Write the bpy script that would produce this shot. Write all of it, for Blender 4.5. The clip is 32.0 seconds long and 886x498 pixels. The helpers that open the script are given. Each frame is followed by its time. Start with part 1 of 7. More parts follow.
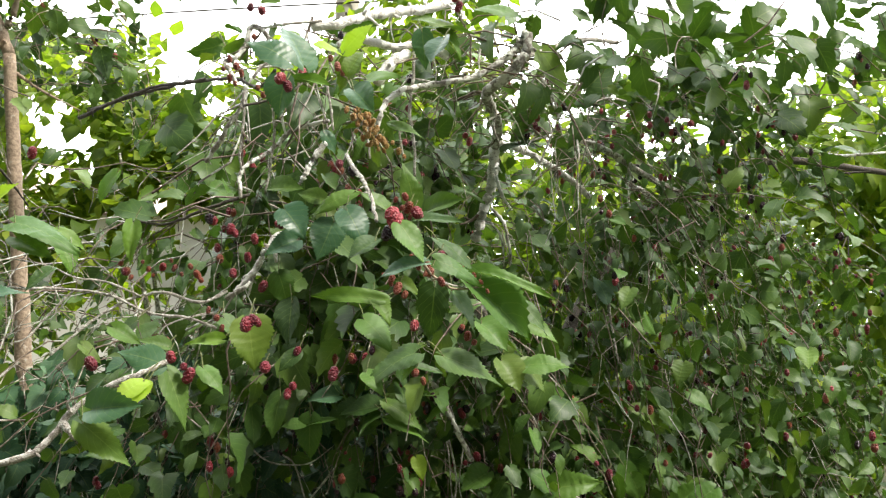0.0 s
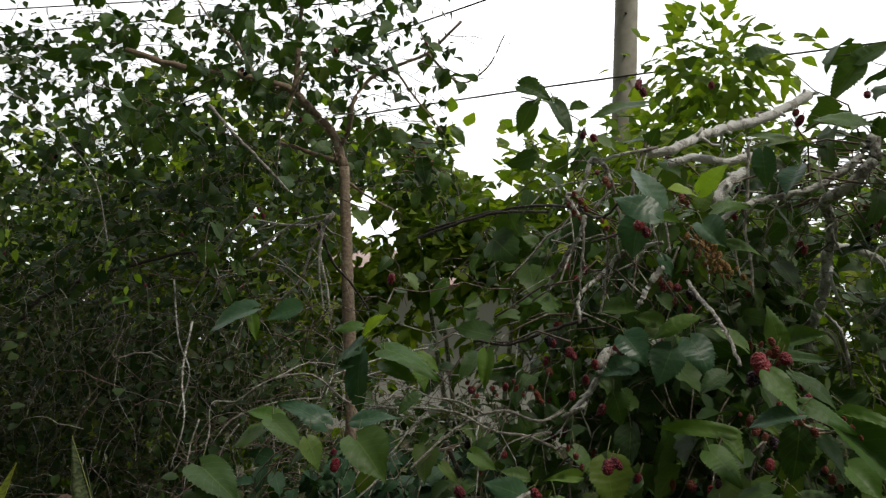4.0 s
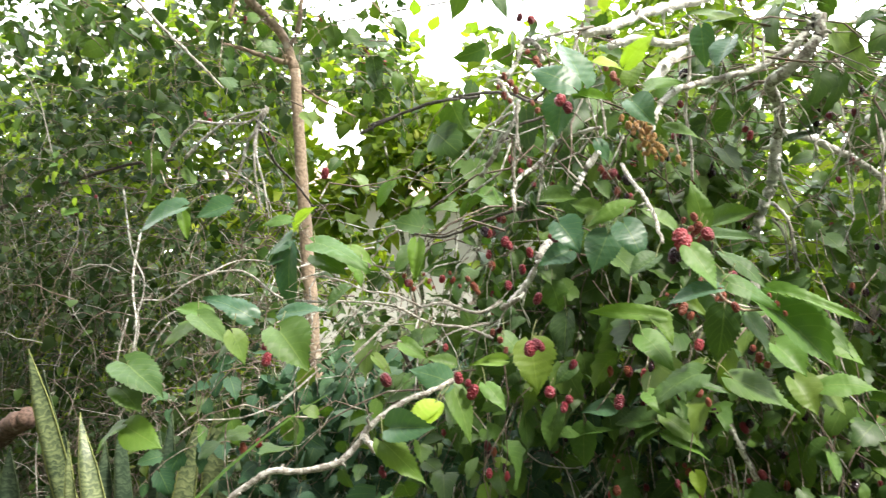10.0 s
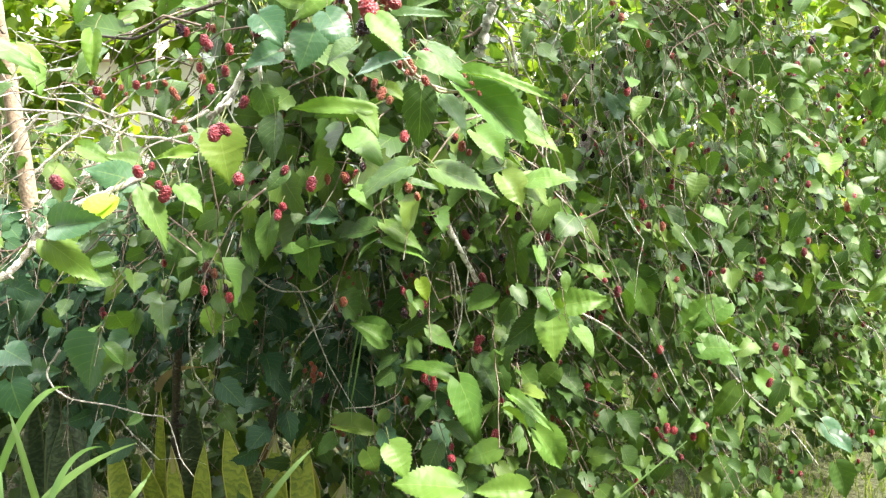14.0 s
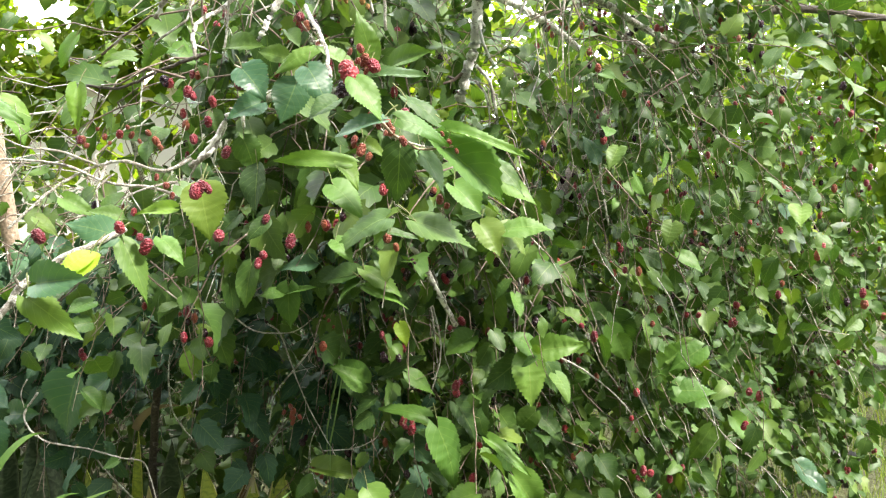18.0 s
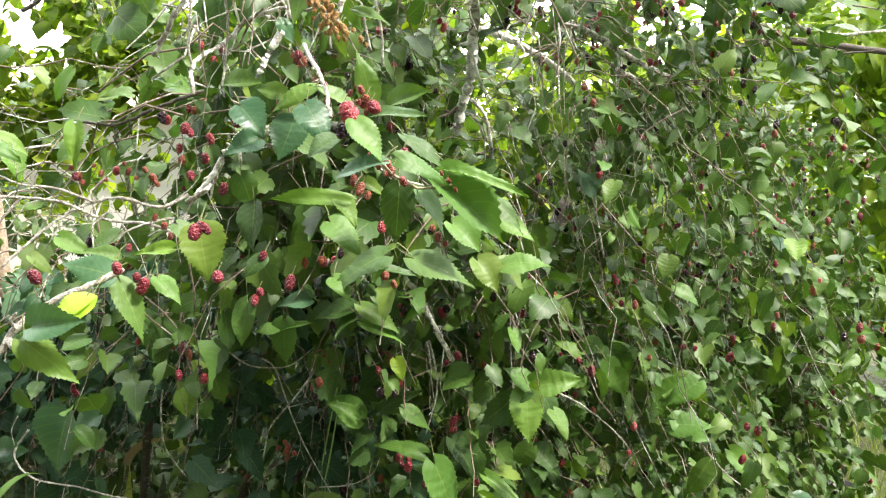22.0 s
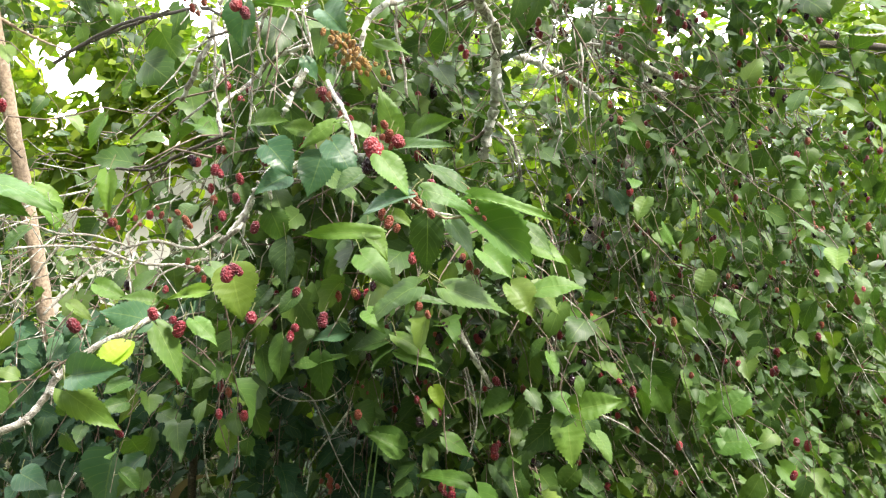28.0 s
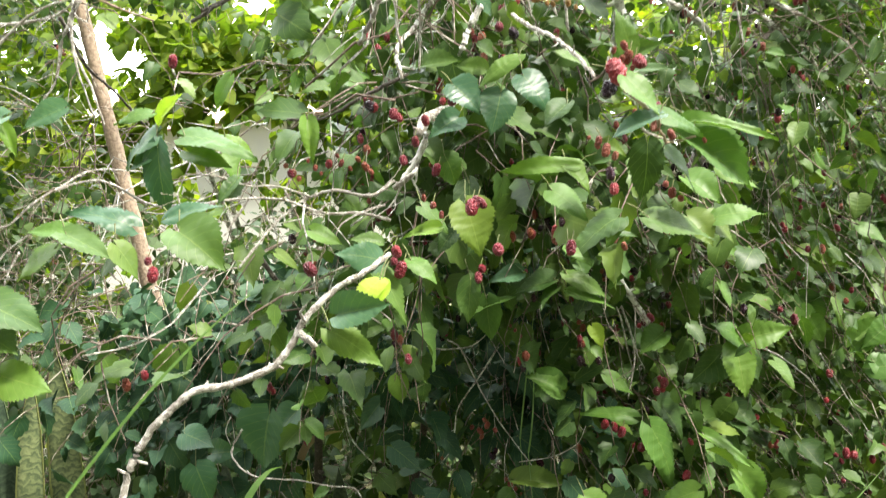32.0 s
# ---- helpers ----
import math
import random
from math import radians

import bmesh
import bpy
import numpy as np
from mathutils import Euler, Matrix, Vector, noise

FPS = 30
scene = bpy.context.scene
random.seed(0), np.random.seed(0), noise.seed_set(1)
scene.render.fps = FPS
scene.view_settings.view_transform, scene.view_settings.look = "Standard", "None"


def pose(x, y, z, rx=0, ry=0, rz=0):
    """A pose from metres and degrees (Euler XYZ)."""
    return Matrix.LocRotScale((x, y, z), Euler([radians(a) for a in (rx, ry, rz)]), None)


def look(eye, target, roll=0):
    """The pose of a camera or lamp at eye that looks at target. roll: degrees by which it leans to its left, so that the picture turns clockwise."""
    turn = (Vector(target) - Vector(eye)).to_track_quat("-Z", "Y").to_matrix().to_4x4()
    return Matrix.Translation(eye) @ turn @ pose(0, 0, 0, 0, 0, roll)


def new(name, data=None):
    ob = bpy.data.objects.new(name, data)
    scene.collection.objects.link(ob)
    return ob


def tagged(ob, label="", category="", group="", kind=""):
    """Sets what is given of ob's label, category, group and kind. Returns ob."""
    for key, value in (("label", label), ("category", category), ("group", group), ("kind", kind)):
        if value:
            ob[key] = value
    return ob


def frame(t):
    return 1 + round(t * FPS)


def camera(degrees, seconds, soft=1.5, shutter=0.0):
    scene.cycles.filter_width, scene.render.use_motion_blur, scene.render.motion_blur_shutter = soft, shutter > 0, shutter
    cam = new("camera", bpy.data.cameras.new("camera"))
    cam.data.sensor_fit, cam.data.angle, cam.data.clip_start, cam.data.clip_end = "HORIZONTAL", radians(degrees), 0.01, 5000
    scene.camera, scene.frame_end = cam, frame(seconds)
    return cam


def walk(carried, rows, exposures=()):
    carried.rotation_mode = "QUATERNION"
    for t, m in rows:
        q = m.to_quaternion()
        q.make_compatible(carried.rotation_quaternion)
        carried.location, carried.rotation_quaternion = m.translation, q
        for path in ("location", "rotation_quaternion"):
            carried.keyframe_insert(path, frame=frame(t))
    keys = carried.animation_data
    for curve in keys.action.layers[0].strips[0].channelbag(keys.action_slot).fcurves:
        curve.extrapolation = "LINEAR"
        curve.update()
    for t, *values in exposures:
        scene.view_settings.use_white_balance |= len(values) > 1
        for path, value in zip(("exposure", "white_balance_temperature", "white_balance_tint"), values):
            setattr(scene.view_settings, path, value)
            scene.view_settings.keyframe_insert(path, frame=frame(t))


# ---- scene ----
cam = camera(57.5, 32.0, 1.2, 0.3)
PATH = [
    (0, (0.001, -0.034, 1.412), (-0.015, 1.96, 1.558), 1.6),
    (0.5, (-0.023, -0.041, 1.429), (-0.087, 1.953, 1.569), 1.8),
    (1, (-0.047, -0.063, 1.454), (-0.207, 1.922, 1.645), 2.2),
    (1.5, (-0.06, -0.067, 1.462), (-0.308, 1.907, 1.672), 2.3),
    (2, (-0.064, -0.062, 1.461), (-0.43, 1.894, 1.671), 2.6),
    (2.5, (-0.075, -0.057, 1.465), (-0.519, 1.882, 1.679), 2.9),
    (3, (-0.086, -0.068, 1.48), (-0.589, 1.854, 1.712), 3.2),
    (3.5, (-0.108, -0.088, 1.488), (-0.689, 1.808, 1.748), 3.4),
    (5.5, (-0.095, -0.067, 1.556), (-0.94, 1.722, 1.846), 2.2),
    (6, (-0.109, -0.055, 1.537), (-0.979, 1.726, 1.801), 2.7),
    (6.5, (-0.119, -0.053, 1.5), (-1.087, 1.685, 1.701), 3.3),
    (7, (-0.109, -0.021, 1.479), (-1.099, 1.711, 1.619), 3.2),
    (7.5, (-0.095, -0.012, 1.479), (-1.055, 1.737, 1.608), 2.8),
    (8, (-0.089, -0.022, 1.483), (-0.999, 1.754, 1.608), 2.3),
    (8.5, (-0.078, -0.035, 1.488), (-0.923, 1.775, 1.602), 2.1),
    (9, (-0.08, -0.037, 1.48), (-0.883, 1.791, 1.598), 2.1),
    (9.5, (-0.063, -0.035, 1.48), (-0.794, 1.824, 1.586), 2.1),
    (10, (-0.044, -0.024, 1.471), (-0.66, 1.877, 1.54), 1.7),
    (10.5, (-0.014, -0.003, 1.453), (-0.476, 1.943, 1.477), 1.6),
    (11, (0.011, 0.008, 1.445), (-0.305, 1.982, 1.43), 1.0),
    (11.5, (0.031, 0.014, 1.439), (-0.156, 2.005, 1.391), 0.6),
    (12, (0.046, 0.03, 1.421), (-0.071, 2.025, 1.326), 0.4),
    (12.5, (0.042, 0.03, 1.404), (-0.065, 2.023, 1.282), 0.3),
    (13, (0.037, 0.031, 1.394), (-0.036, 2.023, 1.231), 0.2),
    (13.5, (0.034, 0.038, 1.379), (-0.035, 2.026, 1.179), 0.2),
    (14, (0.044, 0.045, 1.367), (-0.023, 2.029, 1.121), -0.2),
    (14.5, (0.052, 0.051, 1.355), (-0.006, 2.033, 1.094), -0.6),
    (16.5, (0.042, 0.031, 1.374), (0.031, 2.021, 1.172), 0.2),
    (17, (0.037, 0.025, 1.394), (0.032, 2.017, 1.21), 0.5),
    (17.5, (0.046, 0.03, 1.403), (0.032, 2.021, 1.219), 0.4),
    (18, (0.053, 0.029, 1.405), (0.026, 2.021, 1.224), 0.3),
    (18.5, (0.054, 0.024, 1.415), (0.03, 2.015, 1.233), 0.4),
    (19, (0.058, 0.022, 1.411), (0.038, 2.015, 1.24), 0.4),
    (19.5, (0.057, 0.024, 1.413), (0.051, 2.017, 1.251), 0.4),
    (20, (0.042, 0.016, 1.435), (0.055, 2.008, 1.254), 0.6),
    (20.5, (0.029, 0.016, 1.442), (0.048, 2.008, 1.259), 0.8),
    (21, (0.029, 0.018, 1.439), (0.036, 2.01, 1.268), 0.8),
    (21.5, (0.032, 0.017, 1.431), (0.022, 2.013, 1.3), 0.6),
    (22, (0.042, 0.034, 1.423), (0.037, 2.03, 1.304), 0.3),
    (22.5, (0.055, 0.041, 1.431), (0.04, 2.039, 1.324), -0.1),
    (23, (0.052, 0.033, 1.438), (0.013, 2.031, 1.357), -1.0),
    (23.5, (0.055, 0.034, 1.446), (0.016, 2.032, 1.363), -1.1),
    (24, (0.061, 0.043, 1.441), (0.019, 2.041, 1.368), -1.3),
    (24.5, (0.059, 0.038, 1.437), (0.016, 2.036, 1.37), -1.5),
    (26.5, (0.054, 0.026, 1.437), (0.039, 2.025, 1.379), -1.9),
    (27, (0.036, 0.017, 1.435), (0.008, 2.016, 1.378), -1.9),
    (27.5, (0.026, 0.022, 1.431), (-0.049, 2.019, 1.366), -2.3),
    (28, (0.048, 0.038, 1.435), (-0.043, 2.035, 1.368), -2.6),
    (28.5, (0.062, 0.055, 1.434), (-0.097, 2.046, 1.343), -2.5),
    (29, (0.045, 0.055, 1.445), (-0.114, 2.046, 1.356), -3.5),
    (29.5, (-0.027, 0.021, 1.461), (-0.127, 2.017, 1.372), -4.7),
    (30, (-0.105, -0.009, 1.463), (-0.135, 1.988, 1.372), -5.7),
    (30.5, (-0.193, -0.071, 1.474), (-0.117, 1.924, 1.35), -6.5),
    (31, (-0.231, -0.096, 1.483), (-0.151, 1.899, 1.373), -5.3),
    (31.5, (-0.228, -0.054, 1.47), (-0.282, 1.943, 1.371), -6.3),
    (32, (-0.223, 0.031, 1.412), (-0.356, 2.021, 1.26), -5.9),
]
EXPOSURE = ((0, 0.42), (1, -0.28), (2, -0.81), (3, -1.22), (3.5, -1.41), (5.5, -2.55), (6, -1.75), (6.5, -0.68), (7, 0.14), (8, 0.40), (9, 0.51), (10, 0.80), (11, 1.31), (12, 1.57), (13, 1.65), (14, 1.83), (16.5, 1.53), (18, 1.40), (21, 1.37), (24, 1.10), (28, 1.20), (32, 1.22))
walk(cam, [(t, look(eye, target, roll)) for t, eye, target, roll in PATH], EXPOSURE)
CLOUD, SUN = 12.0, 5.0

# ---------------------------------------------------------------- light
world = bpy.data.worlds.new("world")
scene.world = world
world.use_nodes = True
wn, wl = world.node_tree.nodes, world.node_tree.links
wn.clear()
sky = wn.new("ShaderNodeTexSky")
sky.sky_type = 'NISHITA'
sky.sun_disc = False
sky.sun_elevation, sky.sun_rotation = radians(55), radians(115)
sky.air_density, sky.dust_density = 1.2, 2.5
# broken bright cloud over the sky
coord = wn.new("ShaderNodeTexCoord")
cloud = wn.new("ShaderNodeTexNoise")
cloud.inputs["Scale"].default_value, cloud.inputs["Detail"].default_value = 2.2, 5.0
cover = wn.new("ShaderNodeMapRange")
cover.inputs["From Min"].default_value, cover.inputs["From Max"].default_value = 0.22, 0.42
blend = wn.new("ShaderNodeMix")
blend.data_type = 'RGBA'
back = wn.new("ShaderNodeBackground")
back.inputs["Strength"].default_value = 0.1
wout = wn.new("ShaderNodeOutputWorld")
wl.new(coord.outputs["Generated"], cloud.inputs["Vector"])
wl.new(cloud.outputs["Fac"], cover.inputs["Value"])
wl.new(cover.outputs["Result"], blend.inputs[0])
wl.new(sky.outputs["Color"], blend.inputs[6])
# the cloud brightens towards +y, so the sky behind the trees burns out white
split = wn.new("ShaderNodeSeparateXYZ")
wl.new(coord.outputs["Generated"], split.inputs[0])
rise = wn.new("ShaderNodeMapRange")
rise.interpolation_type = 'SMOOTHSTEP'
rise.inputs["From Min"].default_value, rise.inputs["From Max"].default_value = -0.4, 1.0
rise.inputs["To Min"].default_value, rise.inputs["To Max"].default_value = 0.40, 4.7
wl.new(split.outputs["Y"], rise.inputs["Value"])
bright = wn.new("ShaderNodeMix")
bright.data_type, bright.blend_type = 'RGBA', 'MULTIPLY'
bright.inputs[0].default_value = 1
bright.inputs[6].default_value = (CLOUD * 0.99, CLOUD, CLOUD * 1.02, 1)
wl.new(rise.outputs["Result"], bright.inputs[7])
wl.new(bright.outputs[2], blend.inputs[7])
wl.new(blend.outputs[2], back.inputs["Color"])
wl.new(back.outputs["Background"], wout.inputs["Surface"])

sun_data = bpy.data.lights.new("sun", 'SUN')
sun_data.energy, sun_data.angle, sun_data.color = SUN, radians(8), (1.0, 0.94, 0.84)
sun = new("sun", sun_data)
sun.matrix_world = look((3.3, 0.28, 6.1), (0, 1.8, 0.9))


# ---------------------------------------------------------------- materials
def material(name):
    m = bpy.data.materials.new(name)
    m.use_nodes = True
    n, l = m.node_tree.nodes, m.node_tree.links
    return m, n, l, n["Principled BSDF"]


def ramp(n, stops):
    r = n.new("ShaderNodeValToRGB")
    e = r.color_ramp.elements
    while len(e) < len(stops):
        e.new(0.5)
    for s, (p, c) in zip(e, stops):
        s.position, s.color = p, (*c, 1)
    return r


def maths(n, l, op, a, b=None):
    k = n.new("ShaderNodeMath")
    k.operation = op
    for i, v in enumerate((a, b)):
        if v is None:
            continue
        if isinstance(v, (int, float)):
            k.inputs[i].default_value = v
        else:
            l.new(v, k.inputs[i])
    return k.outputs[0]


def leaf_material(name, stops, through_light, gloss, vein=(0.22, 0.30, 0.08), veins=True):
    """A leaf blade: its own green, pale veins, blotches, light coming through."""
    m, n, l, p = material(name)
    info, geo = n.new("ShaderNodeObjectInfo"), n.new("ShaderNodeNewGeometry")
    own = maths(n, l, 'FRACT', maths(n, l, 'ADD', info.outputs["Random"], geo.outputs["Random Per Island"]))
    spots = n.new("ShaderNodeTexNoise")
    spots.inputs["Scale"].default_value, spots.inputs["Detail"].default_value = 45, 3
    tc = n.new("ShaderNodeTexCoord")
    l.new(geo.outputs["Position"], spots.inputs["Vector"])
    patch = n.new("ShaderNodeTexNoise")
    patch.inputs["Scale"].default_value, patch.inputs["Detail"].default_value = 3.5, 3
    l.new(geo.outputs["Position"], patch.inputs["Vector"])
    tone = maths(n, l, 'ADD', maths(n, l, 'MULTIPLY', own, 0.7), maths(n, l, 'MULTIPLY', spots.outputs["Fac"], 0.2))
    tone = maths(n, l, 'ADD', tone, maths(n, l, 'MULTIPLY', maths(n, l, 'SUBTRACT', patch.outputs["Fac"], 0.5), 0.9))
    r = ramp(n, stops)
    l.new(tone, r.inputs["Fac"])
    colour = r.outputs["Color"]
    height = spots.outputs["Fac"]
    if veins:
        sep = n.new("ShaderNodeSeparateXYZ")
        l.new(tc.outputs["UV"], sep.inputs[0])
        across = maths(n, l, 'ABSOLUTE', maths(n, l, 'SUBTRACT', sep.outputs["X"], 0.5))
        mid = maths(n, l, 'LESS_THAN', across, 0.018)
        along = maths(n, l, 'SUBTRACT', sep.outputs["Y"], maths(n, l, 'MULTIPLY', across, 0.75))
        saw = maths(n, l, 'ABSOLUTE', maths(n, l, 'SUBTRACT', maths(n, l, 'FRACT', maths(n, l, 'MULTIPLY', along, 6.5)), 0.5))
        side = maths(n, l, 'LESS_THAN', saw, 0.05)
        lines = maths(n, l, 'MAXIMUM', mid, maths(n, l, 'MULTIPLY', side, 0.55))
        mix = n.new("ShaderNodeMix")
        mix.data_type = 'RGBA'
        l.new(maths(n, l, 'MULTIPLY', lines, 0.27), mix.inputs[0])
        l.new(colour, mix.inputs[6])
        mix.inputs[7].default_value = (*vein, 1)
        colour = mix.outputs[2]
        height = maths(n, l, 'SUBTRACT', maths(n, l, 'ADD', maths(n, l, 'MULTIPLY', saw, 0.35), maths(n, l, 'MULTIPLY', spots.outputs["Fac"], 0.8)), maths(n, l, 'MULTIPLY', mid, 0.4))
    bump = n.new("ShaderNodeBump")
    bump.inputs["Strength"].default_value, bump.inputs["Distance"].default_value = 0.3, 0.001
    l.new(height, bump.inputs["Height"])
    l.new(bump.outputs["Normal"], p.inputs["Normal"])
    l.new(colour, p.inputs["Base Color"])
    rough = maths(n, l, 'ADD', maths(n, l, 'MULTIPLY', spots.outputs["Fac"], 0.25), gloss + 0.03)
    l.new(rough, p.inputs["Roughness"])
    p.inputs["Specular IOR Level"].default_value = 0.32
    glow = n.new("ShaderNodeBsdfTranslucent")
    warm = n.new("ShaderNodeMix")
    warm.data_type, warm.blend_type = 'RGBA', 'MULTIPLY'
    warm.inputs[0].default_value = 1
    warm.inputs[7].default_value = (1.5, 1.6, 0.5, 1)
    l.new(colour, warm.inputs[6])
    l.new(warm.outputs[2], glow.inputs["Color"])
    both = n.new("ShaderNodeMixShader")
    both.inputs[0].default_value = through_light
    l.new(p.outputs[0], both.inputs[1])
    l.new(glow.outputs[0], both.inputs[2])
    l.new(both.outputs[0], n["Material Output"].inputs["Surface"])
    return m


LEAF = leaf_material("mulberry_leaf", [(0.0, (0.030, 0.064, 0.016)), (0.35, (0.046, 0.100, 0.021)), (0.7, (0.076, 0.142, 0.024)), (1.0, (0.142, 0.200, 0.032))], 0.2, 0.34)
FRESH = leaf_material("fresh_mulberry_leaf", [(0.0, (0.056, 0.134, 0.022)), (0.5, (0.088, 0.178, 0.028)), (1.0, (0.132, 0.220, 0.034))], 0.22, 0.34)
# bluish sky sheen put into the colour of these leaves
SHEEN = leaf_material("waxy_sky_sheen_leaf", [(0.0, (0.036, 0.096, 0.048)), (1.0, (0.066, 0.142, 0.066))], 0.18, 0.22)
LIME = leaf_material("young_backlit_lime_leaf", [(0.0, (0.270, 0.420, 0.040)), (1.0, (0.360, 0.500, 0.060))], 0.45, 0.36, vein=(0.45, 0.55, 0.15))
# blue-green leaf whose colour is darkened to stand in for shade
SHADE = leaf_material("shade_toned_leaf", [(0.0, (0.017, 0.052, 0.027)), (0.6, (0.028, 0.080, 0.035)), (1.0, (0.052, 0.115, 0.043))], 0.1, 0.48)
HEDGE = leaf_material("hedge_leaf", [(0.0, (0.070, 0.125, 0.019)), (0.4, (0.145, 0.225, 0.027)), (0.8, (0.255, 0.325, 0.036)), (1.0, (0.380, 0.400, 0.048))], 0.5, 0.4, veins=False)
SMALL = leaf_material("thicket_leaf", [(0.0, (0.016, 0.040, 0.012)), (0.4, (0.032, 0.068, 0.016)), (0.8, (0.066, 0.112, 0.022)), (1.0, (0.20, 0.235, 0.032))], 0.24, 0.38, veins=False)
GRASS = leaf_material("grass_blade", [(0.0, (0.075, 0.120, 0.025)), (0.6, (0.150, 0.210, 0.040)), (1.0, (0.300, 0.300, 0.090))], 0.35, 0.4, veins=False)
LONG_GRASS = leaf_material("long_grass_blade", [(0.0, (0.095, 0.185, 0.055)), (1.0, (0.18, 0.28, 0.10))], 0.3, 0.4, veins=False)
DRY = leaf_material("dead_leaf", [(0.0, (0.16, 0.10, 0.05)), (1.0, (0.42, 0.36, 0.26))], 0.2, 0.6, veins=False)


def bark(name, stops, lichen, amount, scale=60.0):
    m, n, l, p = material(name)
    geo = n.new("ShaderNodeNewGeometry")
    grain, patch = n.new("ShaderNodeTexNoise"), n.new("ShaderNodeTexNoise")
    grain.inputs["Scale"].default_value, grain.inputs["Detail"].default_value = scale * 4, 6
    patch.inputs["Scale"].default_value, patch.inputs["Detail"].default_value = scale, 4
    l.new(geo.outputs["Position"], grain.inputs["Vector"])
    l.new(geo.outputs["Position"], patch.inputs["Vector"])
    r = ramp(n, stops)
    l.new(grain.outputs["Fac"], r.inputs["Fac"])
    where = n.new("ShaderNodeMapRange")
    where.inputs["From Min"].default_value, where.inputs["From Max"].default_value = 0.62 - amount, 0.68 - amount
    l.new(patch.outputs["Fac"], where.inputs["Value"])
    mix = n.new("ShaderNodeMix")
    mix.data_type = 'RGBA'
    l.new(where.outputs["Result"], mix.inputs[0])
    l.new(r.outputs["Color"], mix.inputs[6])
    mix.inputs[7].default_value = (*lichen, 1)
    l.new(mix.outputs[2], p.inputs["Base Color"])
    p.inputs["Roughness"].default_value = 0.85
    bump = n.new("ShaderNodeBump")
    bump.inputs["Strength"].default_value, bump.inputs["Distance"].default_value = 0.8, 0.004
    l.new(grain.outputs["Fac"], bump.inputs["Height"])
    l.new(bump.outputs["Normal"], p.inputs["Normal"])
    return m


GREY = bark("grey_bark", [(0.3, (0.15, 0.13, 0.11)), (0.7, (0.42, 0.39, 0.34))], (0.66, 0.66, 0.60), 0.15)
WHITE = bark("lichen_bark", [(0.3, (0.36, 0.34, 0.30)), (0.7, (0.70, 0.68, 0.62))], (0.84, 0.83, 0.79), 0.2, 70)
PALE = bark("pale_twig_bark", [(0.3, (0.20, 0.18, 0.15)), (0.7, (0.43, 0.395, 0.345))], (0.58, 0.56, 0.51), 0.12, 120)
DARK = bark("dark_bark", [(0.3, (0.035, 0.03, 0.026)), (0.7, (0.11, 0.09, 0.07))], (0.2, 0.18, 0.15), 0.0)
BROWN = bark("brown_bark", [(0.3, (0.20, 0.145, 0.10)), (0.7, (0.42, 0.32, 0.23))], (0.48, 0.42, 0.34), -0.02, 25)
TWIG = bark("thin_twig_bark", [(0.3, (0.075, 0.052, 0.040)), (0.7, (0.23, 0.175, 0.135))], (0.45, 0.42, 0.35), 0.05, 30)
LOGWOOD = bark("old_log_bark", [(0.3, (0.05, 0.030, 0.022)), (0.7, (0.20, 0.125, 0.095))], (0.24, 0.19, 0.16), -0.02, 22)
STALK = bark("green_stalk", [(0.3, (0.10, 0.13, 0.04)), (0.7, (0.20, 0.21, 0.08))], (0.22, 0.15, 0.08), -0.05, 80)


def fruit_material(name, stops, gloss):
    m, n, l, p = material(name)
    info, geo, tc = n.new("ShaderNodeObjectInfo"), n.new("ShaderNodeNewGeometry"), n.new("ShaderNodeTexCoord")
    spots = n.new("ShaderNodeTexNoise")
    spots.inputs["Scale"].default_value = 160
    l.new(geo.outputs["Position"], spots.inputs["Vector"])
    own = maths(n, l, 'FRACT', maths(n, l, 'ADD', info.outputs["Random"], geo.outputs["Random Per Island"]))
    r = ramp(n, stops)
    l.new(maths(n, l, 'ADD', maths(n, l, 'MULTIPLY', own, 0.6), maths(n, l, 'MULTIPLY', spots.outputs["Fac"], 0.45)), r.inputs["Fac"])
    l.new(r.outputs["Color"], p.inputs["Base Color"])
    beads, bump = n.new("ShaderNodeTexVoronoi"), n.new("ShaderNodeBump")
    beads.inputs["Scale"].default_value = 330
    l.new(tc.outputs["Object"], beads.inputs["Vector"])
    bump.inputs["Strength"].default_value, bump.inputs["Distance"].default_value, bump.invert = 1.0, 0.0024, True
    l.new(beads.outputs["Distance"], bump.inputs["Height"])
    l.new(bump.outputs["Normal"], p.inputs["Normal"])
    p.inputs["Roughness"].default_value = gloss
    p.inputs["Subsurface Weight"].default_value = 0.15
    p.inputs["Subsurface Radius"].default_value = (0.004, 0.001, 0.001)
    return m


RED = fruit_material("ripening_red_fruit", [(0.0, (0.07, 0.005, 0.012)), (0.5, (0.20, 0.013, 0.026)), (1.0, (0.36, 0.045, 0.05))], 0.36)
BLACK = fruit_material("ripe_black_fruit", [(0.0, (0.010, 0.004, 0.010)), (1.0, (0.035, 0.006, 0.016))], 0.25)
PINK = fruit_material("unripe_orange_fruit", [(0.0, (0.21, 0.028, 0.022)), (1.0, (0.30, 0.095, 0.045))], 0.42)
GREENISH = fruit_material("unripe_yellow_fruit", [(0.0, (0.34, 0.145, 0.04)), (1.0, (0.42, 0.27, 0.075))], 0.45)


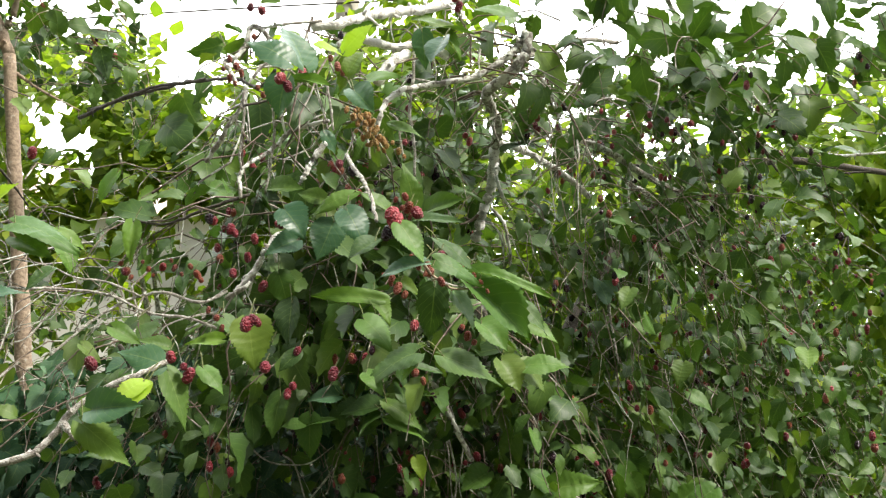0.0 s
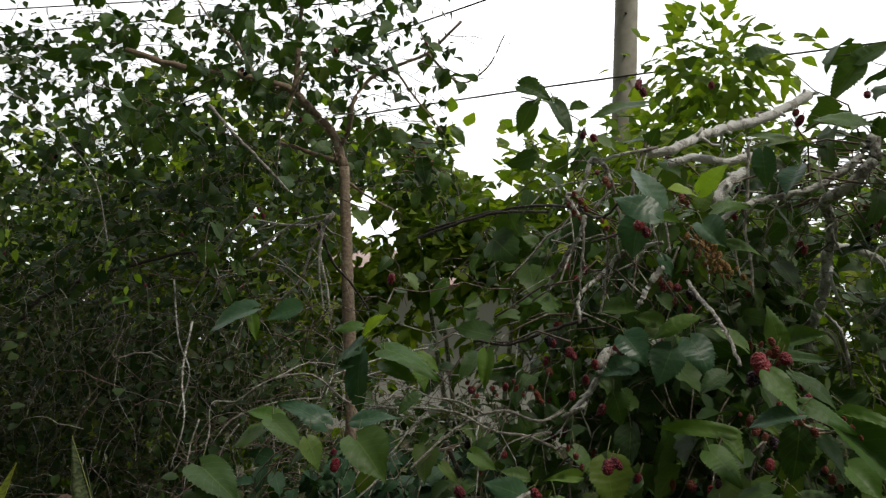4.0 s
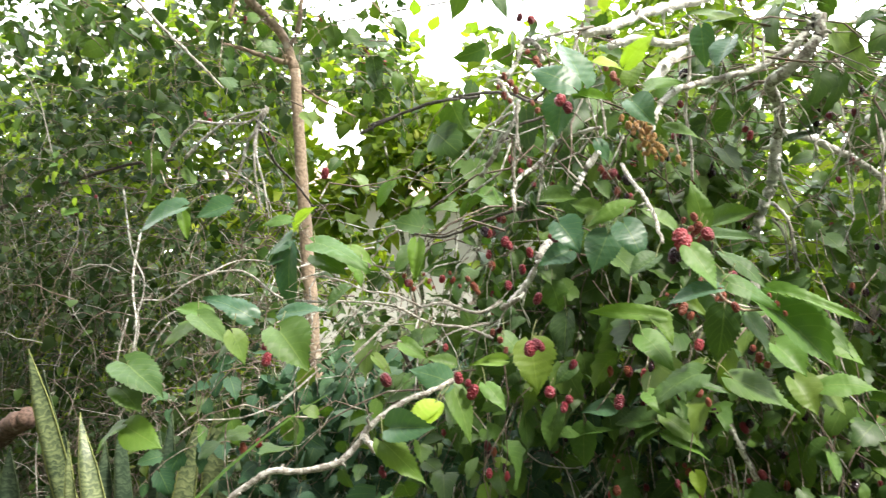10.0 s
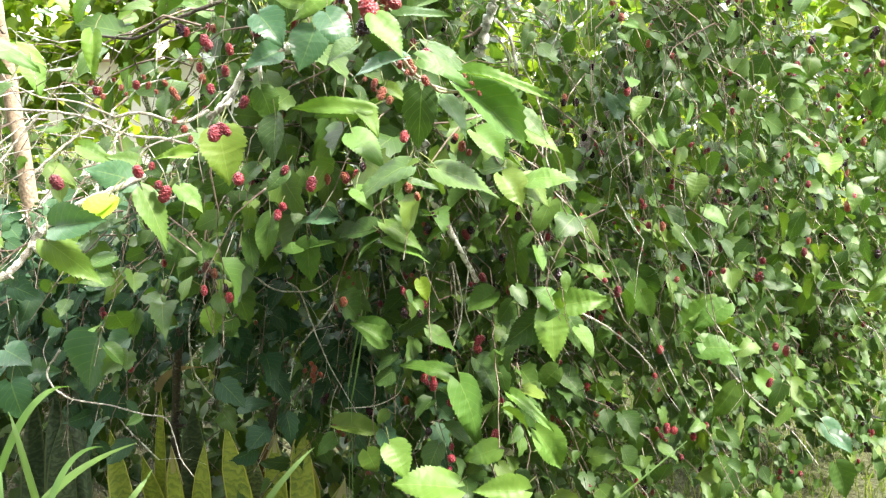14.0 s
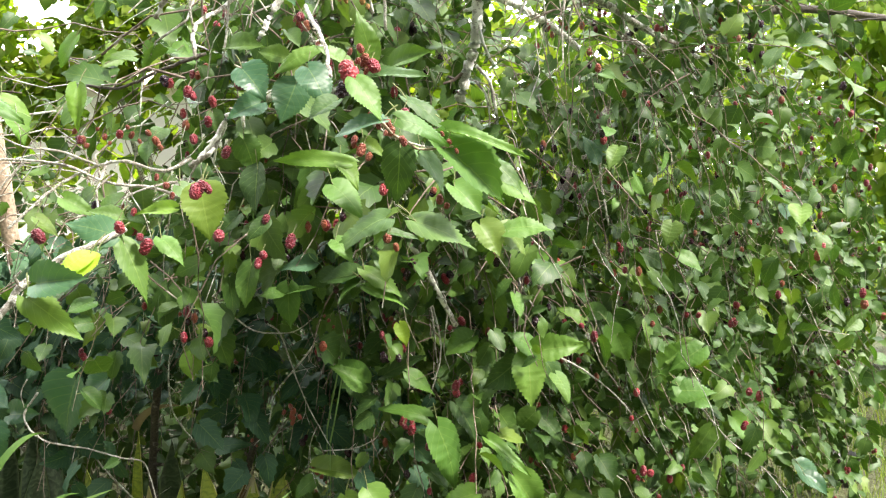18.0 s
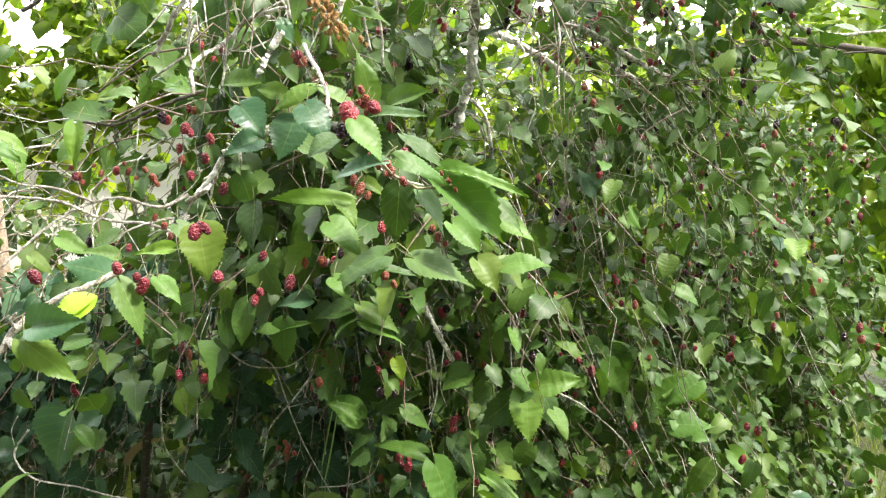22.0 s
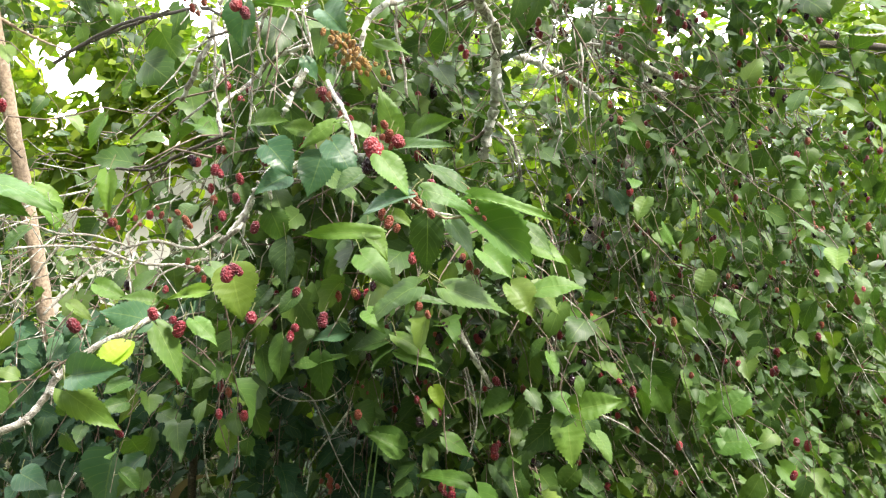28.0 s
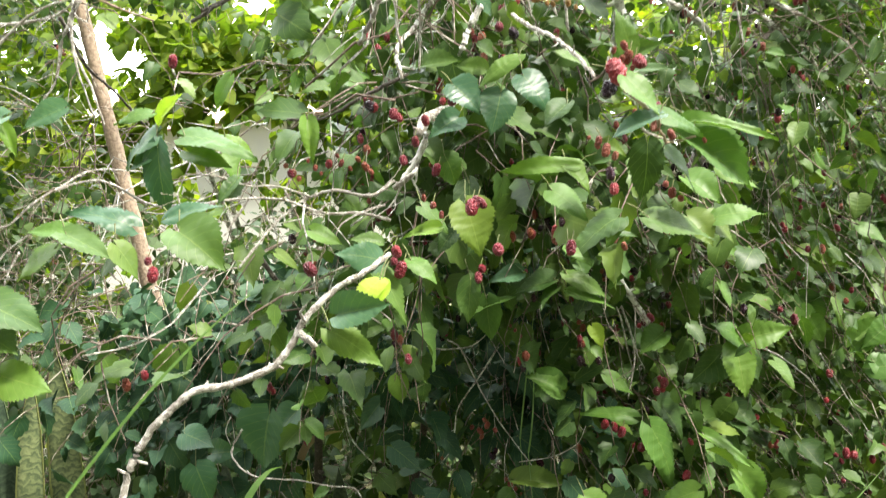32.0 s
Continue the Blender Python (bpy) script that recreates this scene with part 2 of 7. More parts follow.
# ---------------------------------------------------------------- mesh makers
def mesh_of(name, verts, quads, mat, uvs=None, smooth=True):
    """A mesh from arrays of corners and four-sided faces."""
    me = bpy.data.meshes.new(name)
    verts, quads = np.asarray(verts, dtype=np.float32), np.asarray(quads, dtype=np.int32)
    me.vertices.add(len(verts))
    me.vertices.foreach_set("co", verts.ravel())
    me.loops.add(quads.size)
    me.loops.foreach_set("vertex_index", quads.ravel())
    me.polygons.add(len(quads))
    me.polygons.foreach_set("loop_start", np.arange(0, quads.size, 4, dtype=np.int32))
    me.polygons.foreach_set("loop_total", np.full(len(quads), 4, dtype=np.int32))
    me.polygons.foreach_set("use_smooth", np.full(len(quads), smooth))
    if uvs is not None:
        layer = me.uv_layers.new(name="UVMap")
        layer.data.foreach_set("uv", np.asarray(uvs, dtype=np.float32)[quads.ravel()].ravel())
    me.materials.append(mat)
    me.update(calc_edges=True)
    return me


rng = np.random.default_rng(7)


BLADE_V = (0, 0.04, 0.10, 0.20, 0.33, 0.48, 0.62, 0.75, 0.86, 0.94, 1)
BLADE_W = (0.07, 0.23, 0.325, 0.39, 0.405, 0.37, 0.295, 0.195, 0.105, 0.045, 0.003)


def leaf_shape(rows, teeth, fold, droop, wave, seed, lopsided=0.0, heart=0.16, lobes=0.0, cols=(-1.0, -0.55, 0.0, 0.55, 1.0), pucker=0.0):
    """A heart-shaped toothed blade with a drawn-out tip, one long along y, stalk end at the origin, upper face to +z."""
    r = np.random.default_rng(seed)
    verts, uvs, quads = [], [], []
    for i in range(rows + 1):
        v = i / rows
        w = float(np.interp(v, BLADE_V, BLADE_W))
        w *= 1 - lobes * np.exp(-((v - 0.52) / 0.07) ** 2) - 0.6 * lobes * np.exp(-((v - 0.26) / 0.05) ** 2)
        w = max(w, 0.003)
        tooth = teeth * ((i % 2) - 0.5) * (1 if 0 < i < rows else 0) * (0.8 + 0.4 * r.random())
        sway = 0.05 * np.sin(seed * 1.3) * v * v
        for u in cols:
            edge = w * (1 + lopsided * np.sign(u) * 0.5)
            out = abs(u) == 1
            x = u * edge + (np.sign(u) * tooth * w if out else 0) + sway
            y = v - (heart * abs(u) * (1 - v) ** 4) + (0.35 * tooth if out else 0)
            rib = abs((6.5 * (v - 0.375 * abs(u))) % 1 - 0.5) * 2
            z = fold * abs(u) * w - droop * v * v + 0.26 * np.sin(seed * 2.1) * u * w * v - 0.13 * u * u * w
            z += wave * np.sin(7 * v + 2 * u + seed) * abs(u) + pucker * rib * (1 - abs(u) ** 3) * min(1, 4 * w) + r.normal(0, wave * 0.15)
            verts.append((x, y, z))
            uvs.append((0.5 + 0.5 * u, v))
    for i in range(rows):
        for j in range(len(cols) - 1):
            a = i * len(cols) + j
            quads.append((a, a + 1, a + len(cols) + 1, a + len(cols)))
    return np.array(verts), np.array(quads), np.array(uvs)


FINE = (-1.0, -0.72, -0.38, 0.0, 0.38, 0.72, 1.0)
SHAPES = [leaf_shape(30, 0.10, f, d, w, s, lop, 0.17, lb, FINE, 0.008) for f, d, w, s, lop, lb in
          ((0.25, 0.16, 0.03, 1, 0.12, 0.0), (0.4, 0.28, 0.04, 2, -0.15, 0.1), (0.12, 0.38, 0.04, 3, 0.0, 0.0), (0.4, 0.1, 0.035, 4, 0.2, 0.05), (0.6, 0.22, 0.04, 5, -0.2, 0.0), (0.2, 0.45, 0.045, 6, 0.08, 0.14))]
PLAIN = [leaf_shape(9, 0.17, f, d, w, s, lop, 0.16, lb, (-1.0, -0.55, 0.0, 0.55, 1.0) if s % 3 == 0 else (-1.0, 0.0, 1.0)) for f, d, w, s, lop, lb in
         ((0.3, 0.14, 0.05, 1, 0.1, 0.0), (0.6, 0.3, 0.06, 2, -0.1, 0.3), (0.15, 0.4, 0.06, 3, 0.0, 0.0), (0.4, 0.1, 0.05, 4, 0.25, 0.22), (0.8, 0.2, 0.05, 5, -0.1, 0.0), (0.3, 0.5, 0.06, 6, -0.25, 0.1))]
OVAL = [leaf_shape(4, 0.0, f, d, 0.03, s, 0, 0.0, 0.0, (-1.0, 0.0, 1.0)) for f, d, s in ((0.3, 0.1, 1), (0.5, 0.25, 2), (0.15, 0.3, 3))]
LEAF_MESH = {}
for kind, mat in enumerate((LEAF, FRESH, SHEEN, LIME, SHADE)):
    for i, (v, q, uv) in enumerate(SHAPES):
        LEAF_MESH[kind, i] = mesh_of("leaf_blade", v, q, mat, uv)


def unit(v):
    v = np.asarray(v, dtype=float)
    return v / max(np.linalg.norm(v), 1e-9)


def blade_axes(along, normal, roll=0.0):
    """Axes of a leaf that points along and faces normal as far as it can."""
    y = unit(along)
    z = unit(np.asarray(normal) - np.dot(normal, y) * y)
    x = np.cross(y, z)
    c, s = np.cos(roll), np.sin(roll)
    return np.stack((c * x + s * z, y, c * z - s * x), axis=1)


def tube(points, r0, r1, sides=8, knots=0.0, seed=0, steps=5, ends=True):
    """A tapered, slightly knotty stem through the points."""
    p = np.asarray(points, dtype=float)
    n = len(p)
    ext = np.vstack((2 * p[0] - p[1], p, 2 * p[-1] - p[-2]))
    line = []
    for i in range(n - 1):
        a, b, c, d = ext[i:i + 4]
        for k in range(steps):
            t = k / steps
            line.append(0.5 * (2 * b + (c - a) * t + (2 * a - 5 * b + 4 * c - d) * t * t + (3 * b - a - 3 * c + d) * t ** 3))
    line.append(p[-1])
    line = np.array(line)
    m = len(line)
    r = np.random.default_rng(seed)
    if knots:
        line[1:-1] += r.normal(0, knots * (1.1 if r0 < 0.005 else 0.8) * (r0 + r1), (m - 2, 3))
    rad = np.linspace(r0, r1, m) * (1 + (r.normal(0, knots, m) if knots else 0))
    rad = np.maximum(rad, 0.0004)
    tang = np.gradient(line, axis=0)
    tang /= np.maximum(np.linalg.norm(tang, axis=1, keepdims=True), 1e-9)
    ref = np.where(np.abs(tang[:, 2:3]) > 0.9, np.array([[1.0, 0, 0]]), np.array([[0, 0, 1.0]]))
    ax = np.cross(tang, ref)
    ax /= np.maximum(np.linalg.norm(ax, axis=1, keepdims=True), 1e-9)
    ay = np.cross(tang, ax)
    ang = np.linspace(0, 2 * np.pi, sides, endpoint=False)
    verts = line[:, None] + rad[:, None, None] * (np.cos(ang)[None, :, None] * ax[:, None] + np.sin(ang)[None, :, None] * ay[:, None])
    verts = np.vstack((verts.reshape(-1, 3), line[:1] - tang[:1] * rad[0] * 0.3, line[-1:] + tang[-1:] * rad[-1] * 0.5))
    i, j = np.meshgrid(np.arange(m - 1), np.arange(sides), indexing="ij")
    k = (j + 1) % sides
    quads = np.stack((i * sides + j, i * sides + k, (i + 1) * sides + k, (i + 1) * sides + j), axis=-1).reshape(-1, 4)
    if not ends:
        return verts[:-2], quads
    j = np.arange(0, sides, 2)
    a, b, c = j, (j + 1) % sides, (j + 2) % sides
    caps = np.vstack((np.stack((c, b, a, np.full_like(a, m * sides)), 1), np.stack((a + (m - 1) * sides, b + (m - 1) * sides, c + (m - 1) * sides, np.full_like(a, m * sides + 1)), 1)))
    return verts, np.vstack((quads, caps))


class Plant:
    """A tree or shrub: its root object, and what is gathered for it."""

    def __init__(self, name, at, label, category, group="", leaf=(LEAF, PLAIN), kind=""):
        self.root = tagged(new(name), label, category, group, kind)
        self.root.location = at
        self.at = np.array(at, dtype=float)
        self.leaves, self.twigs, self.fruits, self.count = [], [], [], 0
        self.leaf = leaf


def part(name, mesh, parent, label="", at=None, kind=""):
    ob = new(name, mesh)
    ob.parent = parent
    if at is not None:
        ob.matrix_basis = Matrix.Translation(-parent.location) @ at
    else:
        ob.location = -parent.location
    return tagged(ob, label, kind=kind)


def side_twigs(plant, p, r0, r1, mat, r):
    """Short crooked twigs off a limb, some forked, most of them bare."""
    for i in range(len(p) - 1):
        go = p[i + 1] - p[i]
        run = np.linalg.norm(go)
        for k in range(int(run / 0.11 + r.random())):
            f = r.random()
            at = p[i] + go * f
            rad = max(0.0009, (r0 + (r1 - r0) * (i + f) / (len(p) - 1)) * r.uniform(0.25, 0.45))
            d = unit(0.7 * go / max(run, 1e-6) + r.normal(0, 0.6, 3) + (0, 0, -0.25))
            step = r.uniform(0.012, 0.03)
            line = [at]
            for m in range(int(r.uniform(3, 7))):
                d = unit(d + r.normal(0, 0.33, 3) + (0, 0, -0.1))
                line.append(line[-1] + d * step)
            own = mat if r.random() < 0.45 else TWIG
            plant.twigs.append((np.array(line), rad, rad * 0.5, own))
            if len(line) > 4:
                e = unit(d + r.normal(0, 0.8, 3))
                o = line[2]
                plant.twigs.append((np.array((o, o + e * step, o + (e + r.normal(0, 0.3, 3)) * step * 1.9)), rad * 0.7, rad * 0.4, own))


def branch(plant, mat, r0, r1, *points, name=""):
    """A limb or twig through the points, gnarled, with short spurs where side shoots were."""
    plant.count += 1
    r = np.random.default_rng(plant.count)
    if r0 < 0.02 and mat in (PALE, GREY):
        r0, r1 = r0 * 0.82, r1 * 0.8
    v, q = tube(points, r0, r1, 8 if max(r0, r1) < 0.008 else 12, 0.09 if r0 < 0.006 else 0.07 if r0 < 0.02 else 0.03, plant.count, 6)
    vs, qs, base = [v], [q], len(v)
    p = np.array(points)
    for i in range(len(p) - 1):
        run = np.linalg.norm(p[i + 1] - p[i])
        for k in range(int(run / 0.035) if r0 < 0.02 else 0):
            f = r.random()
            at = p[i] + (p[i + 1] - p[i]) * f
            rad = r0 + (r1 - r0) * (i + f) / (len(p) - 1)
            way = unit(np.cross(p[i + 1] - p[i], r.normal(0, 1, 3)) / max(run, 1e-6) + 0.5 * unit(p[i + 1] - p[i]) + np.array((0, 0, -0.2)))
            long = rad + r.uniform(0.003, 0.012) * (1.8 if r.random() < 0.2 else 1)
            w, s = tube((at, at + way * long * 0.6 + r.normal(0, 0.001, 3), at + way * long), rad * 0.5, rad * 0.3, 5, 0, 1, 1)
            vs.append(w)
            qs.append(s + base)
            base += len(w)
    if r0 < 0.016 and mat is not DARK and p[:, 1].min() > 1.02:
        side_twigs(plant, p, r0, r1, mat, r)
    part(name or ("limb" if r0 >= 0.008 else "twig"), mesh_of("stem", np.vstack(vs), np.vstack(qs), mat), plant.root)


def basis(axes, size, width, at):
    m = Matrix.Identity(4)
    for c, s in ((0, size * width), (1, size), (2, size)):
        for k in range(3):
            m[k][c] = float(axes[k, c] * s)
    for k in range(3):
        m[k][3] = float(at[k])
    return m


def near_leaf(plant, base, tip, width, roll, tone):
    """A leaf with its own place: stalk end, tip, breadth against length and turn about its midrib."""
    plant.count += 1
    base, tip = np.array(base), np.array(tip)
    r = np.random.default_rng(plant.count + 900)
    face = (0.1 + r.normal(0, 0.16), -0.85, 0.5 + r.normal(0, 0.2))
    # the upper side turns to the sky
    axes = max((blade_axes(tip - base, face, radians(roll)), blade_axes(tip - base, face, radians(-roll))), key=lambda a: a[2, 2])
    part("leaf", LEAF_MESH[tone, plant.count % 6], plant.root, at=basis(axes, float(np.linalg.norm(tip - base)), min(1.25, width * 1.3), base))
    up = base + np.array((r.normal(0, 0.006), 0.02, 0.018)) - 0.22 * (tip - base)
    plant.twigs.append((np.array((up, (up + base) / 2 + (0, 0, 0.003), base)), 0.0011, 0.0009, STALK))


def berry(long, seed, rows=16, cols=18):
    """A fruit of many small bead-like drupelets, hanging along -z."""
    r = np.random.default_rng(seed)
    n = 34
    beads = []
    for i in range(n):
        v = (i + 0.5) / n
        a = i * 2.39996
        s = np.sqrt(max(0, 1 - (2 * v - 1) ** 2)) ** 0.8
        beads.append((0.60 * s * np.cos(a), 0.60 * s * np.sin(a), -long * v))
    beads = np.array(beads)
    verts = []
    for i in range(rows + 1):
        for j in range(cols):
            v, a = i / rows, 2 * np.pi * j / cols
            s = np.sqrt(max(0, 1 - (2 * v - 1) ** 2)) ** 0.8
            p = np.array((0.60 * s * np.cos(a), 0.60 * s * np.sin(a), -long * v))
            d = np.min(np.linalg.norm(beads - p, axis=1))
            k = 0.95 + 0.5 * np.sqrt(max(0.0, 1 - (d / 0.24) ** 2)) - 0.2
            verts.append((p[0] * k, p[1] * k, p[2]))
    quads = [(i * cols + j, i * cols + (j + 1) % cols, (i + 1) * cols + (j + 1) % cols, (i + 1) * cols + j) for i in range(rows) for j in range(cols)]
    return np.array(verts), np.array(quads)


BERRIES = [berry(1.9, 1), berry(1.6, 2), berry(2.2, 3)]
FAR_BERRIES = [berry(1.9, 1, 7, 8), berry(2.2, 3, 7, 8)]
BERRY_MESH = {}
for mat in (RED, BLACK, PINK, GREENISH):
    for i, (v, q) in enumerate(BERRIES):
        BERRY_MESH[mat.name, i] = mesh_of("fruit_beads", v * 0.0125, q, mat)


def fruit(plant, mat, x, y, z, grown=True, plump=1.0):
    """A mulberry on its short stalk, about its middle."""
    plant.count += 1
    if grown:
        opening(x, y, z, 0.02)
    k = plant.count
    turn = Euler((radians(25 * np.sin(k * 1.7)), radians(25 * np.cos(k * 2.3)), k * 1.1)).to_matrix().to_4x4()
    size = plump * ((0.74 if mat in (RED, BLACK) else 0.56) + 0.16 * np.sin(k * 3.1))
    part("fruit", BERRY_MESH[mat.name, k % 3], plant.root, at=Matrix.Translation((x, y, z + 0.012)) @ turn @ Matrix.Scale(size, 4))
    if mat in (PINK, GREENISH):
        for side in ((0.010, -0.006, -0.012), (-0.009, -0.004, 0.010)):
            part("fruit", BERRY_MESH[mat.name, (k + 1) % 3], plant.root, at=Matrix.Translation((x + side[0], y + side[1], z + 0.012 + side[2])) @ turn.transposed() @ Matrix.Scale(size * 0.75, 4))
    top = np.array((x, y, z + 0.011))
    plant.twigs.append((np.array((top, top + (0.002, 0.002, 0.006), top + (0.004, 0.006, 0.011))), 0.0008, 0.001, STALK))


OPENINGS = []
GAPS = {}
CAMERA_SPOT = np.array((-0.02, 0.05, 1.43))


def opening(x, y, z, r):
    """Clears shoots from the camera's line to a bare limb, hanging fruit or gap."""
    OPENINGS.append((x, y, z, r))


def in_gap(p, slack=0.0):
    if GAPS.get("count") != len(OPENINGS):
        g = np.array(OPENINGS)
        GAPS["count"], GAPS["g"], GAPS["d"] = len(OPENINGS), g, g[:, :3] - CAMERA_SPOT
        GAPS["dd"] = np.sum(GAPS["d"] ** 2, axis=1)
    g, d = GAPS["g"], GAPS["d"]
    k = np.clip((d @ (p - CAMERA_SPOT)) / GAPS["dd"], 0.3, 0.985)
    off = np.linalg.norm(CAMERA_SPOT + k[:, None] * d - p, axis=1)
    return bool(np.any(off < g[:, 3] * (0.35 + 0.65 * k) + slack))


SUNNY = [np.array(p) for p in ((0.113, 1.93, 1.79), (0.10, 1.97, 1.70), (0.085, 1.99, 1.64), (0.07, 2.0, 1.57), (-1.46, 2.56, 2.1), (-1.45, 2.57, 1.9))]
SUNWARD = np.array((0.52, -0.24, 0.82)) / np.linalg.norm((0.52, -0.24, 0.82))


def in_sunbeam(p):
    """Places where leaves are left out so the sun reaches the bare wood."""
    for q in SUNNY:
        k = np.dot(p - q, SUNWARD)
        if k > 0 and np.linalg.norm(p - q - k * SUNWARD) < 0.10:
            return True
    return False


def spray(plant, start, along, length, sag, size, gap=0.05, bare=0.0, facing=(0.1, -0.45, 0.9), fruiting=0.0, thick=0.002, mat=None, wander=0.12, scatter=0.6):
    """A thin shoot that sags as it goes, with leaves at its joints."""
    p, d = np.array(start, dtype=float), unit(along)
    steps = max(3, int(length / 0.055))
    line = [p.copy()]
    for i in range(steps):
        kink = np.cross(d, (0.3, 1.0, 0.2)) * (0.3 if i % 2 else -0.3)
        d = unit(d + np.array((0, 0, -sag / steps)) + kink + rng.normal(0, wander, 3))
        p = p + d * length / steps
        line.append(p.copy())
    line = np.array(line)
    if bare > 0.6 and (in_gap(line[len(line) // 2]) or in_gap(line[0]) or in_gap(line[-1])):
        return
    blocked = [i for i, q in enumerate(line) if in_gap(q)]
    if blocked:
        if blocked[0] < 3:
            return
        length *= (blocked[0] - 1) / steps
        steps, line = blocked[0] - 1, line[:blocked[0]]
    plant.twigs.append((line, thick, thick * 0.4, mat or TWIG))
    n = int(length / gap)
    for k in range(n):
        f = (k + rng.random() * 0.6) / max(1, n)
        if f < bare:
            continue
        i = min(int(f * steps), steps - 1)
        at = line[i] + (line[i + 1] - line[i]) * (f * steps - i)
        go = unit(line[i + 1] - line[i])
        side = unit(np.cross(go, rng.normal(0, 1, 3)))
        stalk = at + side * size * 0.3 + np.array((0, 0, 0.005))
        hang = unit(side * 0.9 + go * 0.4 + np.array((0, -0.25, -0.45)) + rng.normal(0, 0.45, 3))
        s = size * rng.uniform(0.5, 1.25)
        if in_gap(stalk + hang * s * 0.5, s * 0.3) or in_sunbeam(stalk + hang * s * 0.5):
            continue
        face = np.array(facing) + rng.normal(0, scatter, 3)
        plant.leaves.append((stalk, blade_axes(hang, face), s, rng.uniform(0.8, 1.1)))
        plant.twigs.append((np.array((at, (at + stalk) / 2 + (0, 0, 0.004), stalk)), 0.0008, 0.0007, STALK))
        if rng.random() < fruiting:
            for c in range(1 + int(rng.random() * 3)):
                plant.fruits.append((at + side * 0.012 + rng.normal(0, 0.011, 3), rng.random()))


def finish(plant, single=None, most=0, foliage="foliage", stems="twig_tangle"):
    """Builds what was gathered: leaves inside the stretch single one by one, the rest joined."""
    mat, shapes = plant.leaf
    apart, rest = [], []
    for leaf in plant.leaves:
        x, y, z = leaf[0]
        (apart if single and len(apart) < most and single[0] < x < single[1] and y < single[2] and z > single[3] else rest).append(leaf)
    for i, (at, axes, size, width) in enumerate(apart):
        kind = 0 if mat is LEAF and i % 3 else 1
        part("leaf", LEAF_MESH[kind, i % 6], plant.root, at=basis(axes, size, width, at))
    groups = {}
    for i, leaf in enumerate(rest):
        groups.setdefault(i % len(shapes), []).append(leaf)
    vs, qs, us, base = [], [], [], 0
    for g, items in groups.items():
        v, q, uv = shapes[g]
        axes = np.array([it[1] for it in items])
        scale = np.array([(it[2] * it[3], it[2], it[2]) for it in items])
        at = np.array([it[0] for it in items])
        all_v = np.einsum("nij,nkj->nki", axes, v[None] * scale[:, None]) + at[:, None]
        vs.append(all_v.reshape(-1, 3))
        qs.append((q[None] + (np.arange(len(items)) * len(v))[:, None, None]).reshape(-1, 4) + base)
        us.append(np.tile(uv, (len(items), 1)))
        base += len(items) * len(v)
    if vs:
        part(foliage, mesh_of("foliage", np.vstack(vs), np.vstack(qs), mat, np.vstack(us)), plant.root, kind="stuff")
    bunch = {}
    for i, (line, r0, r1, m) in enumerate(plant.twigs):
        v, q = tube(line if r0 > 0.0009 else line[::2], r0, r1, 4 if r0 > 0.0016 else 3, 0, i, 1, False)
        bunch.setdefault(m.name, [m, [], [], 0])
        b = bunch[m.name]
        b[1].append(v)
        b[2].append(q + b[3])
        b[3] += len(v)
    for m, v, q, _ in bunch.values():
        part("stalk_tangle" if m is STALK else stems, mesh_of("stems", np.vstack(v), np.vstack(q), m), plant.root, kind="stuff")
    far = {}
    for i, (at, pick) in enumerate(plant.fruits):
        m = RED if pick < 0.38 else BLACK if pick < 0.74 else PINK
        if i < 90:
            fruit(plant, m, *at, grown=False)
            continue
        v, q = FAR_BERRIES[i % 2]
        b = far.setdefault(m.name, [m, [], [], 0])
        b[1].append(v * 0.0125 * (0.62 + 0.3 * ((i * 0.37) % 1)) + at)
        b[2].append(q + b[3])
        b[3] += len(v)
    for m, v, q, _ in far.values():
        part("hanging_fruit", mesh_of("fruit_beads", np.vstack(v), np.vstack(q), m), plant.root, kind="stuff")


# ---------------------------------------------------------------- ground and distance
gm, gn, gl, gp = material("worn_grass_ground")
geo = gn.new("ShaderNodeNewGeometry")
n1, n2 = gn.new("ShaderNodeTexNoise"), gn.new("ShaderNodeTexNoise")
n1.inputs["Scale"].default_value, n1.inputs["Detail"].default_value = 1.4, 6
n2.inputs["Scale"].default_value, n2.inputs["Detail"].default_value = 40, 8
gl.new(geo.outputs["Position"], n1.inputs["Vector"])
gl.new(geo.outputs["Position"], n2.inputs["Vector"])
gr = ramp(gn, [(0.3, (0.035, 0.028, 0.018)), (0.55, (0.06, 0.065, 0.024)), (0.8, (0.115, 0.13, 0.042))])
gl.new(maths(gn, gl, 'ADD', maths(gn, gl, 'MULTIPLY', n1.outputs["Fac"], 0.6), maths(gn, gl, 'MULTIPLY', n2.outputs["Fac"], 0.45)), gr.inputs["Fac"])
gl.new(gr.outputs["Color"], gp.inputs["Base Color"])
gp.inputs["Roughness"].default_value = 0.95
gb = gn.new("ShaderNodeBump")
gb.inputs["Strength"].default_value, gb.inputs["Distance"].default_value = 1.0, 0.03
gl.new(n2.outputs["Fac"], gb.inputs["Height"])
gl.new(gb.outputs["Normal"], gp.inputs["Normal"])
gx = np.concatenate((np.linspace(-600, -9, 12), np.linspace(-8, 8, 65), np.linspace(9, 600, 12)))
gy = np.concatenate((np.linspace(-600, -5, 12), np.linspace(-4, 10, 57), np.linspace(11, 900, 12)))
gv = np.array([(x, y, 0.03 * np.sin(1.7 * x + 0.6 * y) * np.sin(1.3 * y) if abs(x) < 8 and -4 < y < 10 else 0) for y in gy for x in gx])
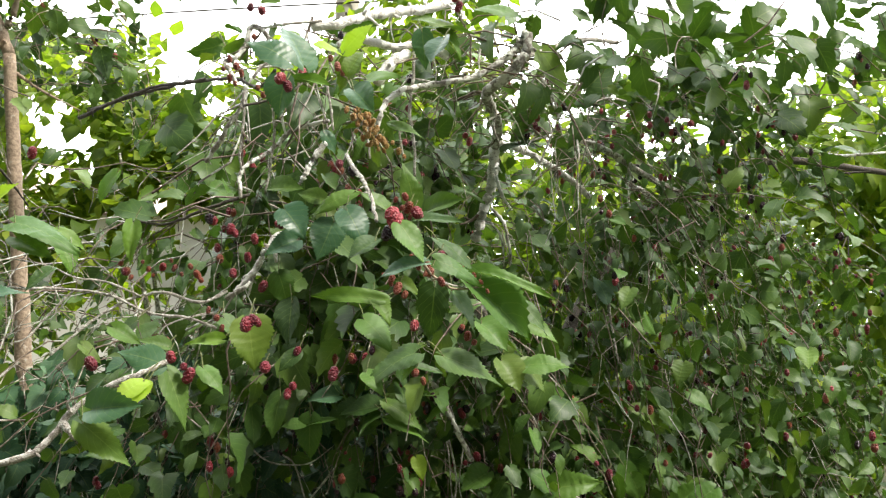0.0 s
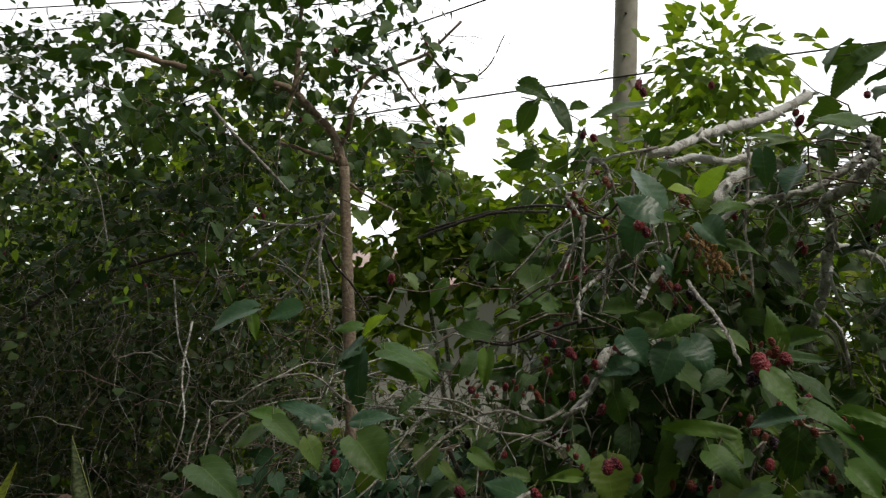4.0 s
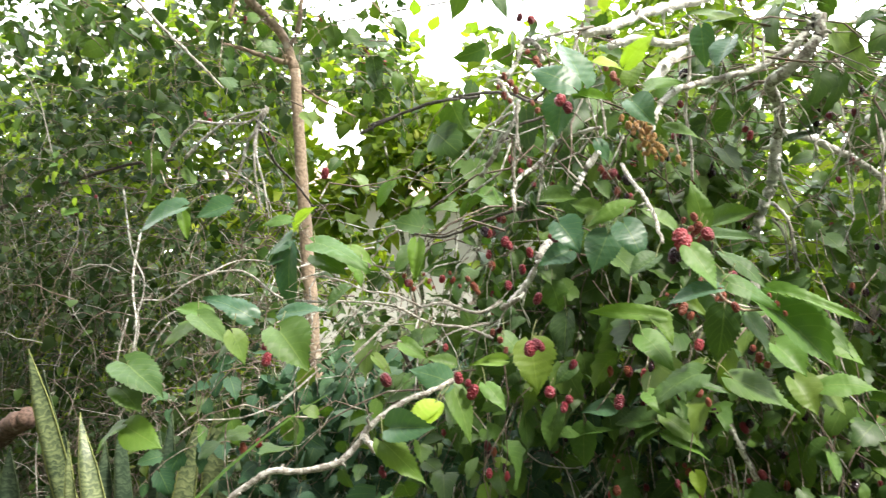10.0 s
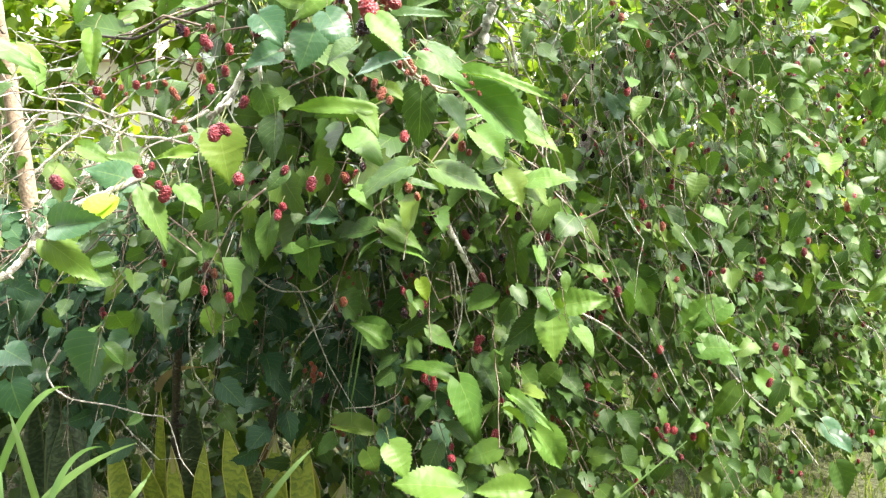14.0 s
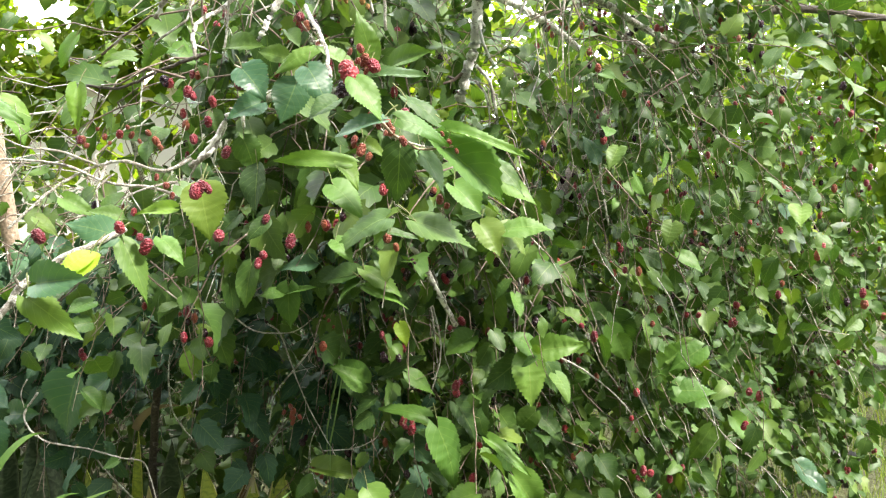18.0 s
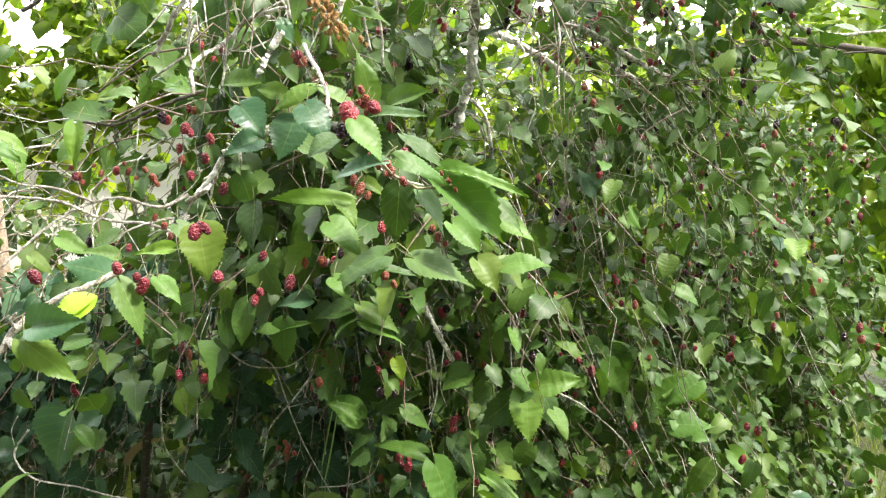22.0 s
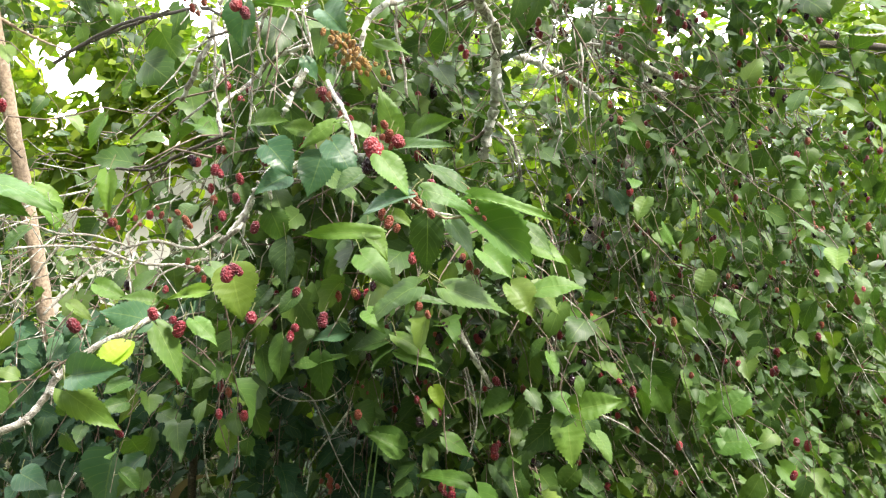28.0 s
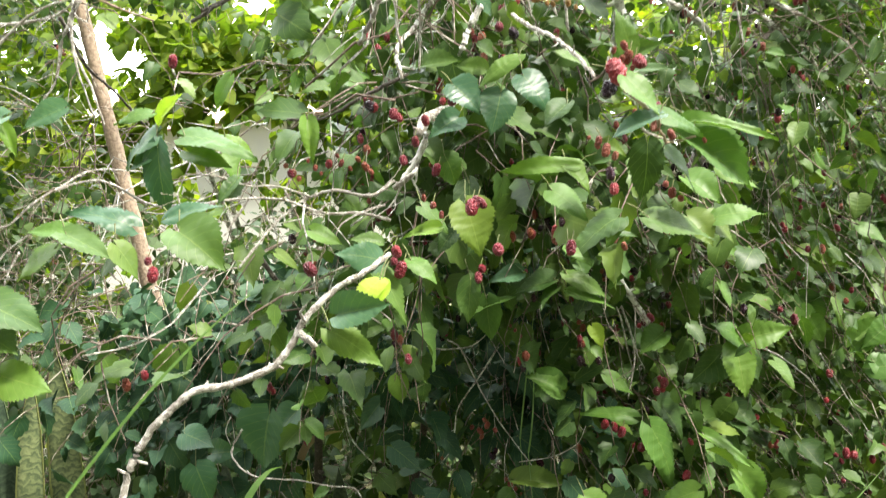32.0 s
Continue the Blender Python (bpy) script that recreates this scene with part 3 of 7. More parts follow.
gq = np.array([(j * len(gx) + i, j * len(gx) + i + 1, (j + 1) * len(gx) + i + 1, (j + 1) * len(gx) + i) for j in range(len(gy) - 1) for i in range(len(gx) - 1)])
ground = tagged(new("ground", mesh_of("ground", gv, gq, gm)), "worn grassy ground with bare soil and litter", "ground", kind="structure")

# ---------------------------------------------------------------- pole, wires, house
cm, cn, cl, cp = material("weathered_concrete")
cgeo, cnoise = cn.new("ShaderNodeNewGeometry"), cn.new("ShaderNodeTexNoise")
cnoise.inputs["Scale"].default_value, cnoise.inputs["Detail"].default_value = 6, 8
cl.new(cgeo.outputs["Position"], cnoise.inputs["Vector"])
cr = ramp(cn, [(0.35, (0.36, 0.33, 0.27)), (0.65, (0.52, 0.49, 0.41))])
cl.new(cnoise.outputs["Fac"], cr.inputs["Fac"])
cl.new(cr.outputs["Color"], cp.inputs["Base Color"])
cp.inputs["Roughness"].default_value = 0.9
pole = tagged(new("utility_pole"), "tall weathered round concrete utility pole", "pole")
pole.location = (-1.33, 9.7, 0)
v, q = tube([(-1.33, 9.7, -0.2), (-1.34, 9.7, 4.5), (-1.35, 9.7, 9.5)], 0.175, 0.125, 24, 0, 1, 6)
part("shaft", mesh_of("shaft", v, q, cm), pole)
for z in (4.95, 5.35, 5.9, 6.8):
    v, q = tube([(-1.33, 9.555, z), (-1.33, 9.53, z)], 0.016, 0.016, 8, 0, 1, 2)
    part("bolt_hole", mesh_of("bolt", v, q, DARK), pole)
wires = ((-9.0, 4.35, -1.33, 5.09, 12.0, 5.95), (-26.0, 7.75, -10.0, 6.88, -1.33, 6.45), (-8.5, 4.95, -4.0, 6.05, -1.33, 6.75), (-20.0, 6.6, -10.0, 6.5, -1.33, 6.42))
for x0, z0, x1, z1, x2, z2 in wires:
    v, q = tube([(x0, 9.55, z0), (x1, 9.55, z1), (x2, 9.55, z2)], 0.011, 0.011, 6, 0, 1, 12)
    tagged(new("overhead_wire", mesh_of("wire", v, q, DARK)), "thin dark overhead wire strung from the pole", "wire", "overhead wires")

pm, pn, pl, pp = material("white_wall_paint")
pnoise = pn.new("ShaderNodeTexNoise")
pnoise.inputs["Scale"].default_value = 3
pr = ramp(pn, [(0.3, (0.70, 0.68, 0.64)), (0.7, (0.82, 0.81, 0.78))])
pl.new(pnoise.outputs["Fac"], pr.inputs["Fac"])
pl.new(pr.outputs["Color"], pp.inputs["Base Color"])
rm, rn, rl, rp = material("faded_red_roof")
rnoise = rn.new("ShaderNodeTexNoise")
rnoise.inputs["Scale"].default_value = 8
rr = ramp(rn, [(0.3, (0.42, 0.25, 0.20)), (0.7, (0.58, 0.40, 0.34))])
rl.new(rnoise.outputs["Fac"], rr.inputs["Fac"])
rl.new(rr.outputs["Color"], rp.inputs["Base Color"])


def box(x0, x1, y0, y1, z0, z1, bevel=0.02):
    bm = bmesh.new()
    bmesh.ops.create_cube(bm, size=1)
    for v in bm.verts:
        v.co = Vector(((x0 + x1) / 2 + v.co.x * (x1 - x0), (y0 + y1) / 2 + v.co.y * (y1 - y0), (z0 + z1) / 2 + v.co.z * (z1 - z0)))
    bmesh.ops.bevel(bm, geom=bm.edges, offset=bevel, segments=2, affect='EDGES')
    return bm


def bm_mesh(bm, mat):
    me = bpy.data.meshes.new("piece")
    bm.to_mesh(me)
    bm.free()
    me.materials.append(mat)
    return me


house = tagged(new("house"), "low white house with a faded red roof behind the trees", "house")
house.location = (-6.0, 17.0, 0)
part("wall", bm_mesh(box(-11, -1.6, 15.2, 20, 0, 3.05), pm), house)
bm = bmesh.new()
a = [bm.verts.new(c) for c in ((-11.5, 14.7, 3.0), (-1.1, 14.7, 3.0), (-1.1, 20.5, 3.0), (-11.5, 20.5, 3.0), (-11.0, 17.6, 4.1), (-1.6, 17.6, 4.1))]
for f in ((0, 1, 5, 4), (2, 3, 4, 5), (1, 2, 5), (3, 0, 4), (3, 2, 1, 0)):
    bm.faces.new([a[i] for i in f])
part("roof", bm_mesh(bm, rm), house)

# plain dark wall, added unseen behind the camera to cut frontal sky light
wm, wnn, wll, wp = material("light_blocking_wall")
wgeo, wnoise = wnn.new("ShaderNodeNewGeometry"), wnn.new("ShaderNodeTexNoise")
wnoise.inputs["Scale"].default_value, wnoise.inputs["Detail"].default_value = 3, 8
wll.new(wgeo.outputs["Position"], wnoise.inputs["Vector"])
wr = ramp(wnn, [(0.35, (0.035, 0.040, 0.028)), (0.65, (0.10, 0.105, 0.085))])
wll.new(wnoise.outputs["Fac"], wr.inputs["Fac"])
wll.new(wr.outputs["Color"], wp.inputs["Base Color"])
wp.inputs["Roughness"].default_value = 0.95
tagged(new("wall_south", bm_mesh(box(-8.5, 8.5, -3.0, -2.8, -0.1, 4.6), wm)), "plain dark wall added behind the camera to block sky light", "wall", kind="structure")

# ---------------------------------------------------------------- the plants
main = Plant("mulberry_tree", (0.12, 2.15, 0), "weeping mulberry tree with lichen-grey limbs and red and black fruit", "tree")
young = Plant("mulberry_tree", (-1.40, 2.60, 0), "young mulberry tree with a slim brown trunk, sparse leaves above", "tree")
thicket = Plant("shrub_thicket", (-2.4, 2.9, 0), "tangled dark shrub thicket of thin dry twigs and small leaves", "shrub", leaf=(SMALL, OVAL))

low = Plant("low_shrub", (-0.75, 2.2, 0), "low shrub with rounded blue-green leaves, coloured dark for shade", "shrub", leaf=(SHADE, PLAIN))

branch(low, DARK, 0.016, 0.006, (-0.75, 2.3, -0.03), (-0.8, 2.25, 0.5), (-0.72, 2.1, 1.0), (-0.8, 1.95, 1.3), name="stem")
branch(low, DARK, 0.014, 0.005, (-0.75, 2.3, -0.03), (-0.55, 2.25, 0.5), (-0.4, 2.1, 1.0), (-0.35, 1.95, 1.2), name="stem")
branch(main, GREY, 0.050, 0.020, (0.16, 2.32, -0.05), (0.13, 2.28, 0.4), (0.16, 2.2, 0.9), (0.10, 2.10, 1.3), (0.055, 2.03, 1.50), name="trunk")
branch(main, DARK, 0.026, 0.012, (0.16, 2.22, 0.9), (0.45, 2.65, 1.45), (0.75, 2.85, 1.8), (1.2, 3.0, 2.0), (1.8, 3.2, 2.0))
branch(main, GREY, 0.016, 0.012, (0.11, 2.12, 1.25), (-0.1, 1.82, 1.55), (-0.30, 1.55, 1.55), (-0.345, 1.49, 1.51))

branch(main, GREY, .006, .004, (0.103, 1.980, 1.665), (0.133, 1.960, 1.628), (0.147, 1.950, 1.570), (0.159, 1.940, 1.490))
branch(main, GREY, .005, .002, (0.104, 1.980, 1.628), (0.130, 1.960, 1.586), (0.137, 1.950, 1.506))
branch(main, GREY, .010, .005, (0.497, 2.200, 1.772), (0.634, 2.400, 1.751), (0.779, 2.600, 1.696), (0.837, 2.650, 1.619), (0.868, 2.700, 1.493))
branch(main, DARK, .006, .003, (0.875, 2.700, 2.132), (1.038, 2.750, 2.067), (1.149, 2.800, 1.935), (1.243, 2.800, 1.870), (1.374, 2.800, 1.923), (1.487, 2.800, 1.935))
branch(main, DARK, .004, .002, (1.224, 2.800, 1.876), (1.336, 2.800, 1.836), (1.393, 2.800, 1.768), (1.377, 2.750, 1.595))
branch(main, GREY, .008, .005, (0.514, 2.000, 2.280), (0.710, 2.200, 2.108), (0.874, 2.300, 2.058), (1.032, 2.400, 1.949), (1.199, 2.500, 1.929), (1.427, 2.600, 1.963))
branch(main, GREY, .012, .006, (0.295, 1.950, 1.849), (0.413, 2.050, 1.829), (0.538, 2.200, 1.798), (0.675, 2.350, 1.776), (0.807, 2.500, 1.738), (0.885, 2.600, 1.650), (0.904, 2.600, 1.503))
branch(main, GREY, .006, .004, (-0.382, 1.360, 1.418), (-0.345, 1.350, 1.441), (-0.338, 1.380, 1.463))
branch(main, PALE, 0.0034, 0.0024, (-0.380, 1.360, 1.431), (-0.420, 1.340, 1.410), (-0.471, 1.320, 1.425), (-0.512, 1.300, 1.417), (-0.550, 1.270, 1.392), (-0.586, 1.240, 1.354), (-0.611, 1.220, 1.323))
branch(main, PALE, 0.0034, 0.0018, (-0.391, 1.340, 1.367), (-0.435, 1.330, 1.383), (-0.492, 1.300, 1.391), (-0.541, 1.270, 1.416), (-0.585, 1.230, 1.425), (-0.643, 1.180, 1.424), (-0.669, 1.150, 1.421))
branch(main, PALE, 0.0028, 0.0012, (-0.397, 1.340, 1.393), (-0.426, 1.330, 1.387), (-0.466, 1.310, 1.370), (-0.481, 1.300, 1.340))
branch(main, PALE, 0.0023, 0.0012, (-0.585, 1.230, 1.425), (-0.614, 1.220, 1.390), (-0.638, 1.200, 1.351), (-0.654, 1.180, 1.341))
branch(main, PALE, 0.0023, 0.0012, (-0.508, 1.300, 1.418), (-0.548, 1.260, 1.439), (-0.586, 1.230, 1.444), (-0.614, 1.200, 1.460), (-0.651, 1.160, 1.468))
branch(main, PALE, 0.0017, 0.0009, (-0.483, 1.300, 1.406), (-0.503, 1.290, 1.386), (-0.506, 1.280, 1.364))
branch(main, PALE, 0.0023, 0.0012, (-0.643, 1.180, 1.424), (-0.705, 1.160, 1.429), (-0.754, 1.150, 1.463), (-0.781, 1.140, 1.472), (-0.823, 1.120, 1.463), (-0.854, 1.100, 1.442), (-0.879, 1.090, 1.421), (-0.918, 1.080, 1.415), (-0.911, 1.070, 1.369), (-0.912, 1.060, 1.323))
branch(main, PALE, 0.0017, 0.0009, (-0.752, 1.150, 1.433), (-0.800, 1.140, 1.427), (-0.849, 1.130, 1.414), (-0.903, 1.120, 1.387), (-0.932, 1.110, 1.346))
branch(main, PALE, 0.0017, 0.0009, (-0.823, 1.120, 1.463), (-0.806, 1.200, 1.490), (-0.768, 1.300, 1.485))
branch(main, PALE, 0.0017, 0.0009, (-0.933, 1.070, 1.389), (-0.939, 1.060, 1.338), (-0.935, 1.050, 1.279))
branch(main, PALE, 0.0017, 0.0009, (-0.875, 1.100, 1.383), (-0.894, 1.090, 1.347), (-0.910, 1.080, 1.286), (-0.937, 1.070, 1.251))
branch(main, PALE, 0.0023, 0.0012, (-0.649, 1.200, 1.313), (-0.677, 1.180, 1.282), (-0.698, 1.150, 1.257), (-0.735, 1.100, 1.240), (-0.779, 1.050, 1.240))
branch(main, PALE, .0062, .0045, (-0.708, 0.930, 1.035), (-0.694, 0.940, 1.084), (-0.681, 0.945, 1.121), (-0.658, 0.950, 1.155), (-0.622, 0.955, 1.186), (-0.594, 0.958, 1.202), (-0.553, 0.960, 1.205), (-0.503, 0.960, 1.220), (-0.477, 0.965, 1.244), (-0.458, 0.970, 1.273), (-0.421, 0.990, 1.303), (-0.386, 1.000, 1.319), (-0.357, 1.030, 1.336))
branch(main, PALE, .0055, .003, (-0.465, 0.965, 1.258), (-0.447, 0.955, 1.243), (-0.452, 0.950, 1.255))
branch(main, PALE, 0.0025, 0.0015, (-0.457, 0.965, 1.272), (-0.460, 0.960, 1.282), (-0.451, 0.955, 1.292))
branch(main, PALE, 0.0023, 0.0012, (-0.420, 1.750, 1.096), (-0.382, 1.760, 1.067), (-0.334, 1.765, 1.060), (-0.292, 1.770, 1.065), (-0.250, 1.780, 1.096), (-0.216, 1.790, 1.129), (-0.176, 1.800, 1.177))
branch(main, PALE, 0.0025, 0.0012, (-0.348, 1.740, 1.086), (-0.325, 1.750, 1.066), (-0.306, 1.750, 1.018), (-0.286, 1.740, 0.967), (-0.255, 1.720, 0.905), (-0.219, 1.700, 0.851), (-0.188, 1.680, 0.806))
branch(main, GREY, .003, .0015, (-0.222, 1.800, 1.077), (-0.262, 1.800, 1.021), (-0.314, 1.800, 0.957), (-0.347, 1.800, 0.912), (-0.365, 1.800, 0.834), (-0.396, 1.800, 0.795))
branch(main, PALE, 0.0017, 0.0009, (-0.240, 1.720, 0.864), (-0.250, 1.700, 0.833), (-0.255, 1.700, 0.777))
branch(main, PALE, 0.0017, 0.0009, (-0.220, 1.700, 0.820), (-0.155, 1.660, 0.839), (-0.103, 1.620, 0.875), (-0.084, 1.600, 0.916))
branch(main, PALE, 0.0025, 0.0012, (-0.756, 1.560, 0.980), (-0.778, 1.550, 0.943), (-0.766, 1.540, 0.915), (-0.730, 1.540, 0.888), (-0.649, 1.530, 0.879), (-0.580, 1.520, 0.865), (-0.539, 1.520, 0.858), (-0.520, 1.510, 0.827), (-0.505, 1.500, 0.786), (-0.481, 1.500, 0.749))
branch(main, PALE, 0.0017, 0.0009, (-0.776, 1.560, 1.006), (-0.789, 1.560, 0.979), (-0.779, 1.550, 0.952))
branch(main, GREY, .0035, .002, (-0.580, 1.900, 1.117), (-0.606, 1.900, 1.010), (-0.620, 1.900, 0.956), (-0.615, 1.900, 0.846), (-0.564, 1.900, 0.770))
branch(main, GREY, .003, .002, (-0.795, 1.900, 0.888), (-0.808, 1.900, 0.791), (-0.799, 1.900, 0.721), (-0.709, 1.900, 0.622))
branch(main, GREY, .005, .004, (-0.106, 1.620, 1.498), (-0.081, 1.640, 1.424), (-0.048, 1.660, 1.365), (-0.028, 1.670, 1.307))
branch(main, GREY, .005, .003, (-0.035, 1.620, 1.491), (-0.077, 1.640, 1.399), (-0.106, 1.660, 1.340), (-0.137, 1.660, 1.300))
branch(main, GREY, .010, .006, (-0.039, 1.620, 1.381), (-0.079, 1.630, 1.339), (-0.061, 1.620, 1.301), (-0.015, 1.620, 1.243), (0.025, 1.620, 1.169), (0.059, 1.620, 1.107))
branch(main, PALE, 0.0036, 0.0015, (-0.018, 1.660, 1.300), (-0.010, 1.650, 1.199), (0.016, 1.640, 1.123), (0.028, 1.630, 1.047), (0.006, 1.620, 0.958))
branch(main, PALE, 0.0029, 0.0015, (0.012, 1.660, 1.210), (0.030, 1.650, 1.155), (0.053, 1.640, 1.102))
branch(main, PALE, 0.0023, 0.0012, (-0.005, 1.680, 1.188), (0.011, 1.660, 1.110), (0.017, 1.650, 1.054), (0.022, 1.640, 1.010), (0.011, 1.630, 0.994))
branch(main, PALE, 0.0020, 0.0012, (0.023, 1.680, 1.188), (0.040, 1.660, 1.133), (0.034, 1.650, 1.054), (0.047, 1.640, 1.009))
branch(main, PALE, 0.0017, 0.0009, (-0.147, 1.750, 1.133), (-0.142, 1.750, 1.085), (-0.125, 1.740, 0.988), (-0.114, 1.740, 0.889))
branch(main, PALE, 0.0017, 0.0009, (-0.108, 1.720, 1.137), (-0.097, 1.720, 1.101), (-0.074, 1.720, 1.065), (-0.026, 1.700, 1.021))
branch(main, PALE, 0.0029, 0.0015, (0.181, 1.750, 1.251), (0.194, 1.750, 1.181), (0.237, 1.760, 1.110), (0.310, 1.780, 1.026))
branch(main, PALE, 0.0022, 0.0011, (0.182, 1.750, 1.192), (0.183, 1.740, 1.111), (0.188, 1.720, 1.022))
branch(main, PALE, 0.0043, 0.0023, (0.399, 1.970, 1.457), (0.402, 1.960, 1.392), (0.413, 1.950, 1.328), (0.420, 1.950, 1.289))
branch(main, PALE, 0.0025, 0.0018, (0.254, 1.660, 1.044), (0.325, 1.700, 1.001), (0.389, 1.750, 0.947), (0.436, 1.800, 0.897), (0.467, 1.850, 0.857))
branch(main, PALE, 0.0025, 0.0012, (0.514, 1.800, 0.998), (0.619, 1.850, 0.883), (0.720, 1.950, 0.773), (0.809, 2.000, 0.700), (0.853, 2.000, 0.657), (0.889, 1.950, 0.603))
branch(main, PALE, 0.0017, 0.0009, (0.430, 1.750, 0.984), (0.480, 1.750, 0.885), (0.518, 1.750, 0.809))
branch(main, PALE, 0.0017, 0.0009, (1.001, 2.200, 1.082), (1.051, 2.200, 0.975), (1.084, 2.200, 0.914), (1.115, 2.200, 0.883))
branch(main, PALE, 0.0017, 0.0009, (1.003, 2.300, 0.987), (1.081, 2.300, 0.977), (1.175, 2.300, 0.962))
branch(main, WHITE, 0.0071, 0.0100, (-0.236, 1.270, 1.868), (-0.194, 1.285, 1.881), (-0.155, 1.350, 1.921), (-0.110, 1.420, 1.954), (-0.065, 1.470, 1.978), (-0.018, 1.520, 2.012), (0.038, 1.580, 2.062))
branch(main, WHITE, 0.0069, 0.0087, (-0.210, 1.400, 1.883), (-0.171, 1.420, 1.900), (-0.111, 1.450, 1.898), (-0.065, 1.500, 1.920), (-0.013, 1.550, 1.915))
branch(main, WHITE, 0.0102, 0.0086, (-0.134, 1.320, 1.793), (-0.110, 1.330, 1.826), (-0.082, 1.360, 1.858))
branch(main, GREY, 0.0046, 0.0102, (-0.134, 1.350, 1.708), (-0.126, 1.360, 1.748), (-0.112, 1.380, 1.784), (-0.070, 1.420, 1.814), (-0.003, 1.460, 1.837), (0.042, 1.480, 1.855), (0.083, 1.490, 1.883), (0.120, 1.500, 1.918), (0.135, 1.500, 1.954))
branch(main, GREY, 0.0115, 0.0146, (0.142, 1.500, 1.950), (0.138, 1.500, 1.912), (0.117, 1.500, 1.879), (0.090, 1.520, 1.856), (0.069, 1.580, 1.851), (0.082, 1.700, 1.852), (0.103, 1.800, 1.843), (0.105, 1.900, 1.803))
branch(main, WHITE, 0.0133, 0.0125, (0.104, 1.900, 1.808), (0.102, 1.920, 1.740), (0.096, 1.940, 1.694), (0.078, 1.960, 1.639), (0.066, 1.980, 1.584))
branch(main, WHITE, 0.0092, 0.0077, (0.114, 1.880, 1.808), (0.167, 1.920, 1.805), (0.231, 2.000, 1.791), (0.307, 2.100, 1.772), (0.385, 2.200, 1.733))
branch(main, PALE, 0.0068, 0.0066, (0.153, 1.600, 1.935), (0.190, 1.650, 1.962), (0.231, 1.710, 1.997), (0.308, 1.800, 2.043), (0.401, 1.920, 2.077))
branch(main, PALE, 0.0029, 0.0022, (0.166, 1.680, 1.978), (0.194, 1.700, 1.940), (0.211, 1.720, 1.891), (0.229, 1.720, 1.845), (0.243, 1.720, 1.795))
branch(main, PALE, 0.0044, 0.0029, (0.191, 1.700, 1.920), (0.212, 1.700, 1.888), (0.227, 1.700, 1.853))
branch(main, PALE, 0.0037, 0.0031, (-0.074, 1.440, 1.932), (-0.075, 1.440, 1.878), (-0.076, 1.440, 1.825), (-0.080, 1.440, 1.771), (-0.070, 1.440, 1.718), (-0.066, 1.440, 1.653))
branch(main, GREY, 0.0046, 0.0043, (-0.215, 1.350, 1.732), (-0.255, 1.370, 1.727), (-0.292, 1.385, 1.716), (-0.310, 1.380, 1.693), (-0.325, 1.340, 1.665), (-0.339, 1.300, 1.644), (-0.347, 1.280, 1.619), (-0.341, 1.270, 1.582))
branch(main, WHITE, 0.0055, 0.0045, (-0.210, 1.300, 1.683), (-0.226, 1.300, 1.661), (-0.239, 1.300, 1.637), (-0.252, 1.300, 1.612))
branch(main, PALE, 0.0042, 0.0025, (-0.167, 1.240, 1.652), (-0.149, 1.180, 1.622), (-0.127, 1.110, 1.594), (-0.108, 1.050, 1.562), (-0.097, 1.000, 1.534), (-0.092, 0.985, 1.520))
branch(main, PALE, 0.0033, 0.0022, (-0.168, 1.300, 1.730), (-0.147, 1.300, 1.716), (-0.140, 1.300, 1.687), (-0.136, 1.300, 1.658))
branch(main, PALE, 0.0029, 0.0023, (-0.314, 1.350, 1.753), (-0.309, 1.350, 1.703), (-0.314, 1.350, 1.644), (-0.320, 1.350, 1.602))
branch(main, PALE, 0.0028, 0.0022, (-0.213, 1.300, 1.782), (-0.205, 1.300, 1.743), (-0.199, 1.300, 1.704))
branch(main, DARK, 0.0019, 0.0016, (-0.299, 1.100, 1.692), (-0.248, 1.120, 1.713), (-0.224, 1.140, 1.738))
branch(main, PALE, 0.0030, 0.0024, (-0.115, 1.420, 1.765), (-0.099, 1.420, 1.750), (-0.094, 1.420, 1.714), (-0.085, 1.420, 1.677))
branch(main, GREY, 0.0033, 0.0023, (-0.268, 1.300, 1.780), (-0.290, 1.320, 1.736), (-0.285, 1.330, 1.700))
branch(main, GREY, 0.0052, 0.0040, (-0.307, 1.220, 1.848), (-0.321, 1.210, 1.846), (-0.328, 1.200, 1.812), (-0.341, 1.190, 1.787), (-0.355, 1.190, 1.783), (-0.343, 1.180, 1.765), (-0.333, 1.180, 1.748))
branch(main, GREY, 0.0052, 0.0041, (-0.318, 1.210, 1.847), (-0.298, 1.210, 1.836), (-0.289, 1.210, 1.812))
branch(main, GREY, 0.0033, 0.0031, (-0.220, 1.270, 1.880), (-0.272, 1.240, 1.863), (-0.308, 1.220, 1.848))
branch(main, GREY, 0.0053, 0.0043, (-0.335, 1.250, 1.761), (-0.342, 1.250, 1.727), (-0.362, 1.250, 1.697), (-0.380, 1.260, 1.668), (-0.401, 1.270, 1.640))
branch(main, PALE, 0.0032, 0.0021, (-0.337, 1.240, 1.752), (-0.334, 1.240, 1.709), (-0.338, 1.240, 1.655), (-0.334, 1.240, 1.623))
branch(main, PALE, 0.0031, 0.0020, (-0.312, 1.200, 1.762), (-0.299, 1.200, 1.779), (-0.287, 1.200, 1.792))
branch(main, DARK, 0.0034, 0.0024, (-0.745, 1.600, 1.799), (-0.590, 1.500, 1.814), (-0.457, 1.400, 1.810), (-0.354, 1.260, 1.775), (-0.302, 1.200, 1.747), (-0.267, 1.150, 1.761))
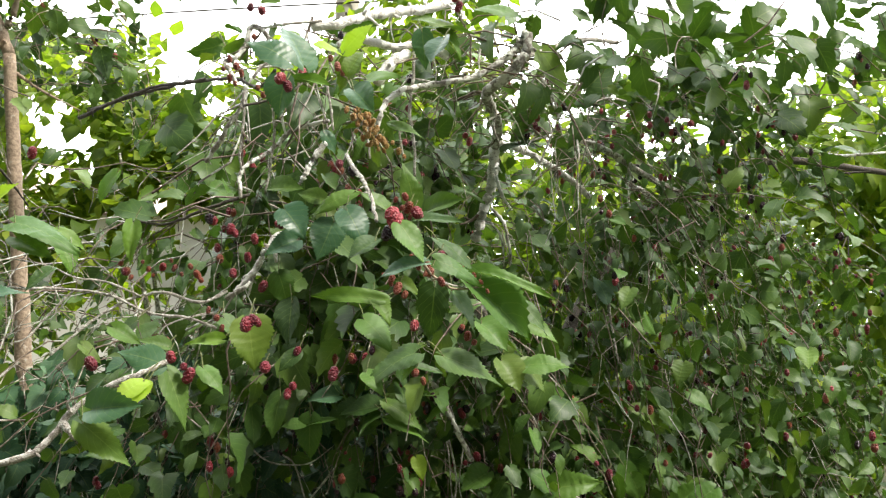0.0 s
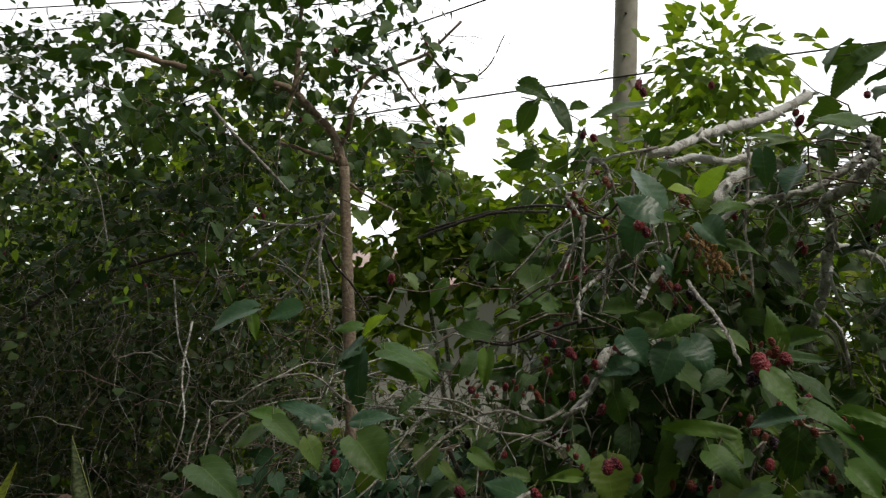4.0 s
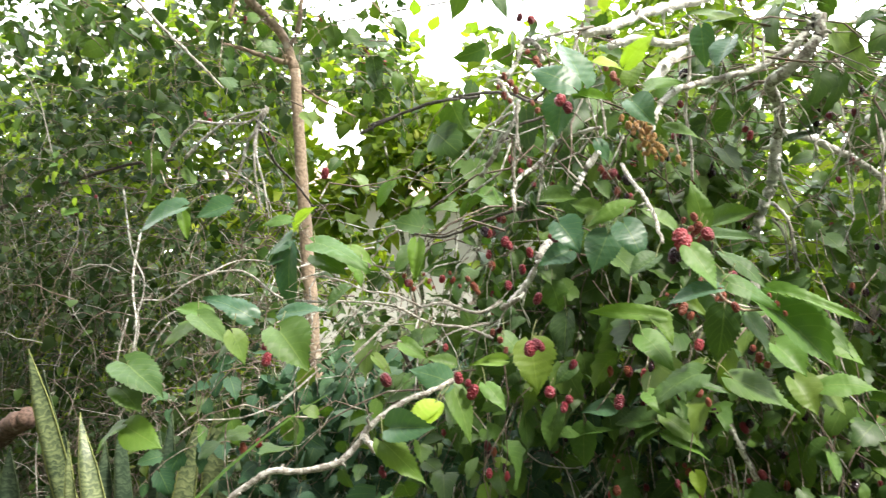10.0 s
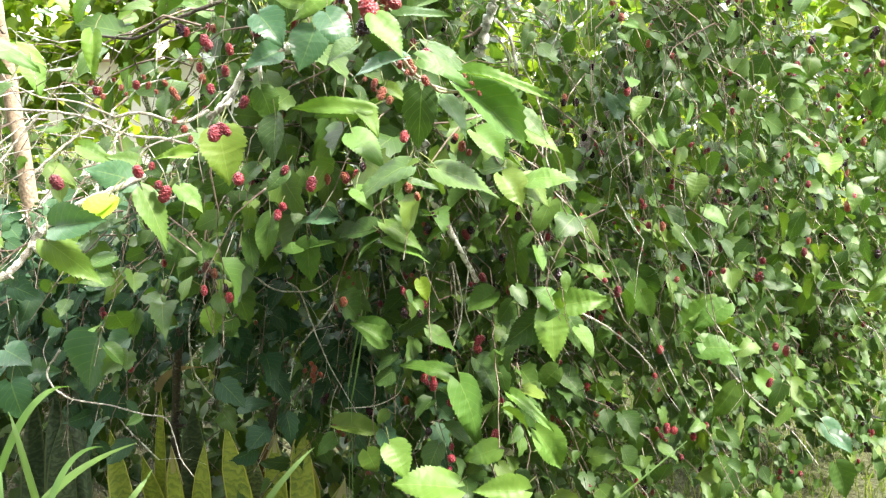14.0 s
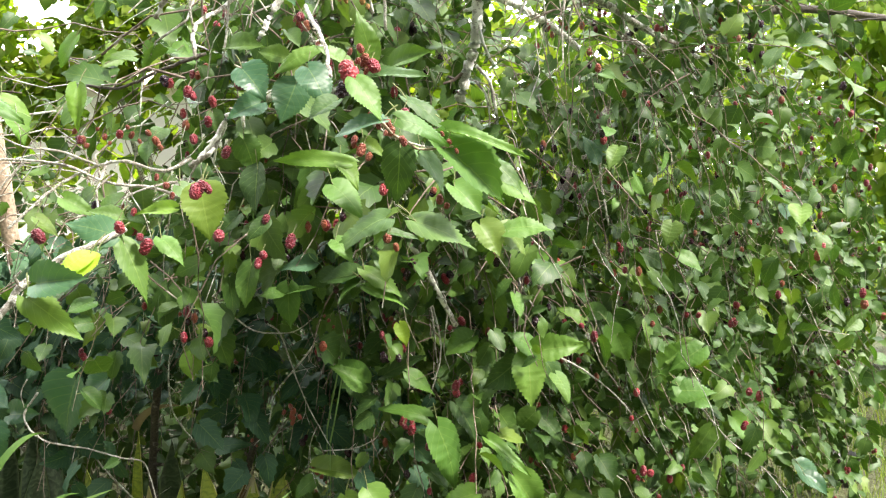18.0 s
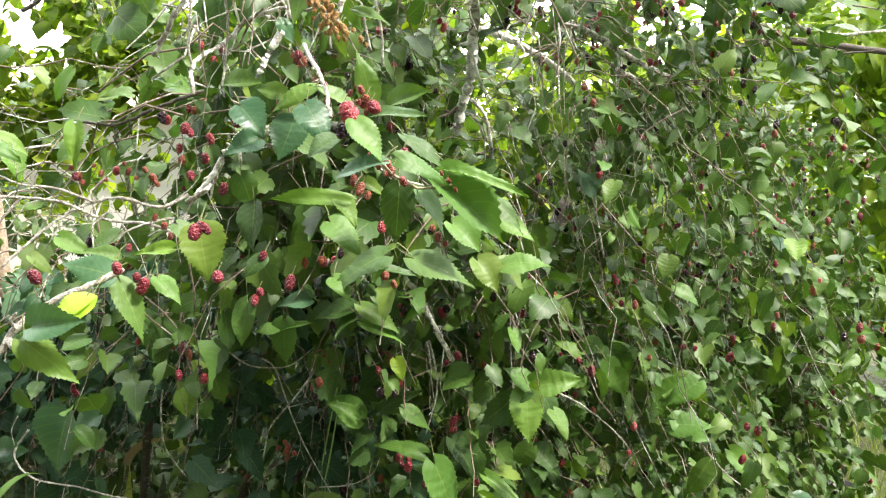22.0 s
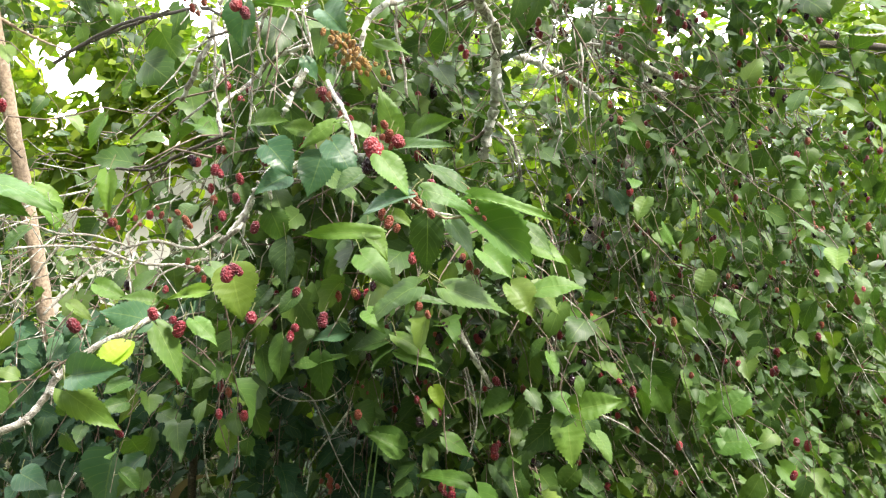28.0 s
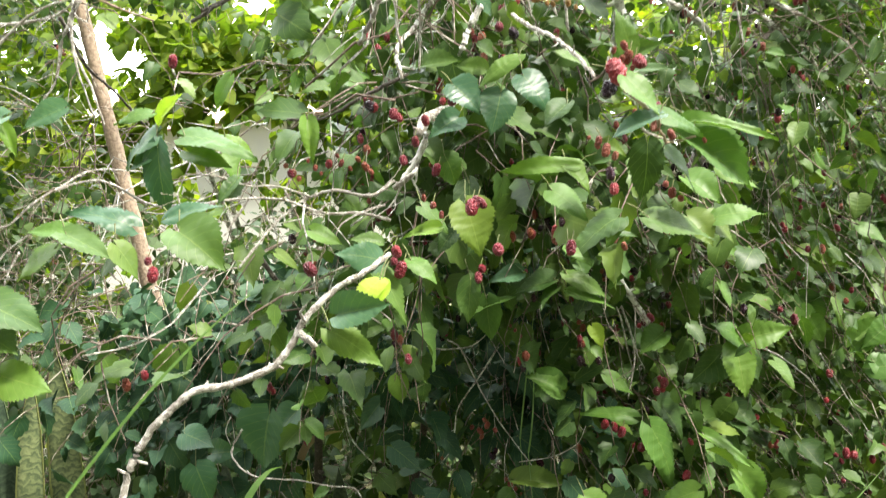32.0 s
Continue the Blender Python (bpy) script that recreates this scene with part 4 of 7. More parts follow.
branch(main, WHITE, 0.0048, 0.0038, (-0.315, 1.360, 1.505), (-0.328, 1.360, 1.483), (-0.347, 1.360, 1.453), (-0.368, 1.360, 1.430))
branch(main, WHITE, 0.0029, 0.0019, (-0.322, 1.360, 1.485), (-0.338, 1.370, 1.458), (-0.346, 1.370, 1.425))
branch(young, BROWN, .028, .019, (-1.300, 2.600, 0.550), (-1.336, 2.580, 1.015), (-1.377, 2.570, 1.400), (-1.410, 2.570, 1.681), (-1.433, 2.560, 1.927), (-1.464, 2.560, 2.204))
branch(young, BROWN, .018, .012, (-1.464, 2.560, 2.204), (-1.511, 2.550, 2.324), (-1.580, 2.500, 2.403), (-1.655, 2.460, 2.479), (-1.775, 2.400, 2.512), (-1.948, 2.350, 2.532), (-2.043, 2.300, 2.541), (-2.255, 2.250, 2.604))
branch(young, BROWN, .010, .005, (-1.481, 2.560, 2.292), (-1.454, 2.560, 2.366), (-1.443, 2.560, 2.463), (-1.391, 2.580, 2.552), (-1.309, 2.600, 2.599), (-1.183, 2.620, 2.652), (-1.054, 2.620, 2.766))
branch(young, BROWN, .011, .006, (-1.482, 2.560, 2.227), (-1.534, 2.500, 2.233), (-1.590, 2.450, 2.250), (-1.658, 2.400, 2.264))
branch(young, BROWN, .012, .006, (-1.640, 2.460, 2.473), (-1.640, 2.460, 2.628), (-1.641, 2.460, 2.785), (-1.620, 2.460, 3.009))
branch(young, BROWN, .006, .003, (-1.640, 2.400, 2.352), (-1.612, 2.420, 2.480), (-1.583, 2.440, 2.592))
branch(young, BROWN, .006, .003, (-1.775, 2.400, 2.512), (-1.891, 2.400, 2.682), (-2.004, 2.400, 2.766), (-2.162, 2.400, 2.980))
branch(young, BROWN, .006, .003, (-1.462, 2.560, 2.161), (-1.378, 2.600, 2.101), (-1.247, 2.620, 2.037))
branch(young, DARK, .004, .002, (-0.768, 1.600, 1.782), (-0.666, 1.500, 1.787), (-0.549, 1.400, 1.794), (-0.454, 1.300, 1.779), (-0.387, 1.200, 1.758))
branch(young, BROWN, .005, .002, (-1.309, 2.600, 2.599), (-1.221, 2.620, 2.482), (-1.151, 2.620, 2.401), (-1.105, 2.620, 2.344))
branch(young, BROWN, .005, .002, (-1.183, 2.620, 2.652), (-1.054, 2.640, 2.536), (-0.955, 2.660, 2.596), (-0.895, 2.660, 2.716))
branch(thicket, PALE, .005, .003, (-1.260, 1.450, 2.072), (-1.197, 1.460, 2.008), (-1.137, 1.470, 1.953), (-1.087, 1.480, 1.906), (-1.057, 1.500, 1.872))
branch(thicket, PALE, .005, .003, (-1.602, 2.200, 1.960), (-1.710, 2.200, 1.868), (-1.768, 2.200, 1.762), (-1.832, 2.200, 1.654))
branch(thicket, PALE, .005, .002, (-0.895, 1.420, 1.805), (-0.940, 1.420, 1.732), (-0.963, 1.420, 1.661), (-1.021, 1.420, 1.605))
branch(thicket, PALE, .004, .002, (-0.908, 1.420, 1.802), (-0.922, 1.420, 1.726), (-0.899, 1.420, 1.649), (-0.884, 1.420, 1.580))
branch(thicket, PALE, .004, .002, (-1.198, 1.600, 1.823), (-1.067, 1.520, 1.797), (-0.954, 1.450, 1.786), (-0.904, 1.420, 1.802))
branch(thicket, PALE, .005, .002, (-3.614, 2.200, 2.562), (-3.332, 2.200, 2.579), (-2.953, 2.200, 2.519), (-2.636, 2.200, 2.394), (-2.401, 2.200, 2.215), (-2.270, 2.200, 2.064), (-2.194, 2.200, 1.859))
branch(thicket, DARK, .014, .006, (-4.626, 2.600, 1.859), (-4.220, 2.600, 1.917), (-3.938, 2.600, 1.963), (-3.663, 2.600, 1.922), (-3.401, 2.600, 1.856), (-3.164, 2.600, 1.859))
branch(thicket, DARK, .012, .006, (-4.823, 2.700, 2.024), (-4.288, 2.700, 2.023), (-3.719, 2.700, 2.020))
branch(thicket, DARK, .010, .005, (-3.091, 2.700, 1.574), (-2.991, 2.700, 1.683), (-2.750, 2.700, 1.777), (-2.488, 2.700, 1.845), (-2.272, 2.700, 1.892), (-2.067, 2.700, 1.908))
branch(thicket, GREY, .005, .002, (-4.065, 2.400, 1.699), (-3.821, 2.400, 1.618), (-3.580, 2.400, 1.461), (-3.465, 2.400, 1.230), (-3.318, 2.400, 1.036))
branch(thicket, GREY, .004, .002, (-1.973, 2.300, 1.744), (-1.930, 2.300, 1.539), (-1.870, 2.300, 1.420), (-1.907, 2.300, 1.257))
branch(thicket, GREY, .004, .002, (-1.655, 2.000, 1.586), (-1.636, 1.950, 1.427), (-1.576, 1.900, 1.297), (-1.607, 1.900, 1.162))
branch(main, DARK, .003, .002, (-0.334, 1.300, 1.592), (-0.411, 1.300, 1.564), (-0.477, 1.320, 1.541), (-0.550, 1.350, 1.548))
branch(main, PALE, .003, .0015, (0.194, 1.900, 1.968), (0.245, 2.000, 1.900), (0.267, 2.000, 1.792), (0.282, 2.050, 1.690))
branch(main, PALE, .0025, .0015, (-0.046, 1.000, 1.468), (-0.027, 1.050, 1.455), (0.009, 1.100, 1.444), (0.040, 1.150, 1.441))
branch(main, DARK, .004, .002, (-1.030, 1.600, 1.820), (-1.038, 1.700, 1.740), (-1.025, 1.800, 1.689), (-1.021, 1.900, 1.632))
branch(main, PALE, .004, .002, (-0.888, 1.400, 1.804), (-0.910, 1.400, 1.752), (-0.909, 1.400, 1.678), (-0.890, 1.400, 1.593))
branch(main, PALE, .004, .002, (-1.075, 1.400, 1.701), (-1.016, 1.400, 1.754), (-0.957, 1.400, 1.785), (-0.888, 1.400, 1.799))
branch(main, PALE, .0035, .002, (-0.042, 1.500, 1.397), (-0.062, 1.500, 1.355), (-0.072, 1.500, 1.313))

# the twig of the foremost fruiting shoot
branch(main, BROWN, .0022, .0014, (-0.062, 0.970, 1.500), (-0.031, 0.960, 1.466), (-0.021, 1.0, 1.455), (-0.004, 1.05, 1.445), (0.011, 1.1, 1.439), (0.051, 1.12, 1.444))
near_leaf(main, (-0.060, 0.960, 1.513), (-0.025, 0.940, 1.470), 0.58, 0, 1)
near_leaf(main, (-0.030, 0.950, 1.466), (-0.087, 0.940, 1.457), 0.60, 25, 2)
near_leaf(main, (-0.015, 1.040, 1.475), (0.052, 1.045, 1.455), 0.40, -8, 1)
near_leaf(main, (0.048, 1.120, 1.464), (0.153, 1.100, 1.434), 0.27, 8, 1)
near_leaf(main, (0.033, 1.120, 1.446), (0.129, 1.110, 1.381), 0.60, -22, 1)
near_leaf(main, (-0.018, 1.090, 1.439), (-0.023, 1.095, 1.363), 0.60, 18, 0)
near_leaf(main, (0.007, 1.130, 1.439), (0.050, 1.100, 1.379), 0.50, -22, 1)
near_leaf(main, (-0.085, 1.100, 1.546), (-0.124, 1.080, 1.579), 0.66, 18, 0)
near_leaf(main, (-0.046, 1.000, 1.539), (-0.051, 0.970, 1.590), 0.50, 0, 0)
near_leaf(main, (-0.048, 1.100, 1.535), (0.019, 1.080, 1.536), 0.46, -22, 0)
near_leaf(main, (-0.032, 1.160, 1.555), (0.016, 1.130, 1.578), 0.52, -12, 0)
near_leaf(main, (-0.016, 1.200, 1.514), (0.056, 1.190, 1.484), 0.46, 25, 0)
near_leaf(main, (-0.194, 1.300, 1.547), (-0.210, 1.270, 1.487), 0.82, 0, 2)
near_leaf(main, (-0.264, 1.250, 1.561), (-0.225, 1.230, 1.524), 0.95, -12, 2)
near_leaf(main, (-0.162, 1.300, 1.599), (-0.231, 1.270, 1.572), 0.36, -8, 1)
near_leaf(main, (-0.109, 1.150, 1.507), (-0.146, 1.120, 1.482), 0.62, -22, 0)
near_leaf(main, (-0.266, 1.360, 1.522), (-0.311, 1.330, 1.500), 0.80, 25, 2)
near_leaf(main, (-0.293, 1.360, 1.462), (-0.271, 1.365, 1.412), 0.85, 18, 0)
near_leaf(main, (-0.102, 1.200, 1.423), (-0.205, 1.180, 1.432), 0.24, 8, 1)
near_leaf(main, (-0.112, 1.200, 1.424), (-0.080, 1.180, 1.393), 0.62, 10, 1)
near_leaf(main, (-0.132, 1.260, 1.390), (-0.083, 1.230, 1.358), 0.75, -22, 1)
near_leaf(main, (-0.256, 1.300, 1.413), (-0.259, 1.270, 1.346), 0.58, -22, 0)
near_leaf(main, (0.053, 1.200, 1.389), (0.093, 1.170, 1.359), 0.85, 18, 1)
near_leaf(main, (0.108, 1.260, 1.427), (0.162, 1.230, 1.397), 0.52, 18, 0)
near_leaf(main, (0.130, 1.300, 1.396), (0.183, 1.280, 1.367), 0.52, 10, 1)
near_leaf(main, (-0.069, 1.120, 1.448), (-0.035, 1.125, 1.433), 0.50, 18, 0)
near_leaf(main, (-0.161, 1.220, 1.560), (-0.128, 1.190, 1.516), 0.80, 10, 2)
near_leaf(main, (-0.215, 1.320, 1.588), (-0.261, 1.325, 1.604), 0.60, -12, 0)
near_leaf(main, (-0.316, 1.360, 1.609), (-0.255, 1.340, 1.619), 0.60, 0, 0)
near_leaf(main, (-0.047, 1.200, 1.343), (-0.121, 1.170, 1.317), 0.64, -22, 0)
near_leaf(main, (-0.002, 1.200, 1.338), (0.090, 1.190, 1.311), 0.60, -22, 0)
near_leaf(main, (-0.046, 1.200, 1.327), (-0.072, 1.205, 1.303), 0.75, 25, 1)
near_leaf(main, (-0.120, 1.200, 1.311), (-0.093, 1.170, 1.293), 0.65, 18, 1)
near_leaf(main, (-0.052, 1.300, 1.315), (-0.001, 1.305, 1.307), 0.42, 15, 0)
near_leaf(main, (0.098, 1.400, 1.321), (0.133, 1.370, 1.278), 0.85, -12, 0)
near_leaf(main, (0.139, 1.400, 1.314), (0.211, 1.380, 1.339), 0.62, -22, 1)
near_leaf(main, (0.139, 1.420, 1.318), (0.186, 1.425, 1.272), 0.72, -12, 0)
near_leaf(main, (0.200, 1.600, 1.253), (0.259, 1.605, 1.222), 0.62, 0, 1)
near_leaf(main, (0.295, 1.850, 1.200), (0.334, 1.830, 1.162), 0.75, 0, 1)
near_leaf(main, (-0.125, 1.500, 1.224), (-0.201, 1.505, 1.212), 0.62, 25, 0)
near_leaf(main, (-0.122, 1.500, 1.207), (-0.159, 1.470, 1.182), 0.60, 25, 0)
near_leaf(main, (-0.105, 1.450, 1.237), (-0.032, 1.430, 1.208), 0.42, -8, 0)
near_leaf(main, (-0.101, 1.450, 1.207), (-0.023, 1.440, 1.179), 0.36, 8, 1)
near_leaf(main, (-0.054, 1.600, 1.112), (-0.036, 1.580, 1.077), 0.70, 0, 3)
near_leaf(main, (0.141, 1.640, 1.163), (0.121, 1.620, 1.081), 0.62, -22, 0)
near_leaf(main, (0.091, 1.650, 1.078), (0.035, 1.620, 1.051), 0.74, -12, 1)
near_leaf(main, (0.146, 1.660, 1.152), (0.197, 1.630, 1.145), 0.48, 10, 0)
near_leaf(main, (0.333, 1.750, 1.096), (0.288, 1.740, 1.132), 0.62, -22, 1)
near_leaf(main, (0.351, 1.800, 1.113), (0.398, 1.770, 1.103), 0.85, 25, 1)
near_leaf(main, (0.207, 1.530, 1.076), (0.303, 1.520, 1.097), 0.52, 0, 1)
near_leaf(main, (0.209, 1.530, 1.075), (0.168, 1.500, 1.125), 0.62, -22, 1)
near_leaf(main, (0.195, 1.520, 1.068), (0.197, 1.490, 0.981), 0.72, 0, 1)
near_leaf(main, (0.173, 1.550, 1.050), (0.115, 1.520, 1.004), 0.78, -12, 0)
near_leaf(main, (0.235, 1.600, 1.042), (0.285, 1.605, 0.976), 0.62, 18, 0)
near_leaf(main, (-0.128, 1.610, 1.000), (-0.184, 1.600, 1.037), 0.74, 0, 1)
near_leaf(main, (-0.088, 1.650, 0.999), (-0.011, 1.630, 1.047), 0.36, -8, 0)
near_leaf(main, (-0.358, 0.930, 1.315), (-0.388, 0.900, 1.301), 0.66, -12, 3)
near_leaf(main, (-0.356, 0.935, 1.311), (-0.362, 0.905, 1.290), 0.70, 10, 3)
near_leaf(main, (-0.403, 0.900, 1.285), (-0.347, 0.880, 1.296), 0.66, 0, 2)
near_leaf(main, (-0.413, 0.900, 1.268), (-0.358, 0.890, 1.233), 0.52, 0, 0)
near_leaf(main, (-0.380, 1.080, 1.313), (-0.341, 1.070, 1.240), 0.44, -8, 0)
near_leaf(main, (-0.256, 1.010, 1.388), (-0.239, 0.990, 1.331), 0.86, 0, 0)
near_leaf(main, (-0.368, 1.020, 1.330), (-0.407, 0.990, 1.351), 0.72, 0, 2)
near_leaf(main, (-0.369, 1.040, 1.350), (-0.405, 1.030, 1.362), 0.55, 10, 0)
near_leaf(main, (-0.293, 1.020, 1.363), (-0.333, 1.000, 1.360), 0.42, -8, 1)
near_leaf(main, (-0.338, 1.100, 1.319), (-0.302, 1.080, 1.300), 0.62, -22, 1)
near_leaf(main, (-0.269, 1.300, 1.261), (-0.281, 1.290, 1.194), 0.56, -22, 0)
near_leaf(main, (-0.251, 1.500, 1.200), (-0.254, 1.490, 1.122), 0.72, 25, 1)
near_leaf(main, (-0.265, 1.500, 1.189), (-0.299, 1.480, 1.195), 0.72, 18, 1)
near_leaf(main, (-0.252, 1.500, 1.188), (-0.199, 1.480, 1.205), 0.42, 15, 1)
near_leaf(main, (-0.188, 1.400, 1.254), (-0.244, 1.390, 1.249), 0.62, 18, 2)
near_leaf(main, (-0.365, 1.900, 1.013), (-0.382, 1.905, 0.978), 0.70, 18, 3)
near_leaf(main, (-0.243, 1.300, 1.333), (-0.269, 1.280, 1.305), 0.62, 0, 0)
near_leaf(main, (-0.465, 1.650, 1.631), (-0.537, 1.640, 1.678), 0.74, -22, 1)
near_leaf(main, (-0.488, 1.620, 1.644), (-0.545, 1.590, 1.649), 0.28, -8, 1)
near_leaf(main, (-0.582, 1.700, 1.781), (-0.636, 1.680, 1.739), 0.54, 10, 1)
near_leaf(main, (-0.467, 1.150, 1.522), (-0.462, 1.130, 1.466), 0.44, 8, 1)
near_leaf(main, (-0.601, 1.200, 1.516), (-0.558, 1.205, 1.498), 0.50, 10, 1)
near_leaf(main, (-0.769, 1.800, 1.699), (-0.817, 1.805, 1.637), 0.54, -22, 1)
near_leaf(main, (-0.289, 1.300, 1.341), (-0.316, 1.280, 1.313), 0.70, 10, 0)
near_leaf(main, (-0.475, 1.200, 1.378), (-0.511, 1.205, 1.358), 0.70, -12, 0)
near_leaf(main, (-0.532, 1.150, 1.343), (-0.504, 1.155, 1.318), 0.65, -12, 0)
near_leaf(main, (0.417, 1.780, 1.194), (0.484, 1.785, 1.173), 0.62, -12, 0)
near_leaf(main, (0.482, 1.800, 1.202), (0.528, 1.790, 1.166), 0.60, -22, 0)
near_leaf(main, (0.550, 1.800, 1.238), (0.597, 1.770, 1.204), 0.60, 0, 1)
near_leaf(main, (0.596, 1.780, 1.031), (0.524, 1.760, 0.989), 0.62, 18, 1)
near_leaf(main, (0.469, 1.750, 1.095), (0.481, 1.730, 1.045), 0.60, -12, 0)
near_leaf(main, (0.398, 1.700, 1.071), (0.422, 1.705, 1.016), 0.80, 0, 1)
near_leaf(main, (0.974, 2.600, 0.926), (1.081, 2.580, 0.936), 0.62, 0, 0)
near_leaf(main, (0.517, 2.000, 1.216), (0.582, 1.990, 1.196), 0.70, 0, 0)
near_leaf(main, (0.410, 1.950, 1.464), (0.382, 1.940, 1.491), 0.90, 18, 2)
near_leaf(main, (-0.202, 1.030, 1.733), (-0.226, 1.035, 1.799), 0.88, 25, 2)
near_leaf(main, (-0.186, 0.860, 1.685), (-0.229, 0.850, 1.718), 0.70, 10, 2)
near_leaf(main, (-0.219, 1.000, 1.705), (-0.232, 1.005, 1.654), 0.84, -22, 2)
near_leaf(main, (-0.218, 1.050, 1.714), (-0.165, 1.055, 1.721), 0.32, 8, 1)
near_leaf(main, (-0.142, 1.000, 1.745), (-0.116, 0.980, 1.778), 0.58, 0, 3)
near_leaf(main, (-0.152, 1.000, 1.742), (-0.177, 0.970, 1.747), 0.64, 25, 3)
near_leaf(main, (-0.143, 1.050, 1.732), (-0.128, 1.055, 1.767), 0.64, 25, 0)
near_leaf(main, (-0.129, 1.150, 1.750), (-0.088, 1.120, 1.761), 0.64, 10, 1)
near_leaf(main, (-0.016, 1.100, 1.796), (-0.037, 1.080, 1.758), 0.85, 25, 2)
near_leaf(main, (-0.141, 1.100, 1.718), (-0.111, 1.070, 1.687), 0.74, 0, 2)
near_leaf(main, (-0.214, 1.300, 1.699), (-0.187, 1.305, 1.672), 0.74, 10, 2)
near_leaf(main, (-0.108, 1.400, 1.740), (-0.047, 1.390, 1.721), 0.42, -8, 1)
near_leaf(main, (-0.934, 1.200, 1.580), (-1.026, 1.180, 1.549), 0.64, -22, 2)
near_leaf(main, (-0.944, 1.210, 1.590), (-0.996, 1.215, 1.599), 0.40, 15, 1)
near_leaf(main, (-0.848, 1.220, 1.587), (-0.906, 1.200, 1.567), 0.58, 0, 2)
near_leaf(main, (-0.947, 1.220, 1.570), (-0.925, 1.210, 1.527), 0.45, 8, 1)
near_leaf(main, (-0.679, 1.140, 1.525), (-0.749, 1.145, 1.503), 0.68, 18, 2)
near_leaf(main, (-0.675, 1.130, 1.506), (-0.683, 1.135, 1.412), 0.52, 25, 2)
near_leaf(main, (-0.690, 1.140, 1.496), (-0.732, 1.145, 1.488), 0.70, 10, 2)
near_leaf(main, (-0.642, 1.150, 1.520), (-0.543, 1.130, 1.507), 0.50, -22, 1)
near_leaf(main, (-0.643, 1.160, 1.499), (-0.581, 1.140, 1.471), 0.52, -12, 1)
near_leaf(main, (-0.669, 1.140, 1.542), (-0.641, 1.130, 1.580), 0.52, 18, 3)
near_leaf(main, (-0.681, 1.030, 1.403), (-0.737, 1.000, 1.444), 0.54, -22, 2)
near_leaf(main, (-0.639, 1.050, 1.409), (-0.570, 1.055, 1.426), 0.46, 10, 2)
near_leaf(main, (-0.774, 1.060, 1.402), (-0.827, 1.040, 1.418), 0.54, 18, 1)
near_leaf(main, (-0.803, 1.060, 1.383), (-0.867, 1.050, 1.364), 0.54, -12, 1)
near_leaf(main, (-0.751, 1.000, 1.402), (-0.691, 0.980, 1.371), 0.64, 25, 0)
near_leaf(main, (-0.588, 0.950, 1.391), (-0.531, 0.920, 1.353), 0.84, 18, 0)
near_leaf(main, (-0.682, 0.980, 1.370), (-0.726, 0.985, 1.344), 0.74, 18, 0)
near_leaf(main, (-0.680, 0.980, 1.382), (-0.655, 0.985, 1.341), 0.74, -22, 0)
near_leaf(main, (-0.642, 1.300, 1.497), (-0.613, 1.290, 1.457), 0.74, -22, 1)
near_leaf(main, (-0.682, 1.140, 1.555), (-0.736, 1.130, 1.560), 0.44, -8, 1)
near_leaf(main, (-0.842, 0.960, 1.331), (-0.760, 0.930, 1.297), 0.68, 18, 0)
near_leaf(main, (-0.842, 0.950, 1.295), (-0.793, 0.930, 1.277), 0.85, -22, 0)
near_leaf(main, (-0.837, 0.950, 1.245), (-0.865, 0.920, 1.223), 0.66, -22, 0)
near_leaf(main, (-0.828, 0.950, 1.242), (-0.767, 0.940, 1.224), 0.74, 0, 1)
near_leaf(main, (-0.560, 1.100, 1.451), (-0.583, 1.070, 1.425), 0.50, -22, 0)
near_leaf(main, (-0.318, 1.120, 1.389), (-0.280, 1.110, 1.361), 0.64, 18, 0)
near_leaf(main, (-0.467, 1.100, 1.372), (-0.429, 1.105, 1.350), 0.64, 10, 1)
near_leaf(main, (-0.125, 1.610, 0.992), (-0.184, 1.590, 1.033), 0.74, 0, 1)
near_leaf(main, (0.001, 1.550, 0.942), (-0.087, 1.555, 0.972), 0.38, 8, 1)
near_leaf(main, (-0.036, 1.600, 1.014), (0.023, 1.605, 0.975), 0.54, 10, 1)
near_leaf(main, (0.059, 1.600, 0.952), (0.115, 1.590, 0.886), 0.68, -22, 0)
near_leaf(main, (0.026, 1.500, 0.935), (0.080, 1.490, 0.822), 0.54, 18, 1)
near_leaf(main, (0.121, 1.500, 0.914), (0.199, 1.470, 0.857), 0.32, 15, 1)
near_leaf(main, (0.168, 1.500, 0.844), (0.227, 1.505, 0.768), 0.62, 10, 1)
near_leaf(main, (0.095, 1.480, 0.818), (0.025, 1.485, 0.795), 0.64, -22, 1)
near_leaf(main, (0.018, 1.420, 0.767), (-0.089, 1.400, 0.790), 0.64, 25, 1)
near_leaf(main, (-0.106, 1.500, 0.814), (-0.066, 1.470, 0.768), 0.85, 10, 1)
near_leaf(main, (-0.156, 1.550, 0.783), (-0.133, 1.555, 0.732), 0.80, -22, 0)
near_leaf(main, (0.140, 1.420, 0.764), (0.050, 1.400, 0.774), 0.52, 0, 1)
near_leaf(main, (-0.230, 1.660, 0.796), (-0.130, 1.640, 0.795), 0.44, 8, 0)
near_leaf(main, (-0.245, 1.700, 0.756), (-0.284, 1.680, 0.728), 0.74, 0, 1)
near_leaf(main, (0.226, 1.700, 0.908), (0.184, 1.705, 0.860), 0.74, 0, 0)
near_leaf(main, (0.237, 1.750, 0.888), (0.296, 1.720, 0.846), 0.64, 18, 0)
near_leaf(main, (0.225, 1.750, 0.844), (0.269, 1.740, 0.782), 0.64, 25, 1)
